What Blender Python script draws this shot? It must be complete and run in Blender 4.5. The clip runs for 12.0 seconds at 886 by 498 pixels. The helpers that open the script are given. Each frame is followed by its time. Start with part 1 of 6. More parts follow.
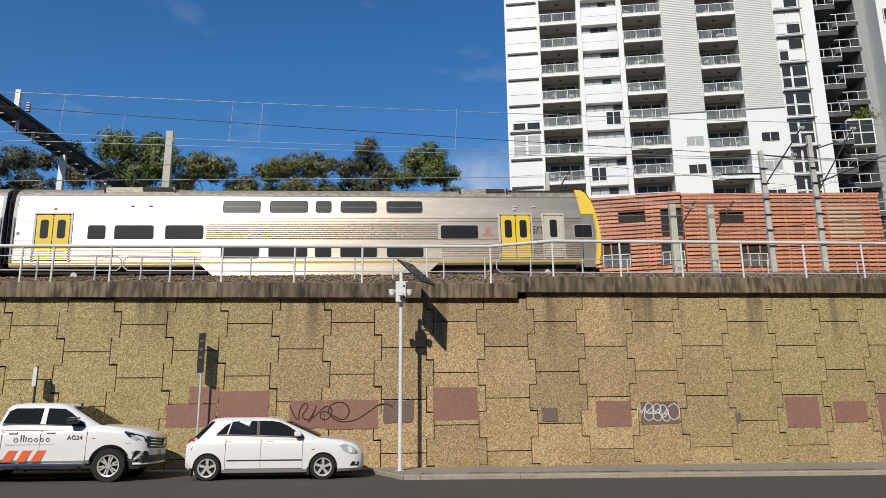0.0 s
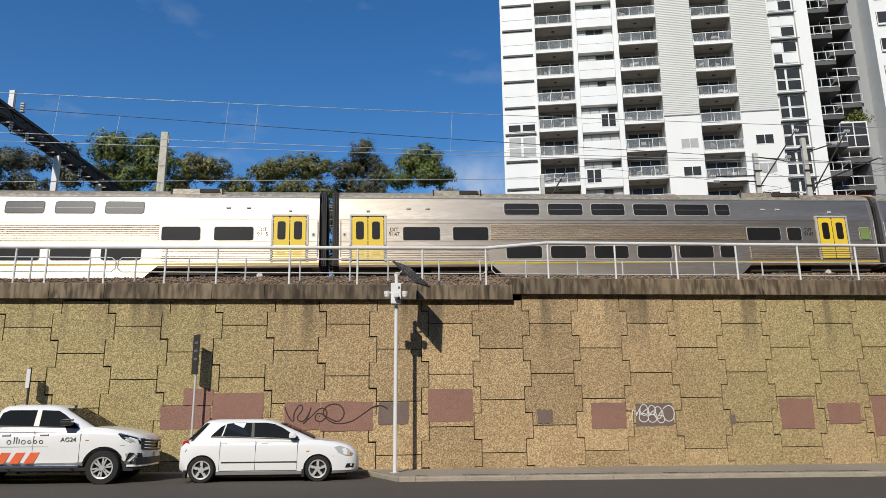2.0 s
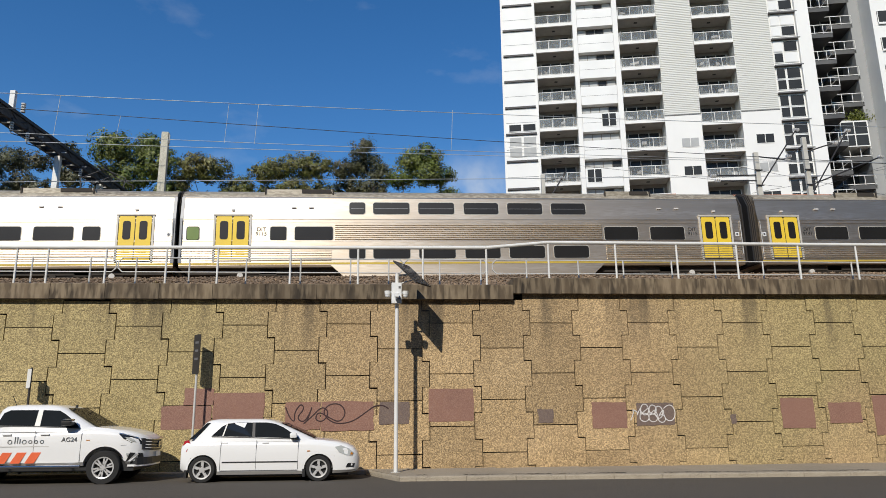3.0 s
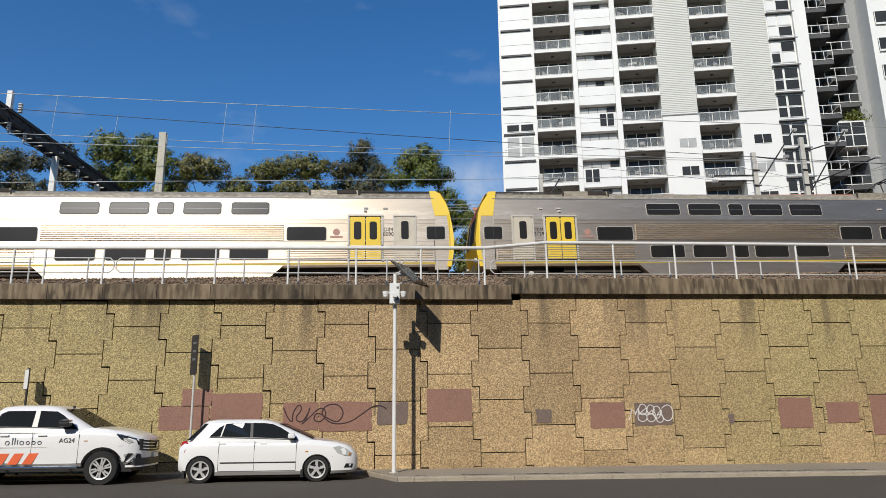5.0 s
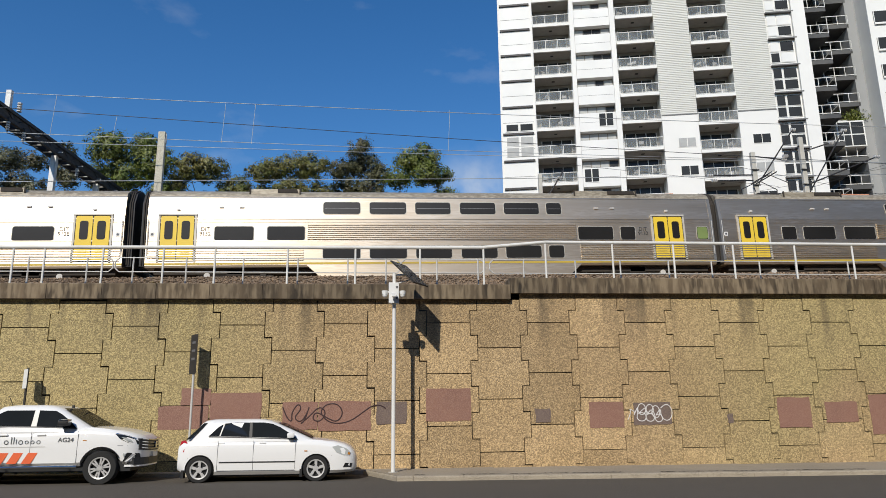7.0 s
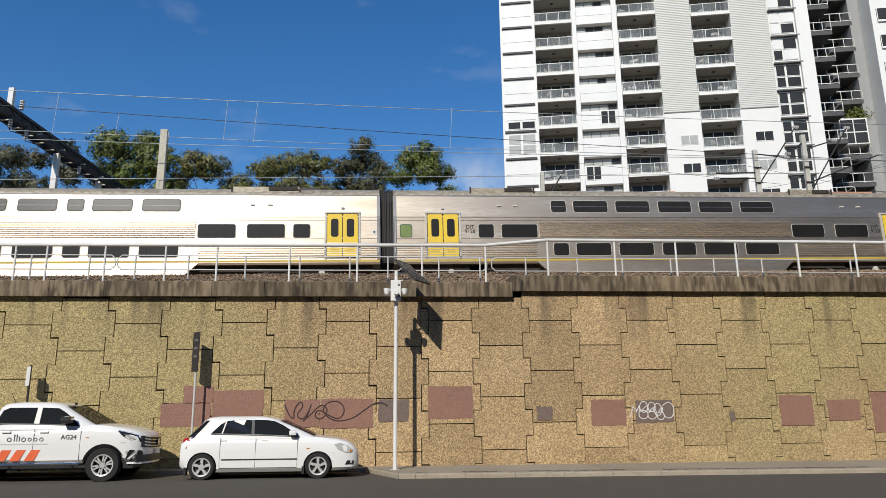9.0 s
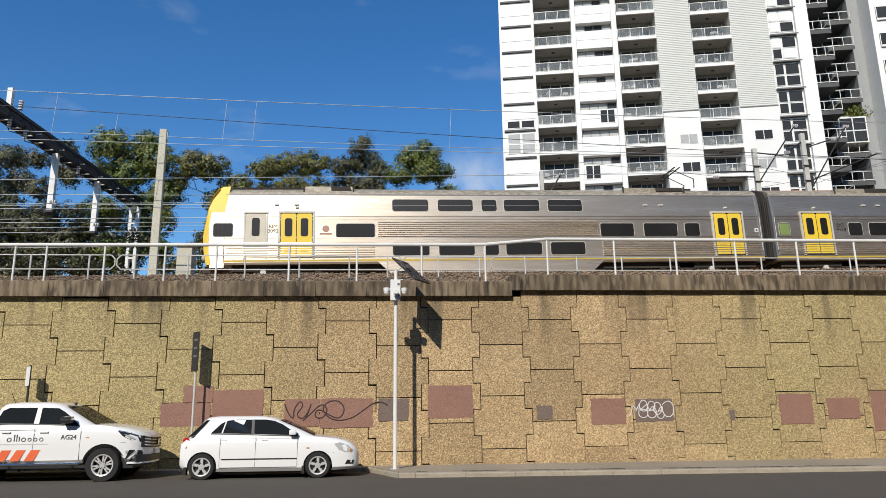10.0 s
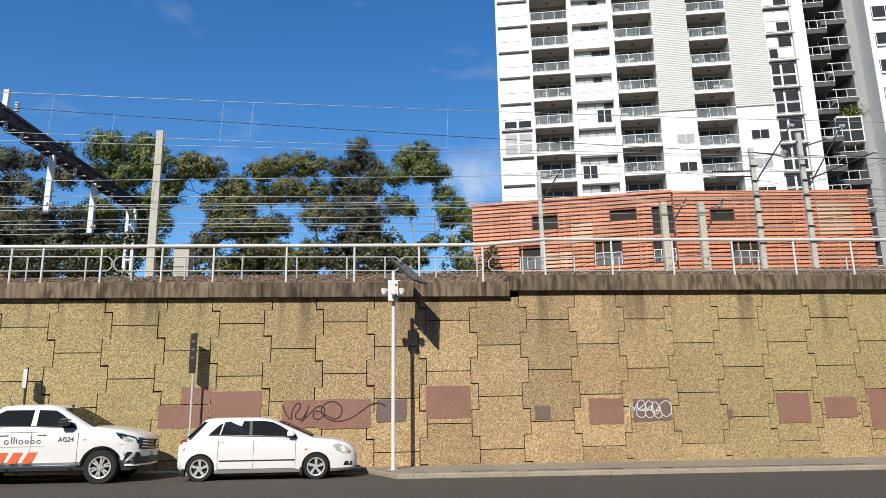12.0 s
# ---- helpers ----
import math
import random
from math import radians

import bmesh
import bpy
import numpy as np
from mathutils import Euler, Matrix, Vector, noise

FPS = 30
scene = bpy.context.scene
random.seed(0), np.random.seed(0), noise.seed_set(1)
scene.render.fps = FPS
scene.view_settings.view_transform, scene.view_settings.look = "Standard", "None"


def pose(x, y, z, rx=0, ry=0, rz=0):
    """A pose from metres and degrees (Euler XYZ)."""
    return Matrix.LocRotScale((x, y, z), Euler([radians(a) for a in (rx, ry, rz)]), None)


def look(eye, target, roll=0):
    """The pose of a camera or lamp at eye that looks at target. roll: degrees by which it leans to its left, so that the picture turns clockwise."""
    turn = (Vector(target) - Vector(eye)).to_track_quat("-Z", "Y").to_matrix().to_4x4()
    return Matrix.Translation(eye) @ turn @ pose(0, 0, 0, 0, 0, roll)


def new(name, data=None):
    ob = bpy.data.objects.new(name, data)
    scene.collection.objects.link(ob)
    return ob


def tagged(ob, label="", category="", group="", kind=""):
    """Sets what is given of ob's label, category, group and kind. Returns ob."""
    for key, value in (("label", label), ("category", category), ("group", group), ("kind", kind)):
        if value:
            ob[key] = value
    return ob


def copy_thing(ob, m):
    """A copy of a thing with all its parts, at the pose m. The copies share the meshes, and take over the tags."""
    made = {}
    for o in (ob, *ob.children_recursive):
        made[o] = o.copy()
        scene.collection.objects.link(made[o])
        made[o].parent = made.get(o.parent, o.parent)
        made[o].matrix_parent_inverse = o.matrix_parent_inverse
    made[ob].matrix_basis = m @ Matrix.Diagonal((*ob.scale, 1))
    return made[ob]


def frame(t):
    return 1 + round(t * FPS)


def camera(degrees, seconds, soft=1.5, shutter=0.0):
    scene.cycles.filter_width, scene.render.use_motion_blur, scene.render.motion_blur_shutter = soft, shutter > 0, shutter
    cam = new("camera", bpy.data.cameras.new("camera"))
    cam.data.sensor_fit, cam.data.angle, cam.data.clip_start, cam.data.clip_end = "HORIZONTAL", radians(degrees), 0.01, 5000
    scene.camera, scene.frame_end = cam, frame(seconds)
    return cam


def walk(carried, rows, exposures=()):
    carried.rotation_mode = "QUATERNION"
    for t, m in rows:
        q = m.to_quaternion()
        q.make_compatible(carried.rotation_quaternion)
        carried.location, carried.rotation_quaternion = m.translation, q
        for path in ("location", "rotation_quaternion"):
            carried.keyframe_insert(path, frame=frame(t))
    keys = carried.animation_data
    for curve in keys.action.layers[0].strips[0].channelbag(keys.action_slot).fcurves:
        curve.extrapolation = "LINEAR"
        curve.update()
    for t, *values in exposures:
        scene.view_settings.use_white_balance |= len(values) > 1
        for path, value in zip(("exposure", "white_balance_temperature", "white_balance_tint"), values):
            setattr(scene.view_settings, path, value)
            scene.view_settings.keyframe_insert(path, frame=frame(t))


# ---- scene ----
# The camera is held by hand at one spot on the far pavement; it only sways.
cam = camera(64.2, 12.0, soft=0.75)
EYE = (0.0, 0.0, 1.55)


def aim(pitch, yaw, roll):
    return pose(*EYE, 90 + pitch, 0, -yaw) @ pose(0, 0, 0, 0, 0, -roll)


AIMS = [(0.0, 13.012, 5.846, 0.6), (0.5, 13.203, 6.175, 0.634), (1.0, 13.14, 6.249, 0.644), (1.5, 13.165, 6.243, 0.70),
        (2.0, 13.144, 6.239, 0.62), (2.5, 13.088, 6.263, 0.60), (3.0, 13.12, 6.192, 0.66), (4.0, 13.13, 6.27, 0.71),
        (5.0, 13.137, 6.357, 0.74), (5.5, 13.196, 6.414, 0.68), (6.0, 13.134, 6.428, 0.76), (6.5, 13.01, 6.469, 0.76),
        (7.0, 13.1, 6.419, 0.733), (8.0, 13.01, 6.34, 0.70), (9.0, 12.919, 6.256, 0.678), (9.5, 12.912, 6.325, 0.71),
        (10.0, 12.859, 6.292, 0.80), (10.5, 12.928, 6.356, 0.83), (11.0, 12.882, 6.346, 0.927), (11.5, 12.628, 6.537, 1.04),
        (12.0, 12.9, 6.5, 1.05)]
walk(cam, [(t, aim(p, y, r)) for t, p, y, r in AIMS], exposures=[(0, -0.09), (1, -0.06), (7, -0.06), (9, -0.04), (10.5, 0.16), (12, 0.23)])

# ---- light: a clear afternoon, sun behind the camera on its left ----
SUN = Vector((-0.61, -1.43, 1.16)).normalized()
world = bpy.data.worlds.new("sky")
scene.world = world
world.use_nodes = True
nt = world.node_tree
nt.nodes.clear()
sky = nt.nodes.new("ShaderNodeTexSky")
sky.sky_type, sky.sun_disc = "NISHITA", False
sky.sun_elevation, sky.sun_rotation = math.asin(SUN.z), math.atan2(SUN.x, SUN.y)
sky.air_density, sky.dust_density, sky.ozone_density, sky.altitude = 1.0, 0.1, 3.0, 50
back = nt.nodes.new("ShaderNodeBackground")
back.inputs["Strength"].default_value = 0.128
wout = nt.nodes.new("ShaderNodeOutputWorld")
deep = nt.nodes.new("ShaderNodeHueSaturation")
deep.inputs["Saturation"].default_value = 1.30
deep.inputs["Hue"].default_value = 0.504
nt.links.new(sky.outputs[0], deep.inputs["Color"])
# thin cirrus
where = nt.nodes.new("ShaderNodeTexCoord")
pull = nt.nodes.new("ShaderNodeMapping")
pull.inputs["Scale"].default_value, pull.inputs["Rotation"].default_value = (3.0, 3.0, 6.5), (0.3, 0.5, 0.2)
wisp = nt.nodes.new("ShaderNodeTexNoise")
wisp.inputs["Scale"].default_value, wisp.inputs["Detail"].default_value = 1.6, 8.0
thin = nt.nodes.new("ShaderNodeMapRange")
thin.inputs["From Min"].default_value, thin.inputs["From Max"].default_value, thin.inputs["To Max"].default_value = 0.60, 0.80, 0.30
veil = nt.nodes.new("ShaderNodeMix")
veil.data_type = "RGBA"
veil.inputs[7].default_value = (5.2, 5.6, 6.0, 1)
nt.links.new(where.outputs["Generated"], pull.inputs[0])
nt.links.new(pull.outputs[0], wisp.inputs["Vector"])
nt.links.new(wisp.outputs["Fac"], thin.inputs["Value"])
# a low bank of white cloud on the horizon
near = nt.nodes.new("ShaderNodeVectorMath")
near.operation = "DISTANCE"
near.inputs[1].default_value = (0.162, 0.941, 0.296)
puff = nt.nodes.new("ShaderNodeMapRange")
puff.inputs["From Min"].default_value, puff.inputs["From Max"].default_value, puff.inputs["To Min"].default_value, puff.inputs["To Max"].default_value = 0.02, 0.085, 0.6, 0.0
ragged = nt.nodes.new("ShaderNodeTexNoise")
ragged.inputs["Scale"].default_value, ragged.inputs["Detail"].default_value = 16.0, 5.0
fluff = nt.nodes.new("ShaderNodeMapRange")
fluff.inputs["From Min"].default_value, fluff.inputs["From Max"].default_value = 0.35, 0.62
bank_fac = nt.nodes.new("ShaderNodeMath")
bank_fac.operation = "MULTIPLY"
both_fac = nt.nodes.new("ShaderNodeMath")
both_fac.operation = "MAXIMUM"
nt.links.new(where.outputs["Generated"], near.inputs[0])
nt.links.new(near.outputs["Value"], puff.inputs["Value"])
nt.links.new(where.outputs["Generated"], ragged.inputs["Vector"])
nt.links.new(ragged.outputs["Fac"], fluff.inputs["Value"])
nt.links.new(puff.outputs[0], bank_fac.inputs[0])
nt.links.new(fluff.outputs[0], bank_fac.inputs[1])
nt.links.new(thin.outputs[0], both_fac.inputs[0])
nt.links.new(bank_fac.outputs[0], both_fac.inputs[1])
nt.links.new(both_fac.outputs[0], veil.inputs[0])
nt.links.new(deep.outputs[0], veil.inputs[6])
nt.links.new(veil.outputs[2], back.inputs[0])
nt.links.new(back.outputs[0], wout.inputs[0])
sun = new("sun", bpy.data.lights.new("sun", "SUN"))
sun.data.energy, sun.data.angle, sun.data.color = 4.35, radians(0.53), (1.0, 0.95, 0.86)
sun.matrix_world = look((0, 0, 60), Vector((0, 0, 60)) - SUN)


# ---- materials ----
def shader(name, colour, rough=0.6, metal=0.0, second=None, scale=2.0, fine=None, fine_scale=60.0, bump=0.0, bump_scale=80.0,
           spread=0.5, each=0.0, coat=0.0, stretch=(1, 1, 1), space="Object"):
    """A surface with two colours mixed by a large noise, a fine grain, relief, and a shift of value from piece to piece."""
    m = bpy.data.materials.new(name)
    m.use_nodes = True
    n, l = m.node_tree.nodes, m.node_tree.links
    b = n["Principled BSDF"]
    b.inputs["Roughness"].default_value, b.inputs["Metallic"].default_value = rough, metal
    b.inputs["Coat Weight"].default_value = coat
    tc = n.new("ShaderNodeTexCoord")
    mp = n.new("ShaderNodeMapping")
    mp.inputs["Scale"].default_value = stretch
    if space == "World":
        geo = n.new("ShaderNodeNewGeometry")
        l.new(geo.outputs["Position"], mp.inputs[0])
    else:
        l.new(tc.outputs["Object"], mp.inputs[0])

    def grain(s, detail=4.0):
        t = n.new("ShaderNodeTexNoise")
        t.inputs["Scale"].default_value, t.inputs["Detail"].default_value = s, detail
        l.new(mp.outputs[0], t.inputs["Vector"])
        return t.outputs["Fac"]

    def ramp(src, lo, hi):
        r = n.new("ShaderNodeMapRange")
        r.inputs["From Min"].default_value, r.inputs["From Max"].default_value = lo, hi
        l.new(src, r.inputs["Value"])
        return r.outputs[0]

    def mix(fac, a, c, mode="MIX"):
        x = n.new("ShaderNodeMix")
        x.data_type, x.blend_type = "RGBA", mode
        for sock, v in ((x.inputs[0], fac), (x.inputs[6], a), (x.inputs[7], c)):
            if isinstance(v, (float, int)):
                sock.default_value = v
            elif isinstance(v, tuple):
                sock.default_value = (*v, 1)
            else:
                l.new(v, sock)
        return x.outputs[2]

    second = second or tuple(c * 0.8 for c in colour)
    col = mix(ramp(grain(scale), 0.5 - spread / 2, 0.5 + spread / 2), colour, second)
    if fine:
        col = mix(ramp(grain(fine_scale, 2.0), 0.42, 0.62), col, fine)
    if each:
        info = n.new("ShaderNodeObjectInfo")
        v = n.new("ShaderNodeMapRange")
        v.inputs["To Min"].default_value, v.inputs["To Max"].default_value = 1 - each, 1 + each
        l.new(info.outputs["Random"], v.inputs["Value"])
        hsv = n.new("ShaderNodeHueSaturation")
        l.new(v.outputs[0], hsv.inputs["Value"])
        l.new(col, hsv.inputs["Color"])
        col = hsv.outputs[0]
    l.new(col, b.inputs["Base Color"])
    if bump:
        bp = n.new("ShaderNodeBump")
        bp.inputs["Strength"].default_value, bp.inputs["Distance"].default_value = bump, 0.02
        l.new(grain(bump_scale, 3.0), bp.inputs["Height"])
        l.new(bp.outputs[0], b.inputs["Normal"])
    return m


def glass(name, tint=(0.02, 0.022, 0.025), rough=0.06):
    m = shader(name, tint, rough, 0.0, tuple(c * 1.6 for c in tint), 0.6)
    m.node_tree.nodes["Principled BSDF"].inputs["Specular IOR Level"].default_value = 0.35
    return m


def aggregate():
    """Exposed-aggregate concrete: pebbles of several browns in a pale matrix, with dark runs down from the coping."""
    m = shader("exposed_aggregate", (0.420, 0.303, 0.168), 0.85, 0, (0.335, 0.233, 0.120), 0.9, each=0.16, space="World", spread=0.7)
    n, l = m.node_tree.nodes, m.node_tree.links
    b = n["Principled BSDF"]
    old = b.inputs["Base Color"].links[0].from_socket
    geo = n.new("ShaderNodeNewGeometry")
    vor = n.new("ShaderNodeTexVoronoi")
    vor.inputs["Scale"].default_value = 40
    l.new(geo.outputs["Position"], vor.inputs["Vector"])
    tone = n.new("ShaderNodeValToRGB")
    tone.color_ramp.elements[0].color, tone.color_ramp.elements[1].color = (0.30, 0.285, 0.26, 1), (2.0, 1.98, 1.90, 1)
    mid = tone.color_ramp.elements.new(0.5)
    mid.color = (0.93, 0.92, 0.88, 1)
    sep = n.new("ShaderNodeSeparateColor")
    l.new(vor.outputs["Color"], sep.inputs[0])
    l.new(sep.outputs[0], tone.inputs[0])
    # olive tint that drifts along the wall
    wide = n.new("ShaderNodeTexNoise")
    wide.inputs["Scale"].default_value, wide.inputs["Detail"].default_value = 0.16, 2.0
    l.new(geo.outputs["Position"], wide.inputs["Vector"])
    wr = n.new("ShaderNodeMapRange")
    wr.inputs["From Min"].default_value, wr.inputs["From Max"].default_value, wr.inputs["To Max"].default_value = 0.30, 0.50, 0.75
    l.new(wide.outputs["Fac"], wr.inputs["Value"])
    # it is strongest towards both ends
    px = n.new("ShaderNodeSeparateXYZ")
    l.new(geo.outputs["Position"], px.inputs[0])
    off = n.new("ShaderNodeMath")
    off.operation = "ADD"
    off.inputs[1].default_value = -4.0
    l.new(px.outputs["X"], off.inputs[0])
    dist = n.new("ShaderNodeMath")
    dist.operation = "ABSOLUTE"
    l.new(off.outputs[0], dist.inputs[0])
    ends = n.new("ShaderNodeMapRange")
    ends.inputs["From Min"].default_value, ends.inputs["From Max"].default_value = 4.0, 9.0
    l.new(dist.outputs[0], ends.inputs["Value"])
    both = n.new("ShaderNodeMath")
    both.operation = "MULTIPLY"
    l.new(ends.outputs[0], both.inputs[0])
    l.new(wr.outputs[0], both.inputs[1])
    tint = n.new("ShaderNodeMix")
    tint.data_type = "RGBA"
    tint.inputs[7].default_value = (0.335, 0.275, 0.125, 1)
    l.new(both.outputs[0], tint.inputs[0])
    l.new(old, tint.inputs[6])
    old = tint.outputs[2]
    mul = n.new("ShaderNodeMix")
    mul.data_type, mul.blend_type = "RGBA", "MULTIPLY"
    mul.inputs[0].default_value = 0.62
    l.new(old, mul.inputs[6])
    l.new(tone.outputs[0], mul.inputs[7])
    # runs of dirt: narrow in x, long in z, fading a metre and a half below the coping
    pos = n.new("ShaderNodeSeparateXYZ")
    l.new(geo.outputs["Position"], pos.inputs[0])
    stretch = n.new("ShaderNodeMapping")
    stretch.inputs["Scale"].default_value = (1.6, 0.0, 0.12)
    l.new(geo.outputs["Position"], stretch.inputs[0])
    run = n.new("ShaderNodeTexNoise")
    run.inputs["Scale"].default_value, run.inputs["Detail"].default_value = 1.0, 3.0
    l.new(stretch.outputs[0], run.inputs["Vector"])
    r1 = n.new("ShaderNodeMapRange")
    r1.inputs["From Min"].default_value, r1.inputs["From Max"].default_value = 0.53, 0.68
    l.new(run.outputs["Fac"], r1.inputs["Value"])
    r2 = n.new("ShaderNodeMapRange")
    r2.inputs["From Min"].default_value, r2.inputs["From Max"].default_value = 3.1, 4.9
    l.new(pos.outputs["Z"], r2.inputs["Value"])
    amt = n.new("ShaderNodeMath")
    amt.operation = "MULTIPLY"
    l.new(r1.outputs[0], amt.inputs[0])
    l.new(r2.outputs[0], amt.inputs[1])
    dark = n.new("ShaderNodeMix")
    dark.data_type = "RGBA"
    dark.inputs[7].default_value = (0.085, 0.065, 0.042, 1)
    half = n.new("ShaderNodeMath")
    half.operation = "MULTIPLY"
    half.inputs[1].default_value = 0.75
    l.new(amt.outputs[0], half.inputs[0])
    l.new(half.outputs[0], dark.inputs[0])
    l.new(mul.outputs[2], dark.inputs[6])
    l.new(dark.outputs[2], b.inputs["Base Color"])
    bp = n.new("ShaderNodeBump")
    bp.inputs["Strength"].default_value, bp.inputs["Distance"].default_value = 0.7, 0.012
    l.new(vor.outputs["Distance"], bp.inputs["Height"])
    bp.invert = True
    l.new(bp.outputs[0], b.inputs["Normal"])
    return m


def stainless(name, colour, rough):
    """Brushed stainless sheet: the grain runs along the car, so that highlights spread up and down."""
    m = shader(name, colour, rough, 0.965, tuple(c * k for c, k in zip(colour, (0.70, 0.66, 0.60))), 0.9, tuple(c * k for c, k in zip(colour, (0.80, 0.76, 0.70))), 7.0,
               stretch=(0.28, 1, 2.6), spread=0.45)
    n, l = m.node_tree.nodes, m.node_tree.links
    b = n["Principled BSDF"]
    b.inputs["Anisotropic"].default_value = 0.58
    up = n.new("ShaderNodeCombineXYZ")
    up.inputs[2].default_value = 1.0
    l.new(up.outputs[0], b.inputs["Tangent"])
    return m


def leaf_matter(name, a, c):
    m = shader(name, a, 0.5, 0, c, 0.8, spread=0.35)
    n, l = m.node_tree.nodes, m.node_tree.links
    b = n["Principled BSDF"]
    old = b.inputs["Base Color"].links[0].from_socket
    geo = n.new("ShaderNodeNewGeometry")
    v = n.new("ShaderNodeMapRange")
    v.inputs["To Min"].default_value, v.inputs["To Max"].default_value = 0.55, 1.6
    l.new(geo.outputs["Random Per Island"], v.inputs["Value"])
    hsv = n.new("ShaderNodeHueSaturation")
    l.new(v.outputs[0], hsv.inputs["Value"])
    l.new(old, hsv.inputs["Color"])
    l.new(hsv.outputs[0], b.inputs["Base Color"])
    return m


AGG = aggregate()
GAPDARK = shader("joint_dark", (0.03, 0.025, 0.018), 0.9)
COPING = shader("coping_concrete", (0.150, 0.108, 0.064), 0.85, 0, (0.024, 0.017, 0.010), 1.5, (0.20, 0.152, 0.095), 4, 0.3, 60, 0.42,
                each=0.25, stretch=(1.9, 1, 0.40), space="World")
PINK = shader("overpaint_red_brown", (0.25, 0.125, 0.09), 0.8, 0, (0.20, 0.10, 0.075), 1.5, (0.29, 0.165, 0.12), 40, 0.35, 40)
MAUVE = shader("overpaint_mauve", (0.15, 0.105, 0.09), 0.8, 0, (0.11, 0.08, 0.07), 1.5, (0.19, 0.14, 0.11), 40, 0.35, 40)
TAGDARK = shader("spray_paint_dark", (0.035, 0.012, 0.012), 0.6)
TAGWHITE = shader("spray_paint_white", (0.72, 0.70, 0.68), 0.6)
ASPHALT = shader("asphalt", (0.064, 0.053, 0.040), 0.92, 0, (0.046, 0.038, 0.029), 0.6, (0.115, 0.098, 0.077), 140, 0.4, 160, space="World")
PAVE = shader("pavement_concrete", (0.30, 0.25, 0.18), 0.9, 0, (0.20, 0.165, 0.115), 0.8, (0.33, 0.29, 0.23), 60, 0.2, 90, each=0.08, space="World")
KERB = shader("kerb_concrete", (0.36, 0.305, 0.225), 0.9, 0, (0.17, 0.14, 0.10), 2.2, (0.42, 0.365, 0.28), 50, 0.2, 70, space="World", stretch=(1, 1, 2))
EARTH = shader("dry_ground", (0.14, 0.115, 0.075), 0.95, 0, (0.09, 0.085, 0.045), 0.4, (0.2, 0.17, 0.12), 8, 0.4, 20, space="World")
BALLAST = shader("ballast_stone", (0.16, 0.108, 0.064), 0.9, 0, (0.06, 0.042, 0.026), 1.2, (0.26, 0.19, 0.125), 8, 0.6, 14, space="World")
GALV = shader("galvanised_steel", (0.60, 0.59, 0.56), 0.5, 0.15, (0.46, 0.45, 0.42), 3.0)
RAILPAINT = shader("handrail_paint", (0.74, 0.73, 0.69), 0.45, 0.0, (0.62, 0.60, 0.55), 2.0)
DARKSTEEL = shader("dark_steel", (0.022, 0.022, 0.026), 0.55, 0.3, (0.04, 0.036, 0.034), 3.0)
MASTCON = shader("mast_concrete", (0.50, 0.47, 0.37), 0.85, 0, (0.40, 0.37, 0.28), 2.0, (0.55, 0.52, 0.42), 20, 0.2, 40)
MASTGREY = shader("mast_grey_steel", (0.58, 0.555, 0.49), 0.6, 0.05, (0.44, 0.42, 0.36), 2.0)
WIREPALE = shader("wire_pale", (0.42, 0.44, 0.44), 0.5, 0.4)
WIREDARK = shader("wire_dark", (0.05, 0.055, 0.06), 0.5, 0.4)
CERAMIC = shader("insulator_ceramic", (0.65, 0.62, 0.57), 0.25)
STEEL = stainless("stainless_side", (0.90, 0.80, 0.665), 0.515)
STEELRIB = stainless("stainless_rib", (0.93, 0.84, 0.71), 0.47)
STEELEND = shader("carriage_end_grey", (0.25, 0.25, 0.25), 0.5, 0.4, (0.16, 0.16, 0.165), 1.0)
ROOF = shader("carriage_roof", (0.36, 0.315, 0.235), 0.5, 0.25, (0.20, 0.165, 0.12), 0.9, (0.42, 0.37, 0.28), 12, 0.1, 20, stretch=(0.4, 1, 1))
YELLOW = shader("yellow_paint", (0.82, 0.57, 0.03), 0.5, 0, (0.76, 0.53, 0.06), 1.5, coat=0.05)
STRIPE = shader("yellow_stripe", (0.62, 0.43, 0.04), 0.5, 0, (0.42, 0.30, 0.06), 1.1, stretch=(0.6, 1, 1))
CABDOOR = shader("cab_door_grey", (0.62, 0.56, 0.44), 0.5, 0.05, (0.50, 0.44, 0.34), 2.0)
TRAINGLASS = glass("tinted_train_glass", (0.014, 0.013, 0.012), 0.38)
TRAINGLASS.node_tree.nodes["Principled BSDF"].inputs["Specular IOR Level"].default_value = 0.30
GREENPANE = glass("pale_green_pane", (0.16, 0.21, 0.075), 0.2)
SURROUND = shader("door_surround", (0.60, 0.57, 0.50), 0.5, 0.1, (0.48, 0.45, 0.38), 1.5)
RUBBER = shader("black_rubber", (0.015, 0.015, 0.016), 0.6)
UNDER = shader("underframe_grime", (0.028, 0.024, 0.02), 0.85, 0.1, (0.055, 0.043, 0.032), 2.0)
LETTER = shader("lettering_black", (0.02, 0.02, 0.02), 0.6)
EMBLEM = shader("emblem_faded_red", (0.45, 0.24, 0.19), 0.5)
BROWRED = shader("orange_red_band", (0.62, 0.17, 0.05), 0.4, 0, (0.30, 0.09, 0.04), 1.6)
WHITE = shader("white_render", (0.775, 0.76, 0.71), 0.7, 0, (0.71, 0.695, 0.65), 0.35, bump=0.05, bump_scale=30)
OFFWHITE = shader("white_panel", (0.745, 0.735, 0.695), 0.55, 0, (0.67, 0.66, 0.625), 0.4)
FLUTED = shader("grey_fluted_cladding", (0.62, 0.61, 0.555), 0.6, 0, (0.575, 0.565, 0.51), 0.3)
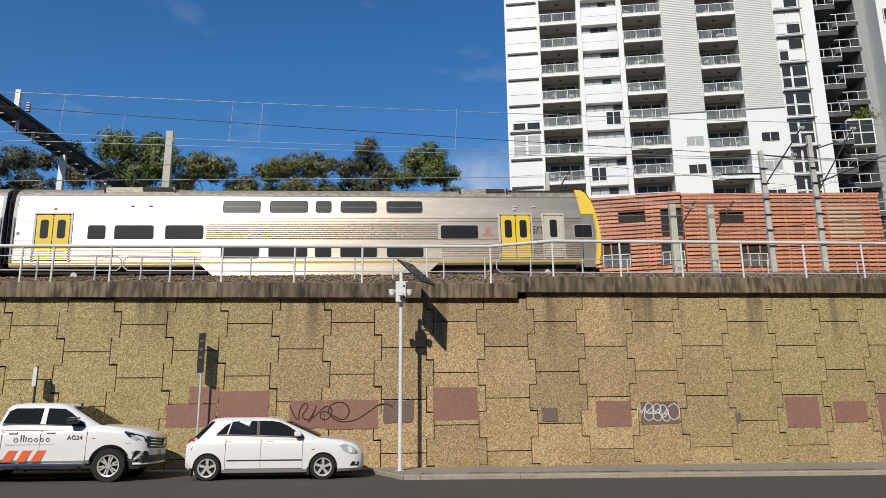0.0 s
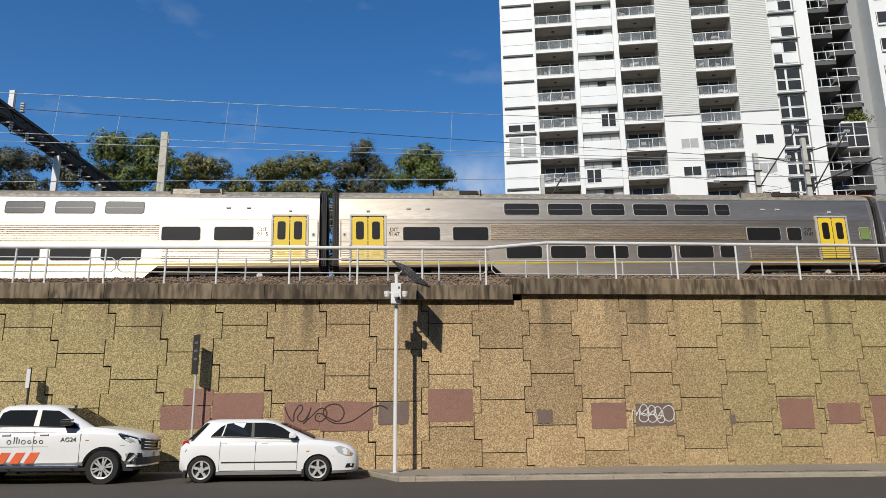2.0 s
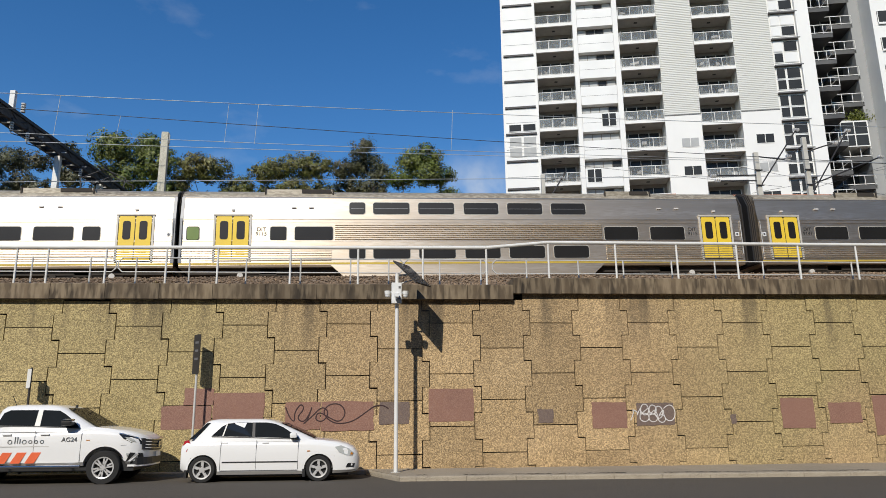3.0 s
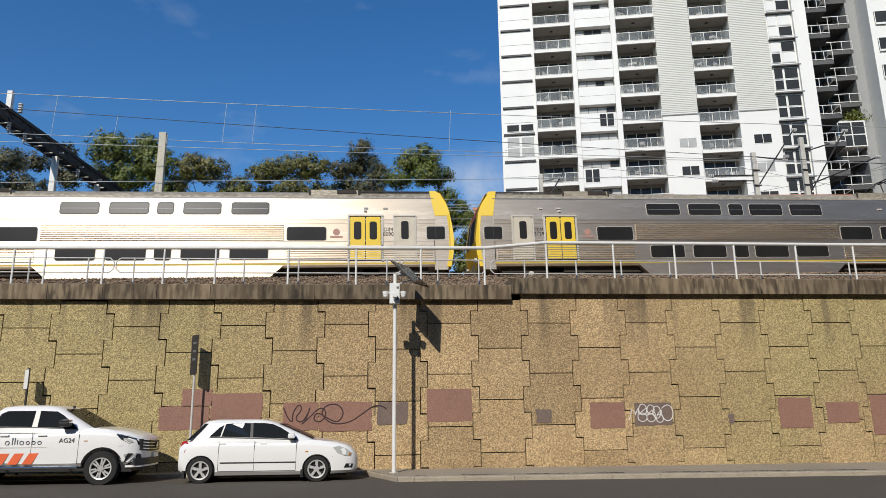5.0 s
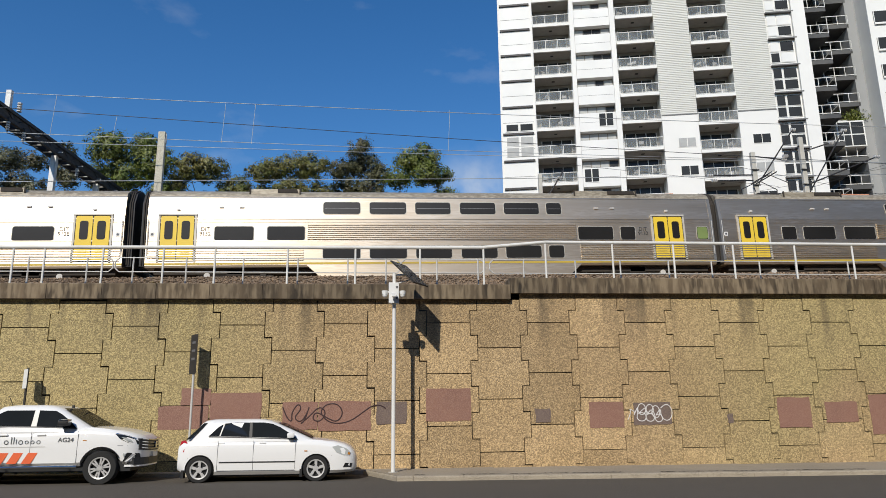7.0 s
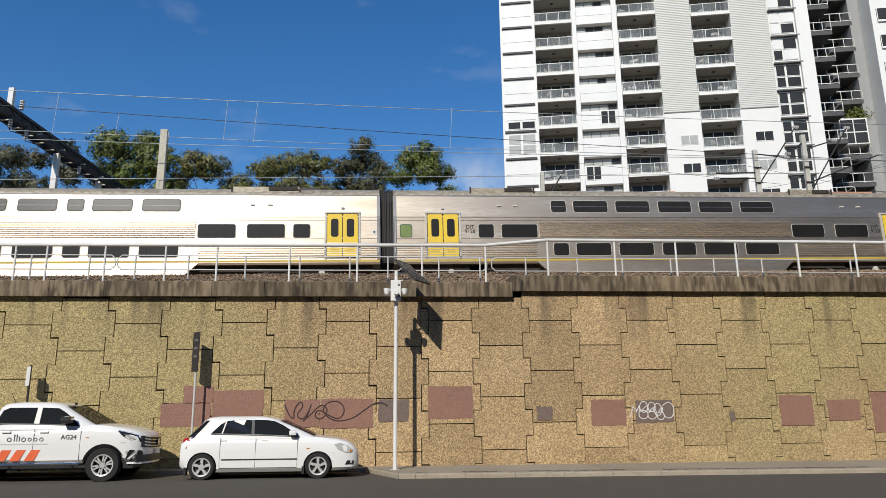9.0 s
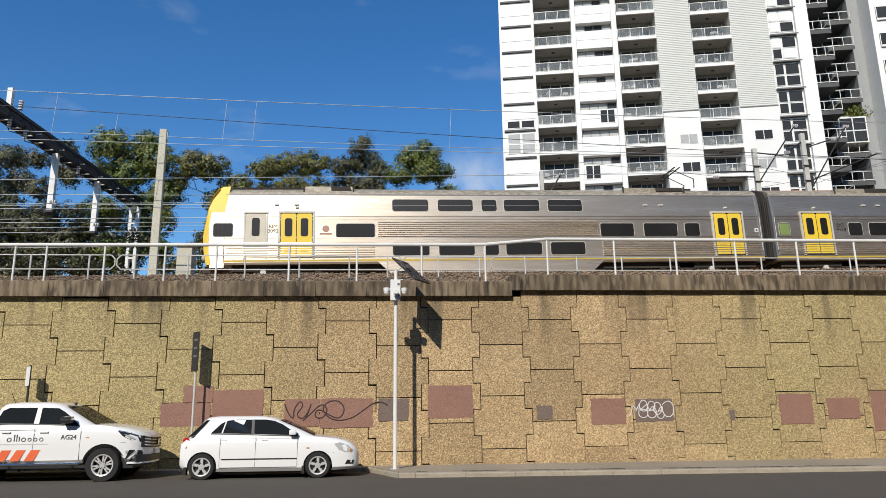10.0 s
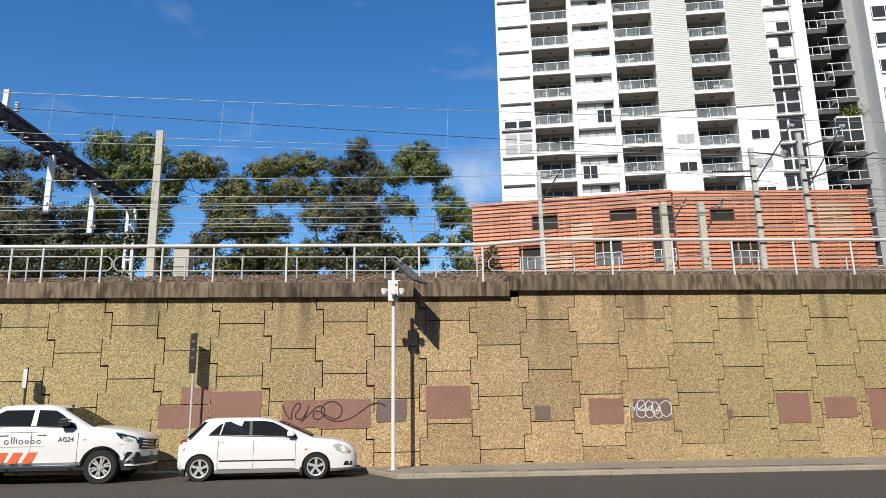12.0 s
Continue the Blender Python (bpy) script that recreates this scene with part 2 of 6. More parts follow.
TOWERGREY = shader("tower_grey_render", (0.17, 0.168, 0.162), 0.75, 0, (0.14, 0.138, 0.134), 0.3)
DARKFASCIA = shader("dark_grey_fascia", (0.105, 0.102, 0.095), 0.7, 0, (0.05, 0.05, 0.05), 0.5)
# soffit tone is raised to carry light bounced up from the ground
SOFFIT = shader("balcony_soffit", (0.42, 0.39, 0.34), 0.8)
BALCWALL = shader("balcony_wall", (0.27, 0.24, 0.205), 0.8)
BALCGLASS = shader("balustrade_glass", (0.34, 0.35, 0.33), 0.12, 0, (0.17, 0.18, 0.17), 1.1, each=0.35)
BALCGLASS.node_tree.nodes["Principled BSDF"].inputs["Alpha"].default_value = 0.34
WINGLASS = glass("window_glass", (0.030, 0.030, 0.028), 0.08)
WINGLASS.node_tree.nodes["Principled BSDF"].inputs["Specular IOR Level"].default_value = 0.2
CURTAIN = shader("window_blind", (0.40, 0.40, 0.38), 0.6)
SLAT = shader("terracotta_slat", (0.60, 0.245, 0.130), 0.7, 0, (0.50, 0.185, 0.095), 0.8, (0.66, 0.32, 0.20), 10, each=0.14)
SLATPALE = shader("pale_slat", (0.66, 0.46, 0.30), 0.7, 0, (0.58, 0.37, 0.23), 0.8, each=0.1)
SCREENWALL = shader("brick_red_wall", (0.25, 0.095, 0.06), 0.85, 0, (0.17, 0.06, 0.04), 1.0)
BARK = shader("pale_bark", (0.52, 0.45, 0.35), 0.85, 0, (0.16, 0.13, 0.10), 2.5, stretch=(1, 1, 0.3), bump=0.3, bump_scale=12)
BARKDARK = shader("dark_bark", (0.11, 0.09, 0.07), 0.9, 0, (0.07, 0.055, 0.045), 2.5, stretch=(1, 1, 0.3), bump=0.4, bump_scale=12)
LEAF_OLIVE = leaf_matter("leaf_olive", (0.088, 0.104, 0.018), (0.140, 0.115, 0.026))
LEAF_GREEN = leaf_matter("leaf_green", (0.078, 0.113, 0.013), (0.132, 0.138, 0.023))
LEAF_GREY = leaf_matter("leaf_grey_green", (0.062, 0.068, 0.024), (0.092, 0.078, 0.034))
CARWHITE = shader("white_car_paint", (0.80, 0.795, 0.78), 0.22, 0, (0.77, 0.765, 0.75), 0.5, coat=0.6)
CARGLASS = glass("car_glass", (0.012, 0.014, 0.016), 0.03)
TYRE = shader("tyre_rubber", (0.011, 0.011, 0.011), 0.85, 0, (0.018, 0.017, 0.016), 6)
ALLOY = shader("alloy_silver", (0.66, 0.65, 0.63), 0.3, 0.3, (0.55, 0.54, 0.53), 4)
CHROME = shader("chrome", (0.7, 0.7, 0.7), 0.12, 1.0)
BLACKTRIM = shader("black_plastic", (0.018, 0.018, 0.019), 0.5)
LAMPGLASS = glass("lamp_glass", (0.30, 0.31, 0.30), 0.08)
AMBER = shader("amber_lens", (0.55, 0.22, 0.03), 0.2)
REDLENS = shader("red_lens", (0.42, 0.015, 0.015), 0.2)
ORANGE = shader("orange_decal", (0.80, 0.15, 0.055), 0.4)
GREYDECAL = shader("grey_decal", (0.13, 0.13, 0.135), 0.4)
SIGNWHITE = shader("sign_white", (0.78, 0.78, 0.76), 0.4)
SIGNBACK = shader("sign_back", (0.020, 0.018, 0.016), 0.7, 0.0, (0.034, 0.028, 0.023), 5)
POLEWHITE = shader("pole_white", (0.74, 0.73, 0.70), 0.4, 0.0, (0.66, 0.65, 0.62), 2.0)
SOLAR = glass("solar_cells", (0.012, 0.014, 0.022), 0.12)


# ---- building blocks ----
def box(bm, x0, x1, y0, y1, z0, z1, bevel=0.0):
    vs = [bm.verts.new((x, y, z)) for x in (x0, x1) for y in (y0, y1) for z in (z0, z1)]
    fs = [bm.faces.new([vs[i] for i in q]) for q in ((0, 1, 3, 2), (4, 6, 7, 5), (0, 4, 5, 1), (2, 3, 7, 6), (0, 2, 6, 4), (1, 5, 7, 3))]
    if bevel:
        es = list({e for f in fs for e in f.edges})
        bmesh.ops.bevel(bm, geom=es, offset=bevel, segments=2, affect="EDGES", profile=0.6)
    return bm


def prism(bm, pts, axis, a, b):
    """A closed outline swept along an axis from a to b. axis y: outline in (x, z); x: in (y, z); z: in (x, y)."""
    def put(p, s):
        return {"x": (s, p[0], p[1]), "y": (p[0], s, p[1]), "z": (p[0], p[1], s)}[axis]
    va, vb = [bm.verts.new(put(p, a)) for p in pts], [bm.verts.new(put(p, b)) for p in pts]
    k = len(pts)
    bm.faces.new(va), bm.faces.new(vb[::-1])
    for i in range(k):
        bm.faces.new((va[i], vb[i], vb[(i + 1) % k], va[(i + 1) % k]))
    bmesh.ops.recalc_face_normals(bm, faces=bm.faces[:])
    return bm


def rod(bm, p, q, r, r2=None, seg=8):
    """A round bar from p to q."""
    p, q = Vector(p), Vector(q)
    d = q - p
    m = Matrix.Translation((p + q) / 2) @ d.to_track_quat("Z", "Y").to_matrix().to_4x4()
    bmesh.ops.create_cone(bm, cap_ends=True, segments=seg, radius1=r, radius2=r if r2 is None else r2, depth=d.length, matrix=m)
    return bm


def rounded(x0, x1, z0, z1, r, n=3):
    """The outline of a rectangle with round corners."""
    out = []
    for cx, cz, a0 in ((x1 - r, z1 - r, 0), (x0 + r, z1 - r, 90), (x0 + r, z0 + r, 180), (x1 - r, z0 + r, 270)):
        for i in range(n + 1):
            a = radians(a0 + 90 * i / n)
            out.append((cx + r * math.cos(a), cz + r * math.sin(a)))
    return out


def part(name, bm, material, parent=None, label="", smooth=False):
    me = bpy.data.meshes.new(name)
    bm.to_mesh(me)
    bm.free()
    me.materials.append(material)
    if smooth:
        me.polygons.foreach_set("use_smooth", [True] * len(me.polygons))
        me.set_sharp_from_angle(angle=radians(35))
    ob = new(name, me)
    if parent:
        ob.parent = parent
    if label:
        ob["label"] = label
    return ob


def again(ob, parent, m):
    """Another piece on the same mesh."""
    o = new(ob.name.split(".")[0], ob.data)
    o.parent, o.matrix_basis = parent, m
    return o


def thing(name, m, label, category, group="", kind=""):
    ob = new(name)
    ob.matrix_basis = m
    ob.empty_display_size = 0.2
    return tagged(ob, label, category, group, kind)


def B():
    return bmesh.new()


# ---- ground, road, pavement ----
GRADE = 0.0165   # the line climbs to the right
FALL = -0.0065   # the street falls to the right


def sheet(name, xs, ys, height, material, label, category):
    bm = B()
    grid = [[bm.verts.new((x, y, height(x, y))) for y in ys] for x in xs]
    for i in range(len(xs) - 1):
        for j in range(len(ys) - 1):
            bm.faces.new((grid[i][j], grid[i + 1][j], grid[i + 1][j + 1], grid[i][j + 1]))
    ob = part(name, bm, material)
    return tagged(ob, label, category, kind="structure")


sheet("ground", (-3000, -300, 300, 3000), (-3000, -40, 24, 3000), lambda x, y: -2.4, EARTH, "flat dry ground reaching to the horizon", "ground")


def road_z(x):
    return FALL * max(-60, min(60, x))


def kerb_y(x):
    """The kerb stands out from the parking bay to the right of the hatchback."""
    return 17.55 - 0.03 * x if x > 0.75 else (19.72 if x < 0.0 else 19.72 + (17.53 - 19.72) * x / 0.75)


road = B()
road_xs = [-200, -60, -30, -12, 0, 0.75, 6, 12, 18, 30, 60, 200]
low, high = [], []
for x in road_xs:
    low.append(road.verts.new((x, -12, road_z(x))))
    high.append(road.verts.new((x, kerb_y(x) + 0.05, road_z(x))))
for i in range(len(road_xs) - 1):
    road.faces.new((low[i], low[i + 1], high[i + 1], high[i]))
tagged(part("road", road, ASPHALT), "grey asphalt street with a shallow crossfall", "road", kind="structure")

# an added, unseen plain wall closes the street behind the camera and cuts skylight
bw = B()
box(bw, -140, 12, -13.5, -12, -0.5, 19)
# the right part is taller to darken what the train's side reflects
box(bw, 12, 140, -14.5, -12, -0.5, 36)
tagged(part("wall_behind", bw, shader("dull_brick", (0.165, 0.138, 0.112), 0.9, 0, (0.125, 0.104, 0.084), 0.5, (0.205, 0.175, 0.145), 12)), "plain dull brick wall added unseen behind the camera to hold back skylight", "wall", kind="structure")

# pavement slabs between kerb and wall, each with its own joint
pave = thing("pavement", Matrix(), "worn concrete footpath below the retaining wall", "pavement", kind="structure")
pbed = B()
prism(pbed, [(17.9, -0.4), (20.5, -0.4), (20.5, 0.0), (17.9, 0.0)], "x", 0.9, 120)
prism(pbed, [(19.9, -0.4), (20.5, -0.4), (20.5, 0.02), (19.9, 0.02)], "x", -120, 0.9)
bed = part("bedding", pbed, GAPDARK, pave)
bed.matrix_basis = pose(0, 0, -0.02, 0, -math.degrees(math.atan(FALL)), 0)
x = -30.0
while x < 34:
    w = 2.4
    y0 = max(kerb_y(x), kerb_y(x + w)) + 0.17 if not -1.7 < x < 0.8 else 19.92
    slab = B()
    zc = road_z(x + w / 2)
    vs = [slab.verts.new(p) for p in ((x + 0.006, y0, zc + 0.10), (x + w - 0.006, y0, zc + 0.10), (x + w - 0.006, 20.42, zc + 0.085), (x + 0.006, 20.42, zc + 0.085))]
    top = slab.faces.new(vs)
    ext = bmesh.ops.extrude_face_region(slab, geom=[top])
    bmesh.ops.translate(slab, vec=(0, 0, -0.12), verts=[v for v in ext["geom"] if isinstance(v, bmesh.types.BMVert)])
    bmesh.ops.recalc_face_normals(slab, faces=slab.faces[:])
    part("paving_slab", slab, PAVE, pave)
    x += w
apron = B()
prism(apron, [(0.17, 19.92), (0.90, 17.74), (1.195, 17.72), (1.195, 19.92)], "z", -0.1, 0.093)
part("paving_slab", apron, PAVE, pave)
kerb = thing("kerb", Matrix(), "weathered concrete kerb stones along the gutter", "kerb", kind="structure")
x = -30.0
while x < 34:
    w = 1.2 if not -0.1 < x < 0.9 else 0.4
    a, b = kerb_y(x), kerb_y(x + w)
    k = B()
    za, zb = road_z(x), road_z(x + w)
    pr = [(0.0, -0.2), (0.02, 0.085), (0.045, 0.108), (0.16, 0.115), (0.16, -0.2)]
    va = [k.verts.new((x + 0.004, a + p, za + q)) for p, q in pr]
    vb = [k.verts.new((x + w - 0.004, b + p, zb + q)) for p, q in pr]
    k.faces.new(va), k.faces.new(vb[::-1])
    for i in range(5):
        k.faces.new((va[i], vb[i], vb[(i + 1) % 5], va[(i + 1) % 5]))
    bmesh.ops.recalc_face_normals(k, faces=k.faces[:])
    part("kerb_stone", k, KERB, kerb)
    x += w

# leaf litter and dirt caught behind the kerb
rng = random.Random(12)
vs, fs = [], []
for i in range(2600):
    x = rng.uniform(1.2, 26)
    if noise.noise(Vector((x * 0.8, 3, 0))) < -0.15:
        continue
    y = kerb_y(x) + 0.19 + rng.gauss(0, 0.035)
    s, a = rng.uniform(0.012, 0.04), rng.uniform(0, 3.1)
    o = len(vs)
    z = road_z(x) + 0.121 + rng.uniform(0, 0.012)
    vs += [(x + s * math.cos(a + k), y + s * math.sin(a + k) * 0.7, z + rng.uniform(0, 0.012)) for k in (0, 1.5, 3.1, 4.6)]
    fs.append((o, o + 1, o + 2, o + 3))
me = bpy.data.meshes.new("leaf_litter")
me.from_pydata(vs, [], fs)
me.materials.append(shader("dry_litter", (0.05, 0.04, 0.028), 0.9))
tagged(new("leaf_litter", me), "dark leaf litter along the kerb joint", "leaf litter", kind="stuff")

# ---- retaining wall of interlocking cross-shaped panels ----
WALL_Y = 20.4
TALL = 1.46
wall = thing("wall_retaining", Matrix(), "tall retaining wall of exposed-aggregate interlocking concrete panels", "wall", kind="structure")
core = B()
prism(core, [(20.43, -2.2), (21.3, -2.2), (21.3, 4.75), (20.43, 4.75)], "x", -120, 120)
c = part("backing", core, GAPDARK, wall)
c.matrix_basis = pose(0, 0, 0, 0, -math.degrees(math.atan(0.004)), 0)


def cross_panel(width, z_lo, z_hi, jog=0.105, g=0.013):
    """One panel: wide in the middle half, narrower above and below; cut at z_lo and z_hi from its centre."""
    hw, q = width / 2, TALL / 4

    def half(z):
        return hw + (jog if abs(z) < q else -jog) - (g if g > 0.01 else 0.0015)
    zs = [max(z_lo, -2 * q) + g] + [z for z in (-q, q) if z_lo < z < z_hi] + [min(z_hi, 2 * q) - g]
    right = []
    for i in range(len(zs) - 1):
        mid = half((zs[i] + zs[i + 1]) / 2)
        lo = zs[i] + (g if mid > hw and i else (-g if i else 0))
        hi = zs[i + 1] - (g if mid > hw and i + 1 < len(zs) - 1 else (-g if i + 1 < len(zs) - 1 else 0))
        right += [(mid, lo), (mid, hi)]
    outline = right + [(-px, pz) for px, pz in right[::-1]]
    bm = B()
    prism(bm, outline, "y", -0.03, 0.06)
    return bm


cache = {}
def joint_x(k):
    return 0.19 + k * (1.445 if k < 0 else 1.488)


for col in range(-8, 17):
    cx, cw = (joint_x(col - 1) + joint_x(col)) / 2, joint_x(col) - joint_x(col - 1)
    base_z = 4.115 + (0.0125 if cx < 2 else 0.003) * (cx - 2) + (TALL / 2 if col % 2 else TALL)
    top_lim = (4.80 if cx < 4.4 else 4.99) + 0.003 * cx
    for row in range(-1, 5):
        cz = base_z - row * TALL - TALL / 2
        lo, hi = max(-TALL / 2, -0.5 + FALL * cx - cz), min(TALL / 2, top_lim - cz)
        if hi - lo < 0.06:
            continue
        key = (round(cw, 3), round(lo, 2), round(hi, 2))
        if key not in cache:
            cache[key] = part("panel", cross_panel(cw, lo, hi, g=0.013 if cx < 6.5 else 0.006), AGG, wall)
            cache[key].matrix_basis = pose(cx, WALL_Y + 0.003 * ((col * 7 + row * 3) % 5 - 2), cz)
        else:
            again(cache[key], wall, pose(cx, WALL_Y + 0.003 * ((col * 7 + row * 3) % 5 - 2), cz))
# the wall goes on plainly past the ends that matter
far = B()
prism(far, [(20.38, -2.2), (20.45, -2.2), (20.45, 4.8), (20.38, 4.8)], "x", -120, -13.2)
part("far_wall", far, AGG, wall)
far = B()
prism(far, [(20.38, -2.2), (20.45, -2.2), (20.45, 5.05), (20.38, 5.05)], "x", 24.2, 120)
part("far_wall", far, AGG, wall)

# coping blocks in two levels, with a step
coping = thing("coping", Matrix(), "streaked precast concrete coping along the wall top", "coping", kind="structure")
x = -14.5
while x < 25:
    high_side = x > 4.2
    w = 1.45
    w = min(w, 4.26 - x) if not high_side and x + w > 4.26 else w
    zt = (5.22 + 0.004 * x) if not high_side else 5.43 + 0.004 * x
    zb = zt - (0.43 if not high_side else 0.47)
    cb = B()
    prism(cb, [(20.20, zb), (20.20, zt - 0.02), (20.22, zt), (21.1, zt + 0.02), (21.1, zb + 0.1), (20.42, zb + 0.1), (20.42, zb)], "x", x + 0.006, x + w - 0.006)
    part("coping_block", cb, COPING, coping)
    x += max(w, 0.2)
for a, b, z in ((-120, -14.5, 5.2), (25.05, 120, 5.5)):
    cb = B()
    prism(cb, [(20.20, z - 0.45), (20.20, z), (21.1, z), (21.1, z - 0.45)], "x", a, b)
    part("coping_block", cb, COPING, coping)

# ---- railway embankment ----
def bank(y):
    prof = [(20.9, 5.06), (21.4, 5.25), (22.5, 5.55), (24.5, 6.0), (26.2, 6.55), (26.9, 6.72), (27.6, 6.62), (32.3, 6.62), (33, 6.6), (37, 6.62), (42, 6.9), (48, 7.2), (160, 7.6)]
    for (y0, z0), (y1, z1) in zip(prof, prof[1:]):
        if y <= y1:
            return z0 + (z1 - z0) * max(0, y - y0) / (y1 - y0)
    return prof[-1][1]


def bank_z(x, y):
    return bank(y) + max(-280, min(280, x)) * (0.006 + (GRADE - 0.006) * max(0, min(1, (y - 21) / 5)))


bank_ys = [20.9, 21.4, 22.5, 23.5, 24.5, 25.4, 26.2, 26.9, 27.6, 30, 32.3, 33, 37, 42, 48, 70, 160]
sheet("embankment", [-280, -150, -80] + [i * 4.0 for i in range(-10, 11)] + [80, 150, 280], bank_ys, bank_z, BALLAST, "railway embankment of brown crushed stone", "embankment")

# loose stones on the slope that faces the street
rng = random.Random(4)
sv, sf = [], []
for i in range(15000):
    sx, sy = rng.uniform(-15, 24), rng.uniform(21.1, 27.2)
    r = rng.uniform(0.03, 0.07)
    z = bank_z(sx, sy) + r * 0.3
    o = len(sv)
    for dx, dy, dz in ((1, 0, 0), (-1, 0, 0), (0, 1, 0), (0, -1, 0), (0, 0, 1), (0, 0, -1)):
        j = r * rng.uniform(0.6, 1.25)
        sv.append((sx + dx * j + rng.uniform(-.3, .3) * r, sy + dy * j, z + dz * j * 0.8))
    sf += [(o, o + 2, o + 4), (o + 2, o + 1, o + 4), (o + 1, o + 3, o + 4), (o + 3, o, o + 4), (o + 2, o, o + 5), (o + 1, o + 2, o + 5), (o + 3, o + 1, o + 5), (o, o + 3, o + 5)]
me = bpy.data.meshes.new("ballast")
me.from_pydata(sv, [], sf)
STONE = leaf_matter("loose_stone", (0.23, 0.158, 0.098), (0.125, 0.086, 0.054))
STONE.node_tree.nodes["Principled BSDF"].inputs["Roughness"].default_value = 0.9
me.materials.append(STONE)
tagged(new("ballast", me), "loose brown ballast stones on the embankment slope", "ballast", kind="stuff")

# weeds along the top of the wall
rng = random.Random(21)
vs, fs = [], []
for i in range(1500):
    cx0 = rng.choice((-6.2, 5.6, 11.2, 12.4, 13.6, 16.4, 17.5, 8.6))
    p = Vector((cx0 + rng.gauss(0, 0.35), 21.45 + rng.gauss(0, 0.15), 0))
    p.z = bank_z(p.x, p.y) + abs(rng.gauss(0, 0.13))
    u = Vector((rng.uniform(-1, 1), rng.uniform(-1, 1), rng.uniform(0, 1.6))).normalized() * 0.055
    v = u.cross(Vector((rng.uniform(-1, 1), rng.uniform(-1, 1), rng.uniform(-1, 1)))).normalized() * 0.018
    o = len(vs)
    vs += [p - u, p + v, p + u, p - v]
    fs.append((o, o + 1, o + 2, o + 3))
me = bpy.data.meshes.new("weeds")
me.from_pydata(vs, [], fs)
me.materials.append(leaf_matter("weed_leaf", (0.13, 0.12, 0.04), (0.20, 0.12, 0.06)))
tagged(new("weeds", me), "dry weeds growing along the wall top", "weeds", kind="stuff")

RAIL_Z = 6.66    # rail top at x = 0
TRACK_Y = 29.79  # centre of the near track
rails = B()
for ty in (TRACK_Y, TRACK_Y + 5.2, TRACK_Y + 9.6):
    for s in (-0.7175, 0.7175):
        prism(rails, [(ty + s - 0.035, -0.14), (ty + s + 0.035, -0.14), (ty + s + 0.035, 0), (ty + s - 0.035, 0)], "x", -279, 279)
track = part("track_rails", rails, shader("rail_steel", (0.18, 0.11, 0.07), 0.5, 0.6))
track.matrix_basis = pose(0, 0, RAIL_Z, 0, -math.degrees(math.atan(GRADE)), 0)
tagged(track, "rusty steel rails of three parallel tracks", "rails", kind="structure")

# ---- train ----
TILT = -math.degrees(math.atan(GRADE))
LEN = 24.3
SIDE = 1.46
MIDCAR = dict(doors=[(10.03, 11.33), (-10.47, -9.17)], mids=[(7.71, 9.22), (5.67, 7.14), (-7.33, -5.82), (-8.31, -7.69)], flute=(-5.72, 5.55),
              ups=[(-5.13, -4.5), (-4.15, -2.66), (-2.27, -0.78), (-0.35, 1.11), (1.52, 3.01), (3.42, 4.91)], cab=None, name_x=(9.6, -8.68))
ENDCAR = dict(doors=[(7.55, 8.81), (-10.97, -9.71)], mids=[(5.02, 6.57), (-6.05, -4.6), (-8.0, -6.53), (-9.01, -8.37)], flute=(-4.49, 4.87),
              ups=[(-3.85, -2.38), (-1.98, -0.47), (-0.13, 0.49), (0.89, 2.35), (2.78, 4.26)], cab=(9.41, 10.2), name_x=(9.12, None))


def lean(z):
    """How far out the side stands at a height over the rail."""
    return SIDE if z < 2.78 else SIDE - (z - 2.78) * 0.13


def side_plate(bm, outline, out, thick=0.02):
    """A plate on the carriage's street side that follows its lean."""
    a = [bm.verts.new((px, -lean(pz) - out, pz)) for px, pz in outline]
    b = [bm.verts.new((px, -lean(pz) - out + thick, pz)) for px, pz in outline]
    bm.faces.new(a), bm.faces.new(b[::-1])
    k = len(a)
    for i in range(k):
        bm.faces.new((a[i], b[i], b[(i + 1) % k], a[(i + 1) % k]))
    bmesh.ops.recalc_face_normals(bm, faces=bm.faces[:])
    return bm


def mirror_x(p, f):
    a, b = p[0] * f, p[1] * f
    return (min(a, b), max(a, b))


def words(text, material, parent, x, z, size, y, label=""):
    cu = bpy.data.curves.new("lettering", "FONT")
    cu.body, cu.size, cu.align_x, cu.extrude, cu.space_line = text, size, "CENTER", 0.004, 0.85
    cu.materials.append(material)
    ob = new("lettering", cu)
    ob.parent = parent
    ob.matrix_basis = pose(x, y, z, 90, 0, 0)
    return ob


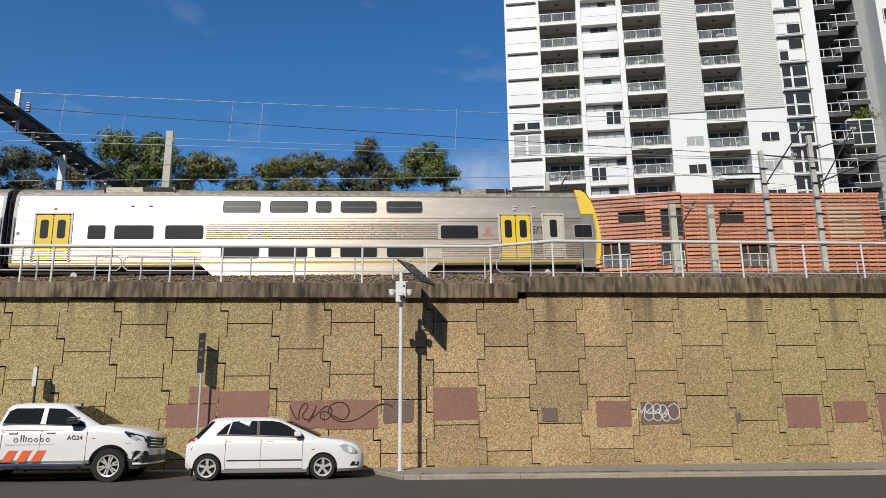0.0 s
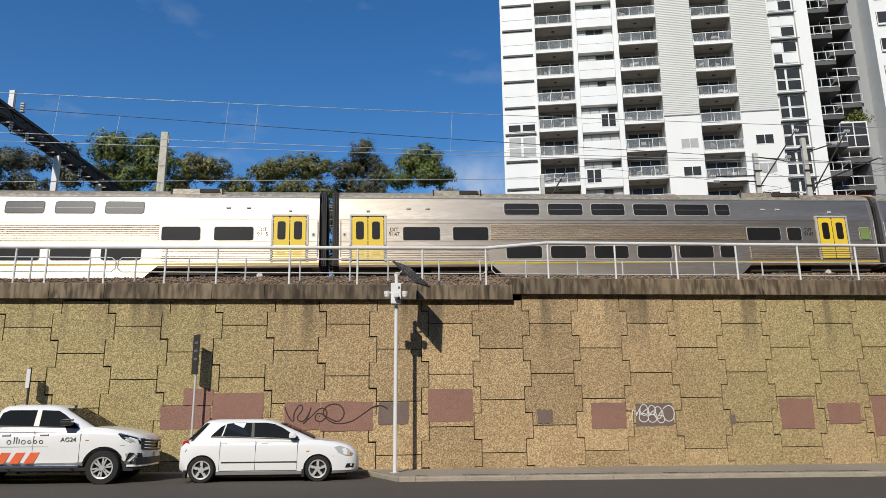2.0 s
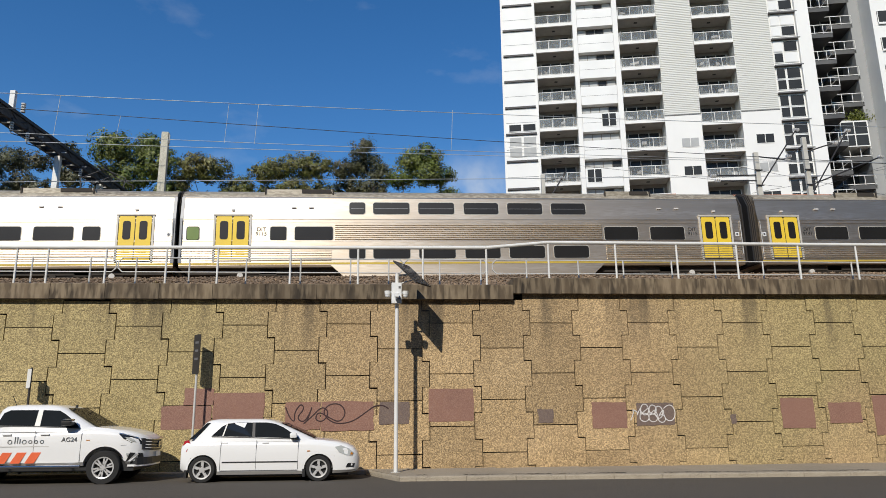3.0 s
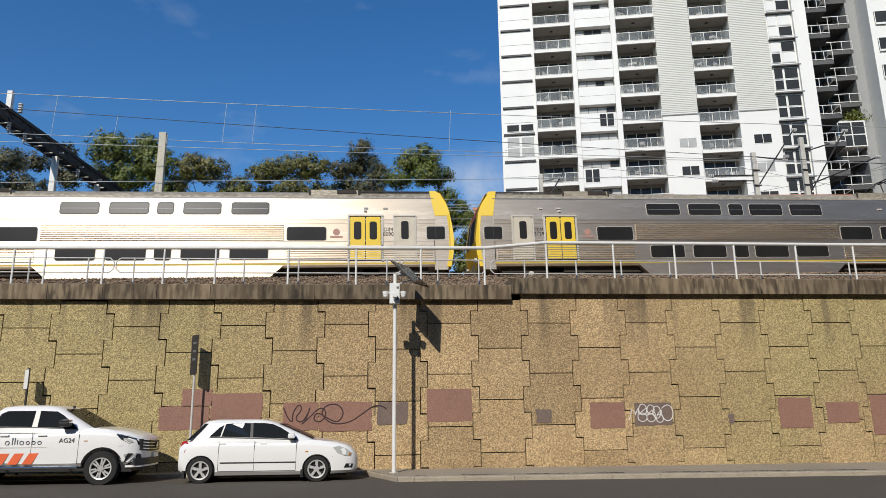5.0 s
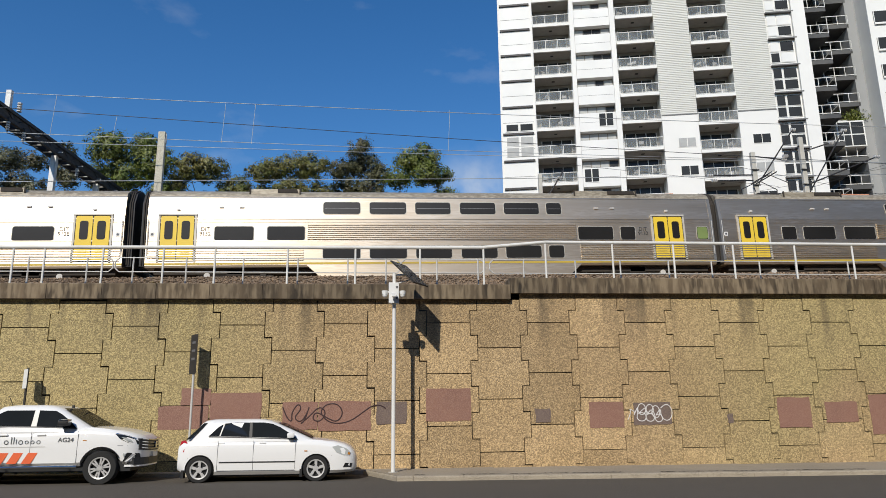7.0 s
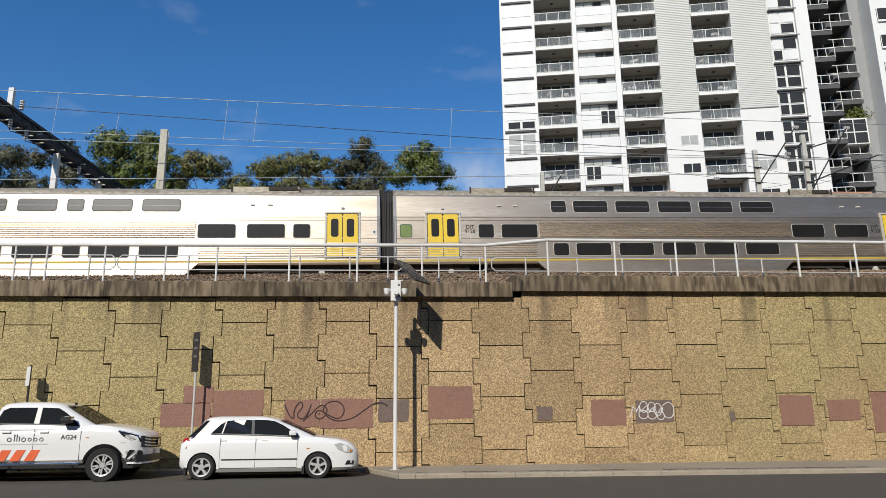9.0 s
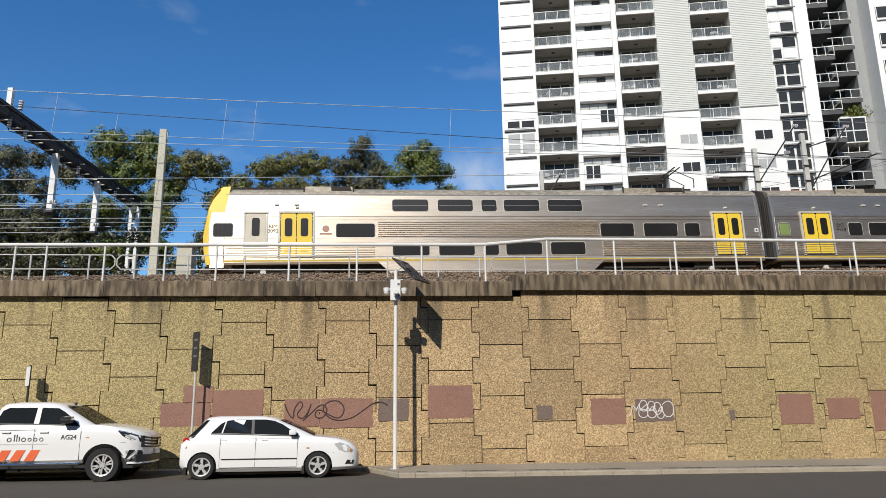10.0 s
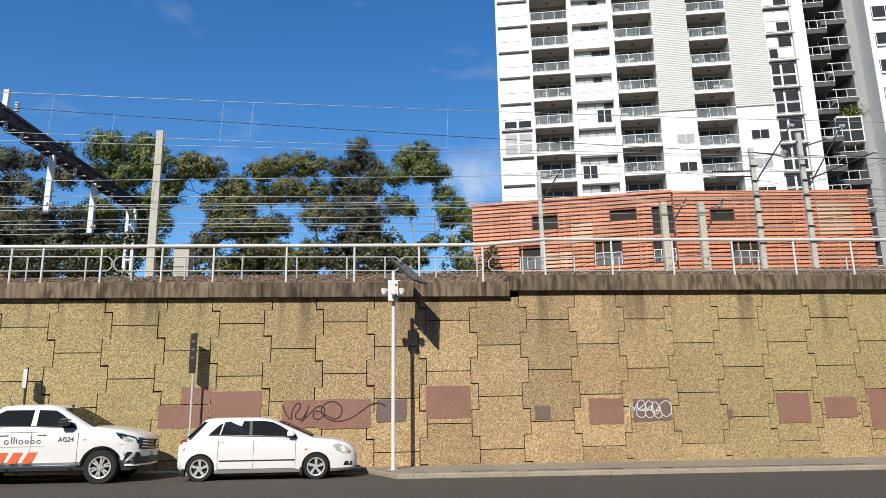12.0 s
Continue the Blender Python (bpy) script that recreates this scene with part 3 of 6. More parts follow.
def carriage(plan, f, code, number, panto, label):
    """One double-deck carriage, its centre on the rail; f = -1 turns the plan round."""
    car = thing("railway_carriage", pose(0, TRACK_Y, RAIL_Z), label, "train car", "carriages of the passing train")
    ex0, ex1 = -11.86, 11.86
    cab = plan["cab"]
    nose = 11.05 if cab else ex1
    span = mirror_x((ex0, nose), f)
    # shell
    shell = B()
    prism(shell, [(-1.40, 0.76), (-SIDE, 0.84), (-SIDE, 2.78), (-lean(3.72), 3.72), (lean(3.72), 3.72), (SIDE, 2.78), (SIDE, 0.84), (1.40, 0.76)], "x", *span)
    part("body", shell, STEEL, car, "brushed stainless steel body side")
    roof = B()
    prism(roof, [(-1.345, 3.72), (-1.30, 3.84), (-1.12, 3.98), (-0.8, 4.12), (-0.4, 4.22), (0, 4.25), (0.4, 4.22), (0.8, 4.12), (1.12, 3.98), (1.30, 3.84), (1.345, 3.72)], "x", *span)
    part("roof", roof, ROOF, car, "brownish weathered roof", True)
    gut = B()
    for y in (-1.352, 1.332):
        box(gut, span[0], span[1], y, y + 0.02, 3.69, 3.735)
    part("gutter", gut, STEELEND, car)
    # sunken lower-deck well with slanted ends
    wx0, wx1 = mirror_x((plan["flute"][0] - 0.1, plan["flute"][1] - 0.05), f)
    well = B()
    prism(well, [(wx0 - 0.1, 0.86), (wx0 + 0.45, 0.36), (wx1 - 0.45, 0.36), (wx1 + 0.1, 0.86)], "y", -SIDE + 0.004, SIDE - 0.004)
    part("well", well, STEEL, car)
    stripe = B()
    side_plate(stripe, [(span[0], 0.86), (span[1], 0.86), (span[1], 0.935), (span[0], 0.935)], 0.006)
    part("stripe", stripe, STRIPE, car, "dulled yellow stripe")
    # ledges between the decks
    for z, h in ((2.74, 0.035), (2.60, 0.02), (1.83, 0.03)):
        led = B()
        side_plate(led, [(span[0], z), (span[1], z), (span[1], z + h), (span[0], z + h)], 0.014)
        part("ledge", led, STEELRIB, car)
    # ribbed sheets
    rx0, rx1 = mirror_x(plan["flute"], f)
    for i in range(8):
        z = 1.885 + i * 0.086
        rib = B()
        prism(rib, [(-SIDE, z), (-SIDE - 0.042, z + 0.012), (-SIDE - 0.042, z + 0.038), (-SIDE, z + 0.052)], "x", rx0, rx1)
        part("rib", rib, STEELRIB, car)
    for a, b in ((span[0] + 0.1, rx0 - 0.15), (rx1 + 0.15, span[1] - 0.1)):
        for i in range(7):
            z = 1.02 + i * 0.098
            low = B()
            prism(low, [(-SIDE, z), (-SIDE - 0.035, z + 0.014), (-SIDE - 0.035, z + 0.042), (-SIDE, z + 0.056)], "x", a, b)
            part("rib", low, STEELRIB, car)

    def window(x0, x1, z0, z1, r=0.09, pane=None):
        fr = B()
        side_plate(fr, rounded(x0 - 0.032, x1 + 0.032, z0 - 0.032, z1 + 0.032, r + 0.03), 0.012, 0.03)
        w = part("window", fr, SURROUND, car, "pale metal window rim")
        gs = B()
        side_plate(gs, rounded(x0 - 0.012, x1 + 0.012, z0 - 0.012, z1 + 0.012, r + 0.01), 0.016, 0.02)
        part("gasket", gs, RUBBER, w)
        gl = B()
        side_plate(gl, rounded(x0 + 0.01, x1 - 0.01, z0 + 0.01, z1 - 0.01, r), 0.020, 0.02)
        part("pane", gl, pane or TRAINGLASS, w)
        if z0 > 2.8:
            bar = B()
            zm = (z0 + z1) / 2 - 0.02
            side_plate(bar, [(x0 + 0.05, zm), (x1 - 0.05, zm), (x1 - 0.05, zm + 0.014), (x0 + 0.05, zm + 0.014)], 0.023, 0.006)
            part("transom", bar, STEELEND, w)

    if not cab:
        a, b = mirror_x((-11.60, -11.12), f)
        window(a, b, 1.88, 2.42, 0.08, GREENPANE)
    a, b = mirror_x((11.55, 11.72) if not cab else (-11.72, -11.55), f)
    pl = B()
    side_plate(pl, rounded(a, b, 2.02, 2.20, 0.02, 2), 0.006)
    plate = part("notice_plate", pl, SIGNWHITE, car, "small white notice plate")
    pl = B()
    rod(pl, ((a + b) / 2, -SIDE - 0.012, 2.11), ((a + b) / 2, -SIDE, 2.11), 0.05, seg=10)
    part("marking", pl, GREYDECAL, plate)
    for u in plan["ups"]:
        a, b = mirror_x(u, f)
        window(a, b, 2.99, 3.49)
        window(a, b, 1.09, 1.60)
    for u in plan["mids"]:
        a, b = mirror_x(u, f)
        window(a, b, 1.87, 2.42, 0.07)
    for d in plan["doors"]:
        a, b = mirror_x(d, f)
        fr = B()
        box(fr, a - 0.10, b + 0.10, -SIDE - 0.05, -SIDE + 0.02, 2.89, 2.96)
        box(fr, a - 0.10, a - 0.02, -SIDE - 0.035, -SIDE + 0.02, 0.98, 2.90)
        box(fr, b + 0.02, b + 0.10, -SIDE - 0.035, -SIDE + 0.02, 0.98, 2.90)
        part("door_frame", fr, SURROUND, car)
        rec = B()
        box(rec, a - 0.02, b + 0.02, -SIDE - 0.012, -SIDE + 0.02, 1.0, 2.9)
        part("door_recess", rec, RUBBER, car)
        mid = (a + b) / 2
        for l0, l1 in ((a + 0.01, mid - 0.018), (mid + 0.018, b - 0.01)):
            leaf = B()
            prism(leaf, rounded(l0, l1, 1.03, 2.86, 0.05, 2), "y", -SIDE - 0.03, -SIDE)
            lf = part("door_leaf", leaf, YELLOW, car, "bright yellow sliding door leaf")
            gl = B()
            prism(gl, rounded(l0 + 0.15, l1 - 0.15, 1.90, 2.66, 0.09), "y", -SIDE - 0.038, -SIDE - 0.02)
            part("pane", gl, TRAINGLASS, lf)
            kick = B()
            for i in range(3):
                box(kick, l0 + 0.14, l1 - 0.14, -SIDE - 0.038, -SIDE - 0.02, 1.25 + i * 0.1, 1.27 + i * 0.1)
            part("kick_rib", kick, STRIPE, lf)
        lamp = B()
        box(lamp, mid - 0.06, mid + 0.06, -lean(3.1) - 0.06, -lean(3.1) + 0.02, 3.10, 3.18, 0.015)
        part("door_lamp", lamp, CERAMIC, car)
    for hx in (9.0, 8.2, -7.4, -6.7):
        h = B()
        box(h, hx * f - 0.09, hx * f + 0.09, -lean(3.25) - 0.05, -lean(3.25) + 0.02, 3.23, 3.29, 0.01)
        part("vent_hood", h, CERAMIC, car)
    # roof equipment
    for rx, rl in ((6.9, 1.1), (-7.2, 1.5)):
        eq = B()
        prism(eq, [(rx * f - rl, 3.82), (rx * f + rl, 3.82), (rx * f + rl - 0.14, 4.09), (rx * f - rl + 0.14, 4.09)], "y", -1.26, 1.26)
        unit = part("roof_unit", eq, ROOF, car, "pale roof equipment hatch")
        well_s = B()
        prism(well_s, [(rx * f + 0.1, 3.93), (rx * f + rl - 0.16, 3.93), (rx * f + rl - 0.22, 4.09), (rx * f + 0.1, 4.09)], "y", -1.29, -1.2)
        part("roof_grille", well_s, UNDER, unit)
        for e in (-0.92, 0.92):
            sb = B()
            box(sb, rx * f + rl * e - 0.03, rx * f + rl * e + 0.03, -1.30, -1.25, 3.72, 4.12)
            part("seam_bar", sb, UNDER, unit)
    # gangway end
    e0 = mirror_x((ex0 - 0.02, ex0 + 0.11), f)
    endp = B()
    prism(endp, [(-1.40, 0.86), (-1.475, 0.95), (-1.475, 2.78), (-1.36, 3.70), (-1.2, 3.7), (-1.2, 0.86)], "x", *e0)
    part("end_panel", endp, STEELEND, car, "dull grey end panel")
    ends = [-1] if cab else [-1, 1]
    for s in ends:
        gx0, gx1 = mirror_x((s * 11.8, s * 12.14), f)
        g = B()
        prism(g, [(-1.22, 0.86), (-1.22, 3.45), (-0.95, 3.95), (-0.45, 4.20), (0.45, 4.20), (0.95, 3.95), (1.22, 3.45), (1.22, 0.86)], "x", gx0, gx1)
        bel = part("gangway_bellows", g, RUBBER, car, "black rubber gangway bellows")
        for k in range(3):
            fx = gx0 + (gx1 - gx0) * (0.25 + 0.25 * k)
            g = B()
            prism(g, [(-1.27, 0.92), (-1.27, 3.47), (-0.99, 3.99), (-0.47, 4.25), (0.47, 4.25), (0.99, 3.99), (1.27, 3.47), (1.27, 0.92)], "x", fx - 0.02, fx + 0.02)
            part("fold", g, UNDER, bel)
        rx = s * 11.80 * f
        g = B()
        rod(g, (rx, -SIDE - 0.05, 1.2), (rx, -SIDE - 0.05, 2.7), 0.015, seg=6)
        part("grab_rail", g, GALV, car)
    # underframe and bogies
    uf = B()
    box(uf, span[0] + 0.3, span[1] - 0.3, -1.2, 1.2, 0.52, 0.83)
    part("underframe", uf, UNDER, car)
    for bx in (-8.4, 8.4):
        bo = B()
        box(bo, bx - 1.5, bx + 1.5, -1.15, -0.98, 0.42, 0.62, 0.03)
        box(bo, bx - 1.5, bx + 1.5, 0.98, 1.15, 0.42, 0.62, 0.03)
        box(bo, bx - 0.35, bx + 0.35, -1.2, 1.2, 0.45, 0.75, 0.03)
        bogie = part("bogie", bo, UNDER, car)
        for ax in (-1.1, 1.1):
            w = B()
            rod(w, (bx + ax, -0.82, 0.46), (bx + ax, -0.69, 0.46), 0.46, seg=20)
            rod(w, (bx + ax, 0.69, 0.46), (bx + ax, 0.82, 0.46), 0.46, seg=20)
            rod(w, (bx + ax, -1.2, 0.46), (bx + ax, 1.2, 0.46), 0.09, seg=10)
            part("wheelset", w, UNDER, bogie)
            ab = B()
            rod(ab, (bx + ax, -1.26, 0.46), (bx + ax, -1.1, 0.46), 0.12, seg=14)
            part("axle_box", ab, CERAMIC if ax * bx > 0 else UNDER, bogie)
    # numbers
    for nx in plan["name_x"]:
        if nx is not None:
            words(code + "\n" + number, LETTER, car, nx * f, 2.25, 0.225, -SIDE - 0.006)
    if cab:
        # cab end: yellow moulded front
        a, b = mirror_x(cab, f)
        fr = B()
        box(fr, a - 0.08, b + 0.08, -SIDE - 0.045, -SIDE + 0.02, 2.88, 2.95)
        box(fr, a - 0.08, a - 0.02, -SIDE - 0.03, -SIDE + 0.02, 0.98, 2.89)
        box(fr, b + 0.02, b + 0.08, -SIDE - 0.03, -SIDE + 0.02, 0.98, 2.89)
        part("cab_door_frame", fr, SURROUND, car)
        cd = B()
        prism(cd, rounded(a, b, 1.02, 2.86, 0.05, 2), "y", -SIDE - 0.02, -SIDE + 0.01)
        door = part("cab_door", cd, CABDOOR, car, "pale grey driver's door")
        gl = B()
        prism(gl, rounded(a + 0.24, b - 0.24, 1.92, 2.68, 0.08), "y", -SIDE - 0.03, -SIDE - 0.01)
        part("pane", gl, TRAINGLASS, door)
        xs = lambda v: v * f
        front = B()
        n = 7
        rows = []
        for z, top_x in ((0.62, 11.70), (1.0, 11.78), (1.7, 11.84), (2.4, 11.79), (3.0, 11.70), (3.5, 11.56), (3.95, 11.30)):
            ring = []
            for i in range(n):
                t = i / (n - 1) * 2 - 1
                wy = t * min(lean(z), SIDE) if z < 3.7 else t * 1.22
                bow = (1 - abs(t) ** 3) * 0.14
                ring.append(front.verts.new((xs(top_x + bow - 0.14), wy, z)))
            rows.append(ring)
        backs = [[front.verts.new((xs(11.02), v.co.y, v.co.z)) for v in (r[0], r[-1])] for r in rows]
        for i in range(len(rows) - 1):
            for j in range(n - 1):
                front.faces.new((rows[i][j], rows[i][j + 1], rows[i + 1][j + 1], rows[i + 1][j]))
            front.faces.new((rows[i][0], rows[i + 1][0], backs[i + 1][0], backs[i][0]))
            front.faces.new((rows[i][-1], backs[i][1], backs[i + 1][1], rows[i + 1][-1]))
        front.faces.new([*rows[-1], backs[-1][1], backs[-1][0]])
        bmesh.ops.recalc_face_normals(front, faces=front.faces[:])
        part("cab_shell", front, STEEL, car, "stainless cab side", True)
        hood = B()
        side_plate(hood, [(xs(u), v) for u, v in ((10.87, 4.06), (11.14, 4.05), (11.32, 3.93), (11.48, 3.7), (11.60, 3.4), (11.69, 3.08), (11.79, 2.5), (11.86, 1.9), (11.81, 1.3), (11.71, 0.75),
                                                  (11.52, 0.75), (11.62, 1.3), (11.65, 2.2), (11.58, 2.93), (11.06, 2.93))], 0.012, 0.05)
        part("yellow_cheek", hood, YELLOW, car, "bright yellow moulded cab edge")
        pts = [(xs(11.72), 0.75), (xs(11.81), 1.2), (xs(11.87), 1.85), (xs(11.81), 2.4), (xs(11.71), 3.02), (xs(11.57), 3.5), (xs(11.30), 3.98)]
        for y0, y1, steps, nm in ((-1.44, -1.05, pts, "front_edge"), (1.05, 1.44, pts, "front_edge"), (-1.05, 1.05, pts[:3], "front_apron"), (-1.05, 1.05, pts[5:], "front_cap")):
            face = B()
            rungs = [(face.verts.new((xa, y0, za)), face.verts.new((xa, y1, za))) for xa, za in steps]
            for (p, q), (r, s) in zip(rungs, rungs[1:]):
                face.faces.new((p, q, s, r))
            bmesh.ops.solidify(face, geom=face.faces[:], thickness=0.03)
            part(nm, face, YELLOW, car)
        ws = B()
        for (xa, za), (xb, zb) in list(zip(pts, pts[1:]))[2:4]:
            q = [ws.verts.new(p) for p in ((xa, -1.05, za), (xa, 1.05, za), (xb, 1.05, zb), (xb, -1.05, zb))]
            ws.faces.new(q)
        bmesh.ops.solidify(ws, geom=ws.faces[:], thickness=0.03)
        part("windscreen", ws, TRAINGLASS, car)
        brow = B()
        for (xa, za), (xb, zb) in list(zip(pts, pts[1:]))[4:5]:
            q = [brow.verts.new(p) for p in ((xa, -1.05, za), (xa, 1.05, za), (xb, 1.05, zb), (xb, -1.05, zb))]
            brow.faces.new(q)
        bmesh.ops.solidify(brow, geom=brow.faces[:], thickness=0.03)
        part("destination_panel", brow, BROWRED, car, "orange-red band over the windscreen")
        pil = B()
        for (xa, za), (xb, zb) in list(zip(pts, pts[1:]))[2:4]:
            o = 0.05 * f
            q = [pil.verts.new(p) for p in ((xa + o, -0.09, za), (xa + o, 0.09, za), (xb + o, 0.09, zb), (xb + o, -0.09, zb))]
            pil.faces.new(q)
        bmesh.ops.solidify(pil, geom=pil.faces[:], thickness=0.03)
        part("windscreen_pillar", pil, CABDOOR, car)
        for y in (-1.2, 1.2):
            hl = B()
            rod(hl, (xs(11.80), y, 1.05), (xs(11.91), y, 1.05), 0.11, seg=12)
            part("headlamp", hl, LAMPGLASS, car)
        a, b = mirror_x((10.72, 11.46), f)
        window(a, b, 1.92, 2.44, 0.07)
        dv = B()
        box(dv, (a + b) / 2 - 0.02, (a + b) / 2 + 0.02, -SIDE - 0.03, -SIDE, 1.93, 2.43)
        part("window_divider", dv, RUBBER, car)
        cp = B()
        rod(cp, (xs(11.8), 0, 0.72), (xs(12.14), 0, 0.72), 0.12, seg=10)
        part("coupler", cp, UNDER, car)
        em = B()
        prism(em, [(xs(6.75), 1.98), (xs(7.25), 1.98), (xs(7.25), 2.05), (xs(6.75), 2.05)], "y", -SIDE - 0.008, -SIDE)
        rod(em, (xs(7.0), -SIDE - 0.008, 2.22), (xs(7.0), -SIDE, 2.22), 0.15, seg=7)
        part("emblem", em, EMBLEM, car, "faded red emblem")
        rk = B()
        for i in range(12):
            gx = xs(6.6 + i * 0.38)
            box(rk, gx - 0.012, gx + 0.012, -1.1, -1.06, 3.95, 4.06)
        lo, hi = mirror_x((6.4, 10.95), f)
        box(rk, lo, hi, -1.12, -1.06, 4.04, 4.09)
        box(rk, lo, hi, -1.12, -1.06, 3.98, 4.01)
        part("roof_rack", rk, UNDER, car)
    if panto:
        px = -8.6 * f
        p = B()
        box(p, px - 0.7, px + 0.7, -0.5, 0.5, 4.22, 4.30)
        panto_base = part("pantograph", p, DARKSTEEL, car, "dark raised pantograph")
        p = B()
        for y in (-0.55, 0.55):
            for s in (-1, 1):
                rod(p, (px + s * 0.85, y, 4.34), (px - s * 0.05 + s * 0.95, y * 0.9, 4.78), 0.025, seg=6)
                rod(p, (px + s * 0.9, y * 0.9, 4.78), (px, y * 0.8, 5.2), 0.02, seg=6)
        part("arms", p, DARKSTEEL, panto_base)
        p = B()
        rod(p, (px - 0.12, -0.85, 5.2), (px - 0.12, 0.85, 5.2), 0.03, seg=6)
        rod(p, (px + 0.12, -0.85, 5.2), (px + 0.12, 0.85, 5.2), 0.03, seg=6)
        part("contact_bow", p, DARKSTEEL, panto_base)
    return car


E1 = "stainless double-deck driving carriage with yellow cab and doors"
M1 = "stainless double-deck carriage with yellow sliding doors"
CARS = [carriage(ENDCAR, 1, "DJM", "8113", True, E1), carriage(MIDCAR, -1, "DIT", "9147", False, M1), carriage(MIDCAR, 1, "DIT", "9115", False, M1),
        carriage(ENDCAR, -1, "DJM", "8129", True, E1), carriage(ENDCAR, 1, "DIM", "8090", True, E1), carriage(MIDCAR, -1, "DIT", "9132", False, M1),
        carriage(MIDCAR, 1, "DIT", "9128", False, M1), carriage(ENDCAR, -1, "BIM", "8092", True, E1)]
# where the front of the train is, second by second
HEAD = [(0, 9.99), (0.5, 19.33), (1, 28.54), (1.5, 37.76), (2, 46.96), (2.5, 56.03), (3, 65.16), (3.5, 74.17), (4, 83.18), (4.5, 92.17),
        (5, 101.11), (5.5, 110.02), (6, 118.92), (6.5, 127.75), (7, 136.59), (7.5, 145.27), (8, 153.88), (8.5, 162.43), (9, 170.92),
        (9.5, 179.35), (10, 187.6), (10.5, 196.17), (11, 204.2), (11.5, 212.05), (12, 219.9)]

# slack in the couplings, carriage by carriage
SLACK = (0, 0.2, -0.02, 0.35, 0.05, 0.28, 0, 0)


def motions():
    for i, car in enumerate(CARS):
        rows = []
        for t, s in HEAD:
            x = s - LEN * (i + 0.5) + SLACK[i]
            rows.append((t, pose(x, TRACK_Y, RAIL_Z + GRADE * x, 0, TILT, 0)))
        walk(car, rows)


# ---- apartment tower behind the line ----
def tower():
    t = thing("apartment_tower", pose(5, 70, 0, 0, 0, -13), "white high-rise apartment block with glazed balconies and grey cladding", "apartment building")
    base, step, floors = 6.47, 2.98, 16
    top = base + step * floors

    def solid(name, mat, x0, x1, y0, y1, z0, z1, label="", bevel=0):
        b = B()
        box(b, x0, x1, y0, y1, z0, z1, bevel)
        return part(name, b, mat, t, label)

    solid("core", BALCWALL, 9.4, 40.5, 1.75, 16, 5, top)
    solid("side_wall", WHITE, 9.15, 9.4, 0.02, 16, 5, top)
    for x0, x1 in ((16.78, 17.24), (20.98, 21.5), (12.62, 12.84)):
        solid("pier", WHITE, x0, x1, -0.12, 1.8, 5, top)
    # plain fronts
    solid("front_wall", OFFWHITE, 9.4, 12.62, 0, 1.8, 5, top)
    clad_z = 30.85
    for x0, x1 in ((25.5, 29.05), (32.98, 36.7)):
        solid("lower_front", WHITE, x0, x1, -0.1, 1.8, 5, clad_z)
        solid("clad_front", FLUTED, x0, x1, -0.02, 1.8, clad_z, top)
        ribs = B()
        z = clad_z + 0.05
        while z < top:
            prism(ribs, [(-0.02, z), (-0.055, z + 0.04), (-0.055, z + 0.13), (-0.02, z + 0.15)], "x", x0, x1)
            z += 0.20
        part("cladding_ribs", ribs, FLUTED, t, "grey horizontally ribbed cladding")
        solid("clad_sill", TOWERGREY, x0, x1, -0.14, 0, clad_z - 0.08, clad_z)
    solid("fin", WHITE, 39.3, 40.6, -0.25, 6, 5, top, "white full-height fin")
    solid("window_bay", WHITE, 36.7, 39.3, 0.12, 1.8, 5, top)

    def balcony(x0, x1, zf, back_glass, pane_mat, upstand=0.0):
        bal = B()
        box(bal, x0, x1, -0.16, 1.8, zf - 0.33, zf)
        o = part("balcony", bal, WHITE, t, "balcony with glass balustrade")
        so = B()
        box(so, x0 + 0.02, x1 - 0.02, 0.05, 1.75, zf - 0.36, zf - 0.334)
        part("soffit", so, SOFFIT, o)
        sl = B()
        box(sl, (x0 + x1) / 2 - 0.16, (x0 + x1) / 2 + 0.16, 0.7, 0.95, zf - 0.40, zf - 0.36)
        part("soffit_lamp", sl, DARKSTEEL, o)
        rl = B()
        box(rl, x0, x1, -0.12, -0.06, zf + 0.99, zf + 1.05)
        box(rl, x0, x1, -0.11, -0.07, zf + 0.06, zf + 0.10)
        k = 3
        for i in range(k + 1):
            px = x0 + (x1 - x0 - 0.05) * i / k
            box(rl, px, px + 0.05, -0.12, -0.06, zf, zf + 1.0)
        part("rail", rl, WHITE, o)
        for i in range(k):
            a, b2 = x0 + (x1 - x0) * i / k + 0.06, x0 + (x1 - x0) * (i + 1) / k - 0.02
            g = B()
            box(g, a, b2, -0.10, -0.085, zf + 0.11, zf + 0.98)
            part("pane", g, pane_mat, o)
        gl = B()
        box(gl, x0 + 0.5, x1 - 0.3, 1.70, 1.745, zf + 0.05, zf + 2.2)
        dr = part("glass_door", gl, WINGLASS, o)
        fr = B()
        for i in range(4):
            px = x0 + 0.5 + (x1 - x0 - 0.8) * i / 3
            box(fr, px - 0.03, px + 0.03, 1.66, 1.70, zf + 0.05, zf + 2.2)
        part("door_frame", fr, OFFWHITE, dr)

    rng = random.Random(9)
    for k in range(floors):
        zf = base + step * k
        for ci, (x0, x1) in enumerate(((12.86, 16.76), (21.54, 25.46), (29.07, 32.96))):
            balcony(x0, x1, zf - 0.12 + (0.0, 0.3, -0.3)[ci], True, BALCGLASS)
        # left strip: spandrels with a dark slot under each head
        slot = B()
        box(slot, 9.35, 12.55, -0.16, 0.0, zf + 2.30, zf + 2.50)
        part("slot_hood", slot, DARKSTEEL, t)
        ln = B()
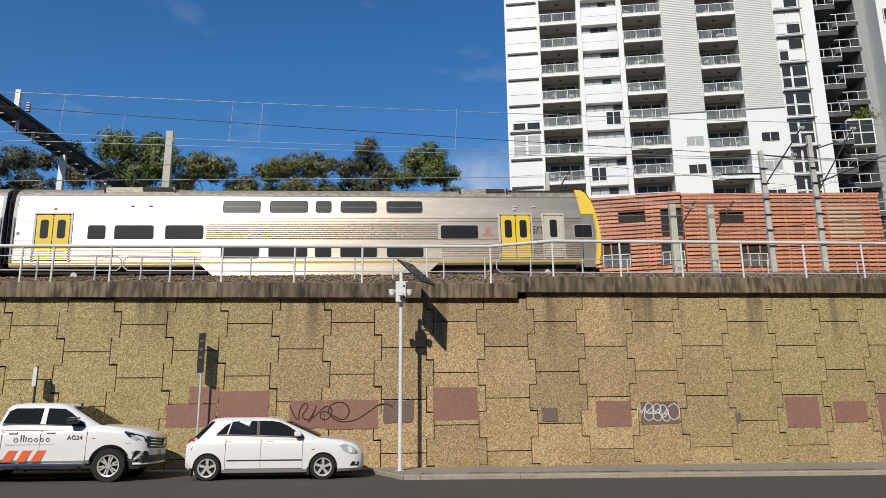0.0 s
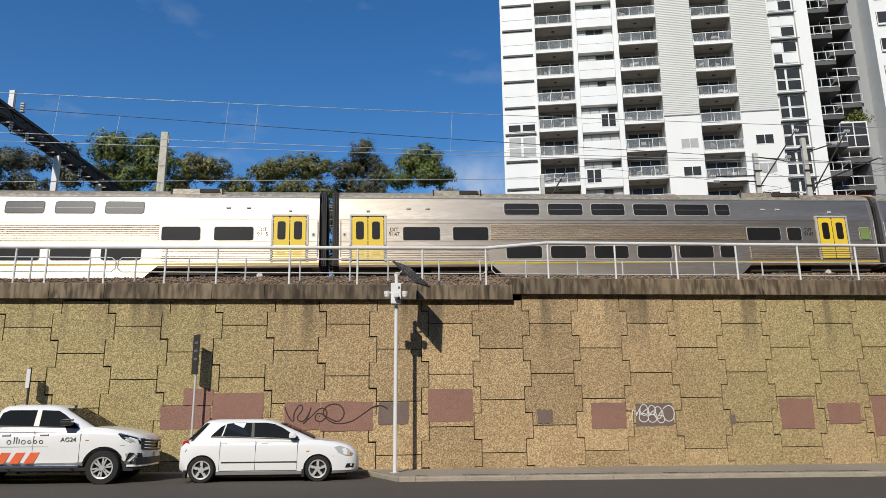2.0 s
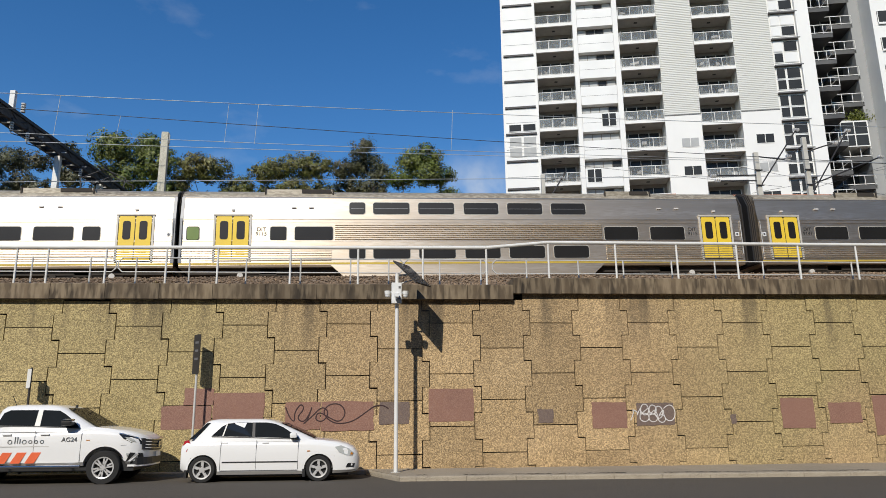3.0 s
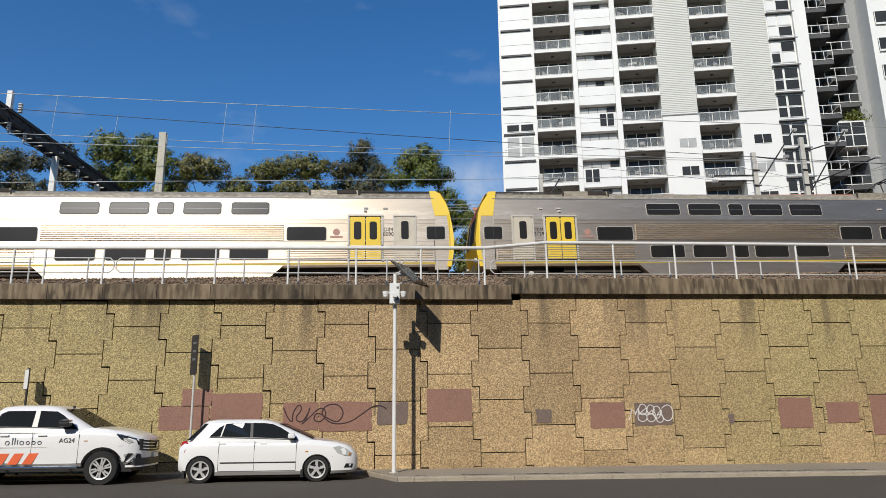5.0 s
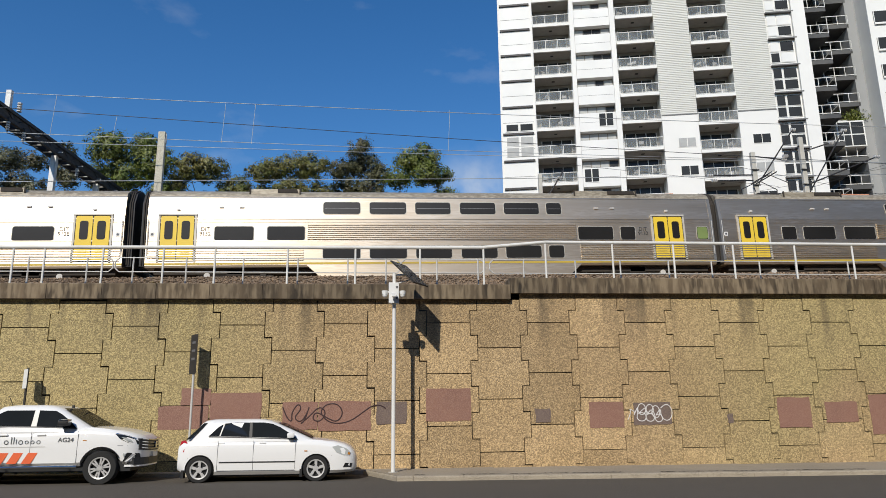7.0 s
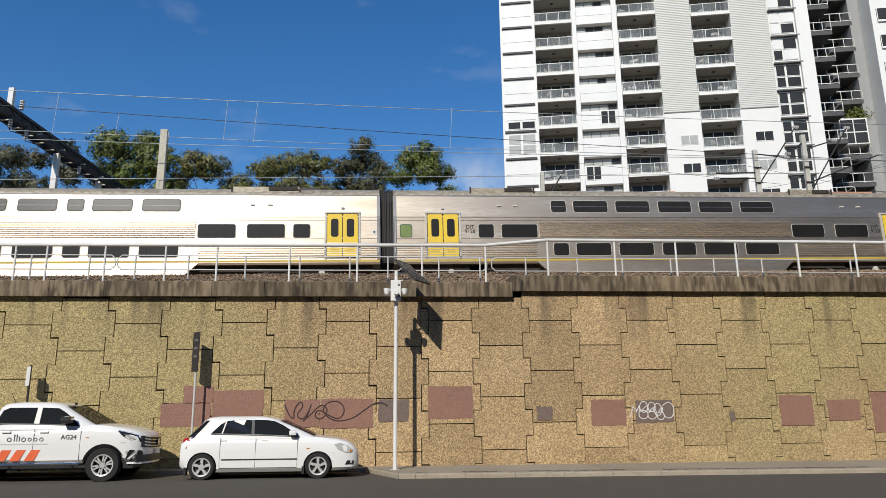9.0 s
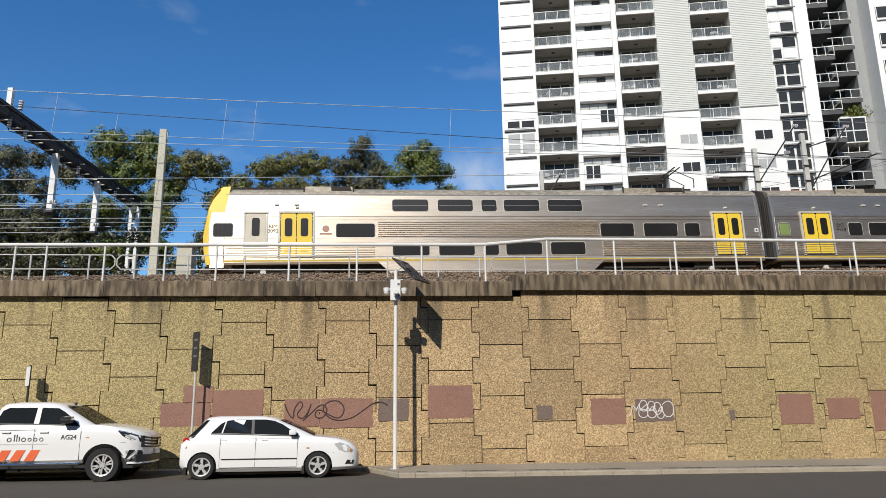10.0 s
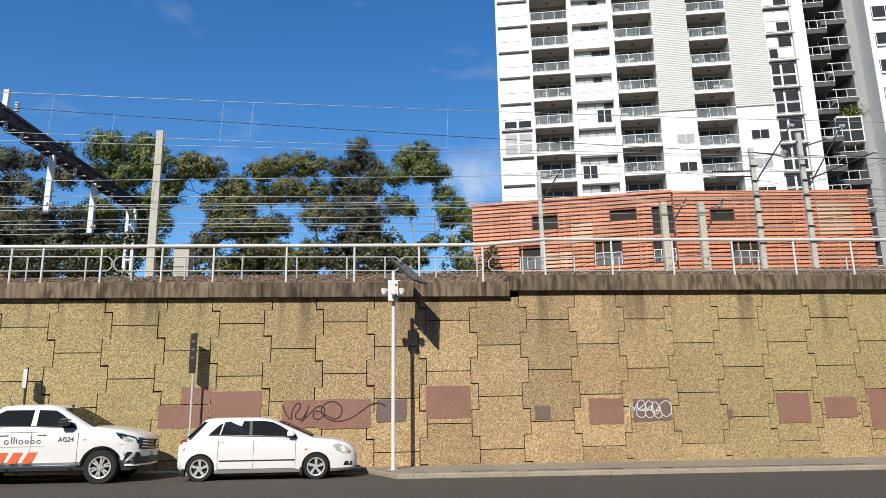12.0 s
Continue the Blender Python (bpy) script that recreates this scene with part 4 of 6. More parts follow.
        box(ln, 17.3, 20.9, -0.108, -0.10, zf + 0.22, zf + 0.245)
        part("panel_joint", ln, TOWERGREY, t)
        ln = B()
        box(ln, 9.4, 12.6, -0.012, 0.0, zf + 0.70, zf + 0.73)
        part("panel_joint", ln, TOWERGREY, t)
        if k in (7, 8):
            for x0, x1 in ((9.65, 11.0), (11.1, 12.5)):
                for z0, z1 in (((zf - 0.1, zf + 0.95), (zf + 1.05, zf + 2.1)) if k == 7 else ((zf - 0.3, zf + 0.55),)):
                    g = B()
                    box(g, x0, x1, -0.05, 0.0, z0, z1)
                    w = part("window", g, WHITE, t)
                    g = B()
                    box(g, x0 + 0.07, x1 - 0.07, -0.06, -0.045, z0 + 0.07, z1 - 0.07)
                    part("pane", g, CURTAIN if k == 7 else WINGLASS, w)
        # second strip: projecting spandrel boxes and a recessed strip window
        sp = B()
        box(sp, 17.26, 20.96, -0.10, 1.8, zf - 0.75, zf + 1.25)
        part("spandrel", sp, OFFWHITE, t, "white spandrel box")
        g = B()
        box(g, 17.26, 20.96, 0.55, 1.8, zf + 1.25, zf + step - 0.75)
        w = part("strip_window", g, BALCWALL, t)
        for i in range(4):
            g = B()
            box(g, 17.34 + i * 0.92, 18.16 + i * 0.92, 0.50, 0.545, zf + 1.3, zf + 2.1)
            part("pane", g, CURTAIN if rng.random() < 0.6 else WINGLASS, w)
        if k in (6, 8):
            g = B()
            x0 = 17.4 if k == 6 else 19.2
            box(g, x0, x0 + 1.5, -0.13, -0.10, zf - 0.3, zf + 1.2)
            w = part("window", g, WHITE, t)
            for i in range(2):
                g = B()
                box(g, x0 + 0.06 + i * 0.74, x0 + 0.70 + i * 0.74, -0.14, -0.125, zf - 0.22, zf + 1.12)
                part("pane", g, WINGLASS, w)
        # glazed bay beside the fin
        for i, (x0, x1) in enumerate(((36.85, 37.75), (37.85, 39.2))):
            for z0, z1, chance in ((zf - 0.35, zf + 0.75, 0.55), (zf + 0.85, zf + 2.05, 0.6)):
                g = B()
                box(g, x0, x1, 0.06, 0.12, z0, z1)
                w = part("window", g, OFFWHITE, t)
                dark = 5 <= k <= 9 or rng.random() < chance - 0.1
                g = B()
                box(g, x0 + 0.06, x1 - 0.06, 0.04, 0.06, z0 + 0.06, z1 - 0.06)
                part("pane", g, WINGLASS if dark else OFFWHITE, w)
        g = B()
        box(g, 36.75, 39.5, -0.26, 0.12, zf + 2.16, zf + 2.30)
        part("hood", g, TOWERGREY, t)
        # small windows in the white lower part
        if zf < clad_z - 2.5:
            for x0, dark in ((26.9, k % 2 == 0), (34.1, k % 2 == 1)):
                g = B()
                box(g, x0, x0 + 1.75, -0.13, -0.1, zf - 0.05, zf + 1.0)
                w = part("window", g, WHITE, t)
                for i in range(2):
                    g = B()
                    box(g, x0 + 0.06 + i * 0.85, x0 + 0.84 + i * 0.85, -0.15, -0.125, zf + 0.02, zf + 0.93)
                    part("pane", g, WINGLASS if dark else CURTAIN, w)
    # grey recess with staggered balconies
    # the recess's shade is put into this wall's dark grey
    solid("recess_wall", TOWERGREY, 40.6, 48.5, 6.0, 16, 5, top, "grey recessed wall with its shade put into the colour")
    for k in range(floors):
        zf = base + step * k - 0.5
        for x0, x1, y0, dz in ((40.62, 43.2, 1.0, 0.6), (43.0, 46.2, 3.0, -0.4)):
            b2 = B()
            box(b2, x0, x1, y0, 6.0, zf + dz - 0.45, zf + dz)
            o = part("balcony", b2, DARKFASCIA, t, "dark grey projecting balcony")
            rl = B()
            for za in (0.98, 0.08):
                box(rl, x0, x1, y0, y0 + 0.06, zf + dz + za, zf + dz + za + 0.06)
                box(rl, x1 - 0.06, x1, y0, 6.0, zf + dz + za, zf + dz + za + 0.06)
            for i in range(4):
                px = x0 + (x1 - x0 - 0.05) * i / 3
                box(rl, px, px + 0.05, y0, y0 + 0.06, zf + dz, zf + dz + 1.0)
            part("rail", rl, WHITE, o)
            g = B()
            box(g, x0 + 0.3, x1 - 0.3, 5.93, 5.98, zf + dz + 0.05, zf + dz + 2.1)
            part("glass_door", g, WINGLASS, o)
    bay = B()
    box(bay, 43.3, 46.0, 2.6, 6.0, base + step * 7 + 0.1, base + step * 8 - 0.1)
    bw = part("glazed_bay", bay, WHITE, t)
    for i in range(2):
        for z0, z1 in ((0.0, 1.1), (1.25, 2.5)):
            g = B()
            box(g, 43.42 + i * 1.28, 44.58 + i * 1.28, 2.56, 2.6, base + step * 7 + 0.22 + z0, base + step * 7 + 0.22 + z1)
            part("pane", g, WINGLASS, bw)
    return t


tower()
rng = random.Random(5)
vs, fs = [], []
for i in range(900):
    p = Vector((45.5 + rng.gauss(0, 0.55), 3.1 + rng.gauss(0, 0.2), 30.3 + abs(rng.gauss(0, 0.5))))
    u = Vector((rng.uniform(-1, 1), rng.uniform(-1, 1), rng.uniform(-1, 1))).normalized() * 0.13
    v = u.cross(Vector((rng.uniform(-1, 1), rng.uniform(-1, 1), rng.uniform(-1, 1)))).normalized() * 0.06
    o = len(vs)
    vs += [p - u, p + v, p + u, p - v]
    fs.append((o, o + 1, o + 2, o + 3))
me = bpy.data.meshes.new("balcony_plants")
me.from_pydata(vs, [], fs)
me.materials.append(LEAF_GREEN)
chair = thing("balcony_chair", Matrix(), "small pale outdoor chair on a tower balcony", "chair", "chairs on the balconies")
b = B()
box(b, -0.25, 0.25, -0.25, 0.25, 0.40, 0.45)
part("seat", b, CERAMIC, chair)
b = B()
box(b, -0.25, 0.25, 0.2, 0.25, 0.45, 0.92)
part("backrest", b, CERAMIC, chair)
for lx in (-0.22, 0.22):
    for ly in (-0.22, 0.22):
        b = B()
        box(b, lx - 0.02, lx + 0.02, ly - 0.02, ly + 0.02, 0, 0.40)
        part("leg", b, DARKSTEEL, chair)
TOWER = pose(5, 70, 0, 0, 0, -13)
spots = [(13.8, 9, 0), (15.9, 9, 0), (14.4, 10, 0), (15.2, 8, 0), (22.4, 12, 1), (24.4, 12, 1), (23.2, 10, 1), (22.6, 9, 1), (24.6, 9, 1), (23.4, 7, 1), (24.3, 6, 1), (30.2, 12, 2), (31.8, 11, 2), (30.6, 10, 2), (32.0, 9, 2), (30.4, 7, 2), (31.6, 6, 2), (14.6, 6, 0)]
prng = random.Random(44)
for k in range(2, 15):
    for ci, left in enumerate((13.4, 22.1, 29.6)):
        if prng.random() < 0.55:
            spots += [(left + prng.uniform(0, 0.8), k, ci), (left + prng.uniform(1.6, 2.7), k, ci)]
for i, (u, k, ci) in enumerate(spots):
    m = TOWER @ pose(u, 0.35 + 0.2 * (i % 3), 6.47 + 2.98 * k - 0.12 + (0.0, 0.3, -0.3)[ci], 0, 0, (i * 67) % 180 - 60)
    if i == 0:
        chair.matrix_basis = m
    else:
        copy_thing(chair, m)
tagged(new("balcony_plants", me), "green potted plants crowding a tower balcony", "plants", kind="stuff").matrix_basis = pose(5, 70, 0, 0, 0, -13)


def second_tower():
    t = thing("neighbour_tower", pose(5, 70, 0, 0, 0, -13), "white high-rise block with ribbon windows beside the tower", "apartment building")
    b = B()
    box(b, 47.0, 66, 0.6, 18, 5, 54)
    part("wall", b, WHITE, t)
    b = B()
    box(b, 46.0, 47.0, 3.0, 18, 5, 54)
    # the turned side's dimmer light is put into its grey
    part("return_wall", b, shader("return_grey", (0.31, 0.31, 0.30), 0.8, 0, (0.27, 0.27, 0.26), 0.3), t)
    for k in range(16):
        z = 6.2 + 2.98 * k
        for i in range(3):
            b = B()
            box(b, 47.5 + i * 4.6, 51.4 + i * 4.6, 0.5, 0.7, z + 0.9, z + 2.2)
            w = part("window", b, WINGLASS, t)
            b = B()
            box(b, 47.5 + i * 4.6, 51.4 + i * 4.6, 0.42, 0.5, z + 0.7, z + 0.9)
            part("sill", b, WHITE, w)
            b = B()
            for j in range(4):
                box(b, 47.5 + i * 4.6 + j * 1.28, 47.56 + i * 4.6 + j * 1.28, 0.45, 0.5, z + 0.9, z + 2.2)
            part("frame", b, WHITE, w)


second_tower()


# ---- low building with terracotta screens ----
def screen_building():
    t = thing("screen_building", pose(8, 45, 0, 0, 0, -18), "low apartment building screened with terracotta slats", "building")
    wing = pose(12.0, 0, 0, 0, 0, 13)
    wings = [(-0.87, 12.0, 15.05, Matrix(), [(3.15, 4.75, 13.05, 13.9), (8.15, 9.75, 13.2, 13.95), (10.75, 12.0, 12.2, 14.0), (2.2, 3.7, 10.4, 11.8), (7.0, 8.7, 10.4, 11.95), (10.65, 12.0, 10.4, 11.9)],
              [(-0.87, 1.6), (1.65, 3.1), (4.8, 5.6), (5.6, 7.0), (7.0, 8.1), (9.8, 10.7)], [(5.5, 7.1, 11.9, 13.3), (6.9, 8.2, 14.0, 15), (3.6, 5.7, 10.3, 11.3)]),
             (0.1, 12.7, 14.95, wing, [(2.4, 3.9, 13.0, 13.7), (3.5, 5.2, 10.2, 11.6)],
              [(0.1, 2.3), (3.95, 5.6), (5.7, 7.6), (7.7, 9.2), (9.3, 11.5), (11.5, 12.7)], [(0, 2.4, 13.9, 15), (0, 2.4, 9.6, 11.4), (9.2, 11.6, 12.0, 13.9)])]
    slat_cache = {}
    prng = random.Random(31)
    for x0, x1, top, m, holes, panels, paler in wings:
        b = B()
        box(b, x0, x1, 0.13, 12, 6.5, top - 0.15)
        wall_ob = part("wall", b, SCREENWALL, t)
        wall_ob.matrix_basis = m
        b = B()
        box(b, x0 - 0.05, x1 + 0.05, -0.05, 0.4, top - 0.15, top)
        cap = part("parapet_cap", b, SLAT, t)
        cap.matrix_basis = m
        for hx0, hx1, hz0, hz1 in holes:
            b = B()
            box(b, hx0, hx1, 0.10, 0.16, hz0, hz1)
            # a matte near-black sheet paints the shade inside the opening
            w = part("window", b, GAPDARK, t)
            w.matrix_basis = m
            b = B()
            box(b, hx0 - 0.06, hx1 + 0.06, -0.04, 0.12, hz1, hz1 + 0.08)
            box(b, hx0 - 0.06, hx0, -0.04, 0.12, hz0, hz1)
            box(b, hx1, hx1 + 0.06, -0.04, 0.12, hz0, hz1)
            part("frame", b, SCREENWALL, w)
            if hz0 < 12:
                b = B()
                box(b, hx0, hx1, 0.04, 0.07, hz0, hz0 + 0.75)
                part("balustrade", b, BALCGLASS, w)
                b = B()
                for i in range(4):
                    px = hx0 + (hx1 - hx0 - 0.04) * i / 3
                    box(b, px, px + 0.04, 0.0, 0.04, hz0, hz0 + 0.8)
                box(b, hx0, hx1, 0.0, 0.04, hz0 + 0.78, hz0 + 0.83)
                part("rail", b, WHITE, w)
        # rows of slats, cut where windows stand
        z = 8.6
        row = 0
        while z < top - 0.3:
            cuts = [x0] + sorted(e for h in holes if h[2] - 0.1 < z < h[3] + 0.05 for e in (h[0] - 0.04, h[1] + 0.04)) + [x1]
            segs = [(a, b2) for a, b2 in zip(cuts[::2], cuts[1::2]) if b2 - a > 0.2]
            for a, b2 in segs:
                # break long runs at the screen joints
                marks = [a] + [e for e in [p[0] for p in panels] if a + 0.3 < e < b2 - 0.3] + [b2]
                for s0, s1 in zip(marks, marks[1:]):
                    pale = any(p0 - 0.1 < s0 and s1 < p1 + 0.1 and q0 < z < q1 for p0, p1, q0, q1 in paler)
                    key = (round(s1 - s0, 2), pale)
                    mt = m @ pose(s0, 0, z)
                    if key not in slat_cache:
                        b = B()
                        box(b, 0.01, s1 - s0 - 0.01, 0.0, 0.09, 0, 0.175)
                        slat_cache[key] = part("slat", b, SLATPALE if pale else SLAT, t)
                        slat_cache[key].matrix_basis = mt
                    else:
                        again(slat_cache[key], t, mt)
            z += 0.262
            row += 1
        for p in panels:
            for e in (p[0] + 0.05, (p[0] + p[1]) / 2):
                posts = B()
                box(posts, e - 0.04, e + 0.04, 0.05, 0.125, 8.4, top - 0.2)
                part("screen_post", posts, SLAT, t).matrix_basis = m
    return t


screen_building()


# ---- trees ----
def bank_at(x, y):
    return bank_z(x, y) - 0.05


def tree(m, lobes, leaf, bark, seed, label, lean_x=0.0, fine=1.0, dense=1.0):
    """A forked trunk, a limb to every bough, and boughs of leaf tufts. lobes: (sideways, height, radius) of each bough."""
    rng = random.Random(seed)
    t = thing("tree", m, label + " behind the tracks", "tree", "trees behind the tracks")
    b = B()
    top = max(z for x, z, r in lobes)
    fork = top * 0.36
    base = Vector((lean_x, 0, -0.3))
    knee = Vector((lean_x * 0.35, 0, fork))
    rod(b, base, base.lerp(knee, 0.5) + Vector((0.06, 0, 0)), 0.21, 0.17, 9)
    rod(b, base.lerp(knee, 0.5) + Vector((0.06, 0, 0)), knee, 0.17, 0.14, 9)
    vs, fs = [], []
    lobes = [(x, z * 1.035, r) for x, z, r in lobes]
    forks = [(knee, 0.12), (base.lerp(knee, 0.7), 0.11)]
    for x, z, r in sorted(lobes, key=lambda v: v[1]):
        c = Vector((x, rng.uniform(-1.1, 1.1), z))
        start, thick = min(((p, w) for p, w in forks if p.z < z - 0.3), key=lambda v: (v[0] - c).length + (0 if v[1] > 0.06 else 0.8), default=(base, 0.1))
        mid = start.lerp(c, 0.5) + Vector((rng.uniform(-.35, .35), rng.uniform(-.4, .4), rng.uniform(-.1, .5)))
        rod(b, start, mid, thick, thick * 0.8, 6)
        rod(b, mid, c, thick * 0.8, thick * 0.5, 5)
        forks += [(mid, thick * 0.75), (c, max(0.03, thick * 0.55))]
        r *= 1.17
        for i in range(int(46 * r * r * dense)):
            d = Vector((rng.gauss(0, 1), rng.gauss(0, 1), rng.gauss(0, 1))).normalized()
            q = c + Vector((d.x, d.y, d.z * 0.8)) * r * rng.uniform(0.45, 1.0)
            if i % 4 == 0:
                rod(b, c.lerp(q, 0.1), q, 0.018, 0.008, 3)
            tr = rng.uniform(0.20, 0.36)
            for j in range(int(34 * fine)):
                e = Vector((rng.gauss(0, 0.55), rng.gauss(0, 0.55), rng.gauss(0, 0.42))) * tr
                p = q + e
                s = 0.098 * rng.uniform(0.6, 1.35) / fine ** 0.5
                w = (d + e * 0.8 / tr + Vector((rng.gauss(0, 0.35), rng.gauss(0, 0.35), rng.gauss(0.25, 0.35)))).normalized()
                u = w.cross(Vector((rng.uniform(-1, 1), rng.uniform(-1, 1), rng.uniform(-1, 1)))).normalized()
                v = w.cross(u)
                o = len(vs)
                vs += [p - u * s, p + v * s * 0.45 + w * s * 0.1, p + u * s, p - v * s * 0.45 + w * s * 0.1]
                fs.append((o, o + 1, o + 2, o + 3))
    part("trunk", b, bark, t, "", True)
    me = bpy.data.meshes.new("crown")
    me.from_pydata(vs, [], fs)
    me.materials.append(leaf)
    new("crown", me).parent = t
    return t


def plant(x, y, lobes, leaf, bark, seed, label, **more):
    return tree(pose(x, y, bank_at(x, y)), lobes, leaf, bark, seed, label, **more)


plant(-24.9, 49, [(0.1, 12.0, 1.0), (-1, 11, 1.2), (0.7, 10.4, 1.0), (-.4, 9, 1.5), (.5, 7.6, 1.4), (-.8, 6, 1.7), (.8, 5, 1.5)], LEAF_GREY, BARKDARK, 20,
      "tall grey-green casuarina with drooping foliage", fine=1.3)
plant(-21.3, 49, [(0.6, 12.3, 0.75), (-1.2, 11.5, 0.9), (0.2, 11.2, 1.0), (1.3, 10.2, 0.8), (-.6, 9.2, 1.0), (.9, 8.2, 1.0), (-1, 6.8, 1.2), (.8, 5.8, 1.3), (-.4, 4.6, 1.4)], LEAF_GREY, BARKDARK, 21,
      "slender grey-green casuarina with an open crown", fine=1.2, dense=0.7)
plant(-23.2, 51, [(-1.0, 7.4, 1.3), (0.8, 8.2, 1.1), (0.2, 6.4, 1.5), (1.8, 6.6, 1.2), (-1.4, 5.2, 1.5), (1.2, 5.0, 1.5)], LEAF_GREY, BARKDARK, 31, "low grey-green casuarina")
plant(-19.2, 53, [(-2.6, 6.6, 1.3), (2.4, 7.0, 1.2), (-1.2, 7.8, 1.3), (0.6, 8.4, 1.2), (-.3, 6.2, 1.5), (1.3, 5.6, 1.3), (-1.6, 5.0, 1.3)], LEAF_OLIVE, BARKDARK, 22, "low olive eucalypt")
plant(-15.9, 49, [(-1.5, 12.2, 1.5), (0.1, 13.0, 1.15), (1.1, 11.5, 1.4), (-2.5, 10.8, 1.2), (-0.5, 10.5, 1.3), (1.6, 9.3, 1.3), (1.3, 7.6, 1.3), (0.2, 8.6, 1.1), (-1.9, 8.0, 1.0), (-1.6, 5.6, 1.3), (1.3, 5.6, 1.2)], LEAF_GREEN, BARKDARK, 23,
      "dark green eucalypt with a rounded crown", lean_x=0.5)
plant(-10.6, 49, [(-2.9, 10.3, 0.9), (-1.6, 11.1, 1.1), (-0.3, 11.0, 1.1), (1.2, 10.0, 1.2), (2.1, 8.9, 1.2), (0.4, 8.9, 1.3), (2.3, 7.2, 1.3), (0.9, 6.8, 1.3), (-0.4, 5.6, 1.1), (2.7, 5.2, 1.2), (1.0, 4.4, 1.2)], LEAF_OLIVE, BARK, 24,
      "spreading olive eucalypt on a leaning pale trunk", lean_x=-2.4)
plant(-4.3, 48, [(-2.9, 10.5, 0.9), (-2.1, 11.2, 0.95), (-0.8, 11.4, 1.05), (0.6, 10.8, 1.05), (-2.4, 9.3, 1.1), (-1.0, 9.3, 1.1), (0.7, 9.0, 1.2), (1.2, 7.3, 1.2), (-2.7, 7.0, 1.0), (-2.0, 5.2, 1.2), (1.2, 5.2, 1.3), (-0.2, 4.2, 1.1)], LEAF_OLIVE, BARK, 25,
      "olive eucalypt with pale forked limbs", lean_x=1.0)
plant(-0.55, 49, [(0, 12.7, .8), (-0.4, 12.0, .95), (0.6, 11.7, 1.0), (-1.4, 11.2, .8), (1.5, 10.9, .75), (-.9, 10.0, 1.2), (.8, 9.8, 1.2), (-.8, 8.2, 1.3), (.9, 7.8, 1.3), (0, 6.3, 1.5), (1.3, 5.3, 1.3), (-1.1, 4.9, 1.3)], LEAF_GREY, BARKDARK, 26,
      "dense grey-brown casuarina", fine=1.3)
plant(3.4, 49, [(0.8, 12.2, 1.1), (-0.4, 11.7, 1.0), (1.8, 11.2, 1.05), (-1.2, 10.5, .9), (0.6, 10.8, 1.0), (2.3, 9.6, .75), (-1.1, 8.8, .9), (-0.3, 8.2, .7), (2.3, 8.3, .65), (1.6, 6.3, .7), (0.2, 4.9, 1.0), (-1.0, 5.2, .9)], LEAF_GREEN, BARK, 27,
      "bright green eucalypt with bare pale limbs", lean_x=-0.4)
plant(6.6, 50, [(0.2, 8.8, .85), (0.9, 8.0, .8), (-.4, 7.8, .7), (1.0, 6.6, .8), (0, 6.0, .7), (.6, 4.6, .9)], LEAF_GREEN, BARK, 28, "small green eucalypt near the building")
plant(-7.2, 53, [(-.6, 7.4, 1.2), (.6, 8.4, 1.1), (-1.2, 5.6, 1.3), (.8, 5.8, 1.2), (-.2, 4.6, 1.3)], LEAF_GREY, BARKDARK, 29, "low shaded casuarina")
plant(1.6, 53, [(-.3, 6.6, 1.1), (-1.2, 8.0, 1.0), (.6, 5.2, 1.0), (-.6, 4.4, 1.2)], LEAF_GREY, BARKDARK, 30, "low shaded casuarina")
# undergrowth along the far fence
rng = random.Random(77)
vs, fs = [], []
for i in range(80000):
    x = rng.uniform(-30, 8.5)
    y = rng.uniform(43, 46.5)
    hmax = 4.6 + 2.6 * noise.noise(Vector((x * 0.35, y * 0.3, 0)))
    p = Vector((x, y, bank_z(x, y) + hmax * rng.random() ** 0.8))
    if noise.noise(p * 0.9) < -0.12 or (p.z - bank_z(x, y) > 2.6 and noise.noise(p * 0.5) < 0.0):
        continue
    s = 0.13 * rng.uniform(0.6, 1.4)
    u = Vector((rng.uniform(-1, 1), rng.uniform(-1, 1), rng.uniform(-1, 1))).normalized()
    v = u.cross(Vector((rng.uniform(-1, 1), rng.uniform(-1, 1), rng.uniform(-1, 1)))).normalized()
    o = len(vs)
    vs += [p - u * s, p + v * s * 0.45, p + u * s, p - v * s * 0.45]
    fs.append((o, o + 1, o + 2, o + 3))
me = bpy.data.meshes.new("undergrowth")
me.from_pydata(vs, [], fs)
me.materials.append(LEAF_GREY)
tagged(new("undergrowth", me), "dark scrubby undergrowth along the far side of the tracks", "shrubs", kind="stuff")


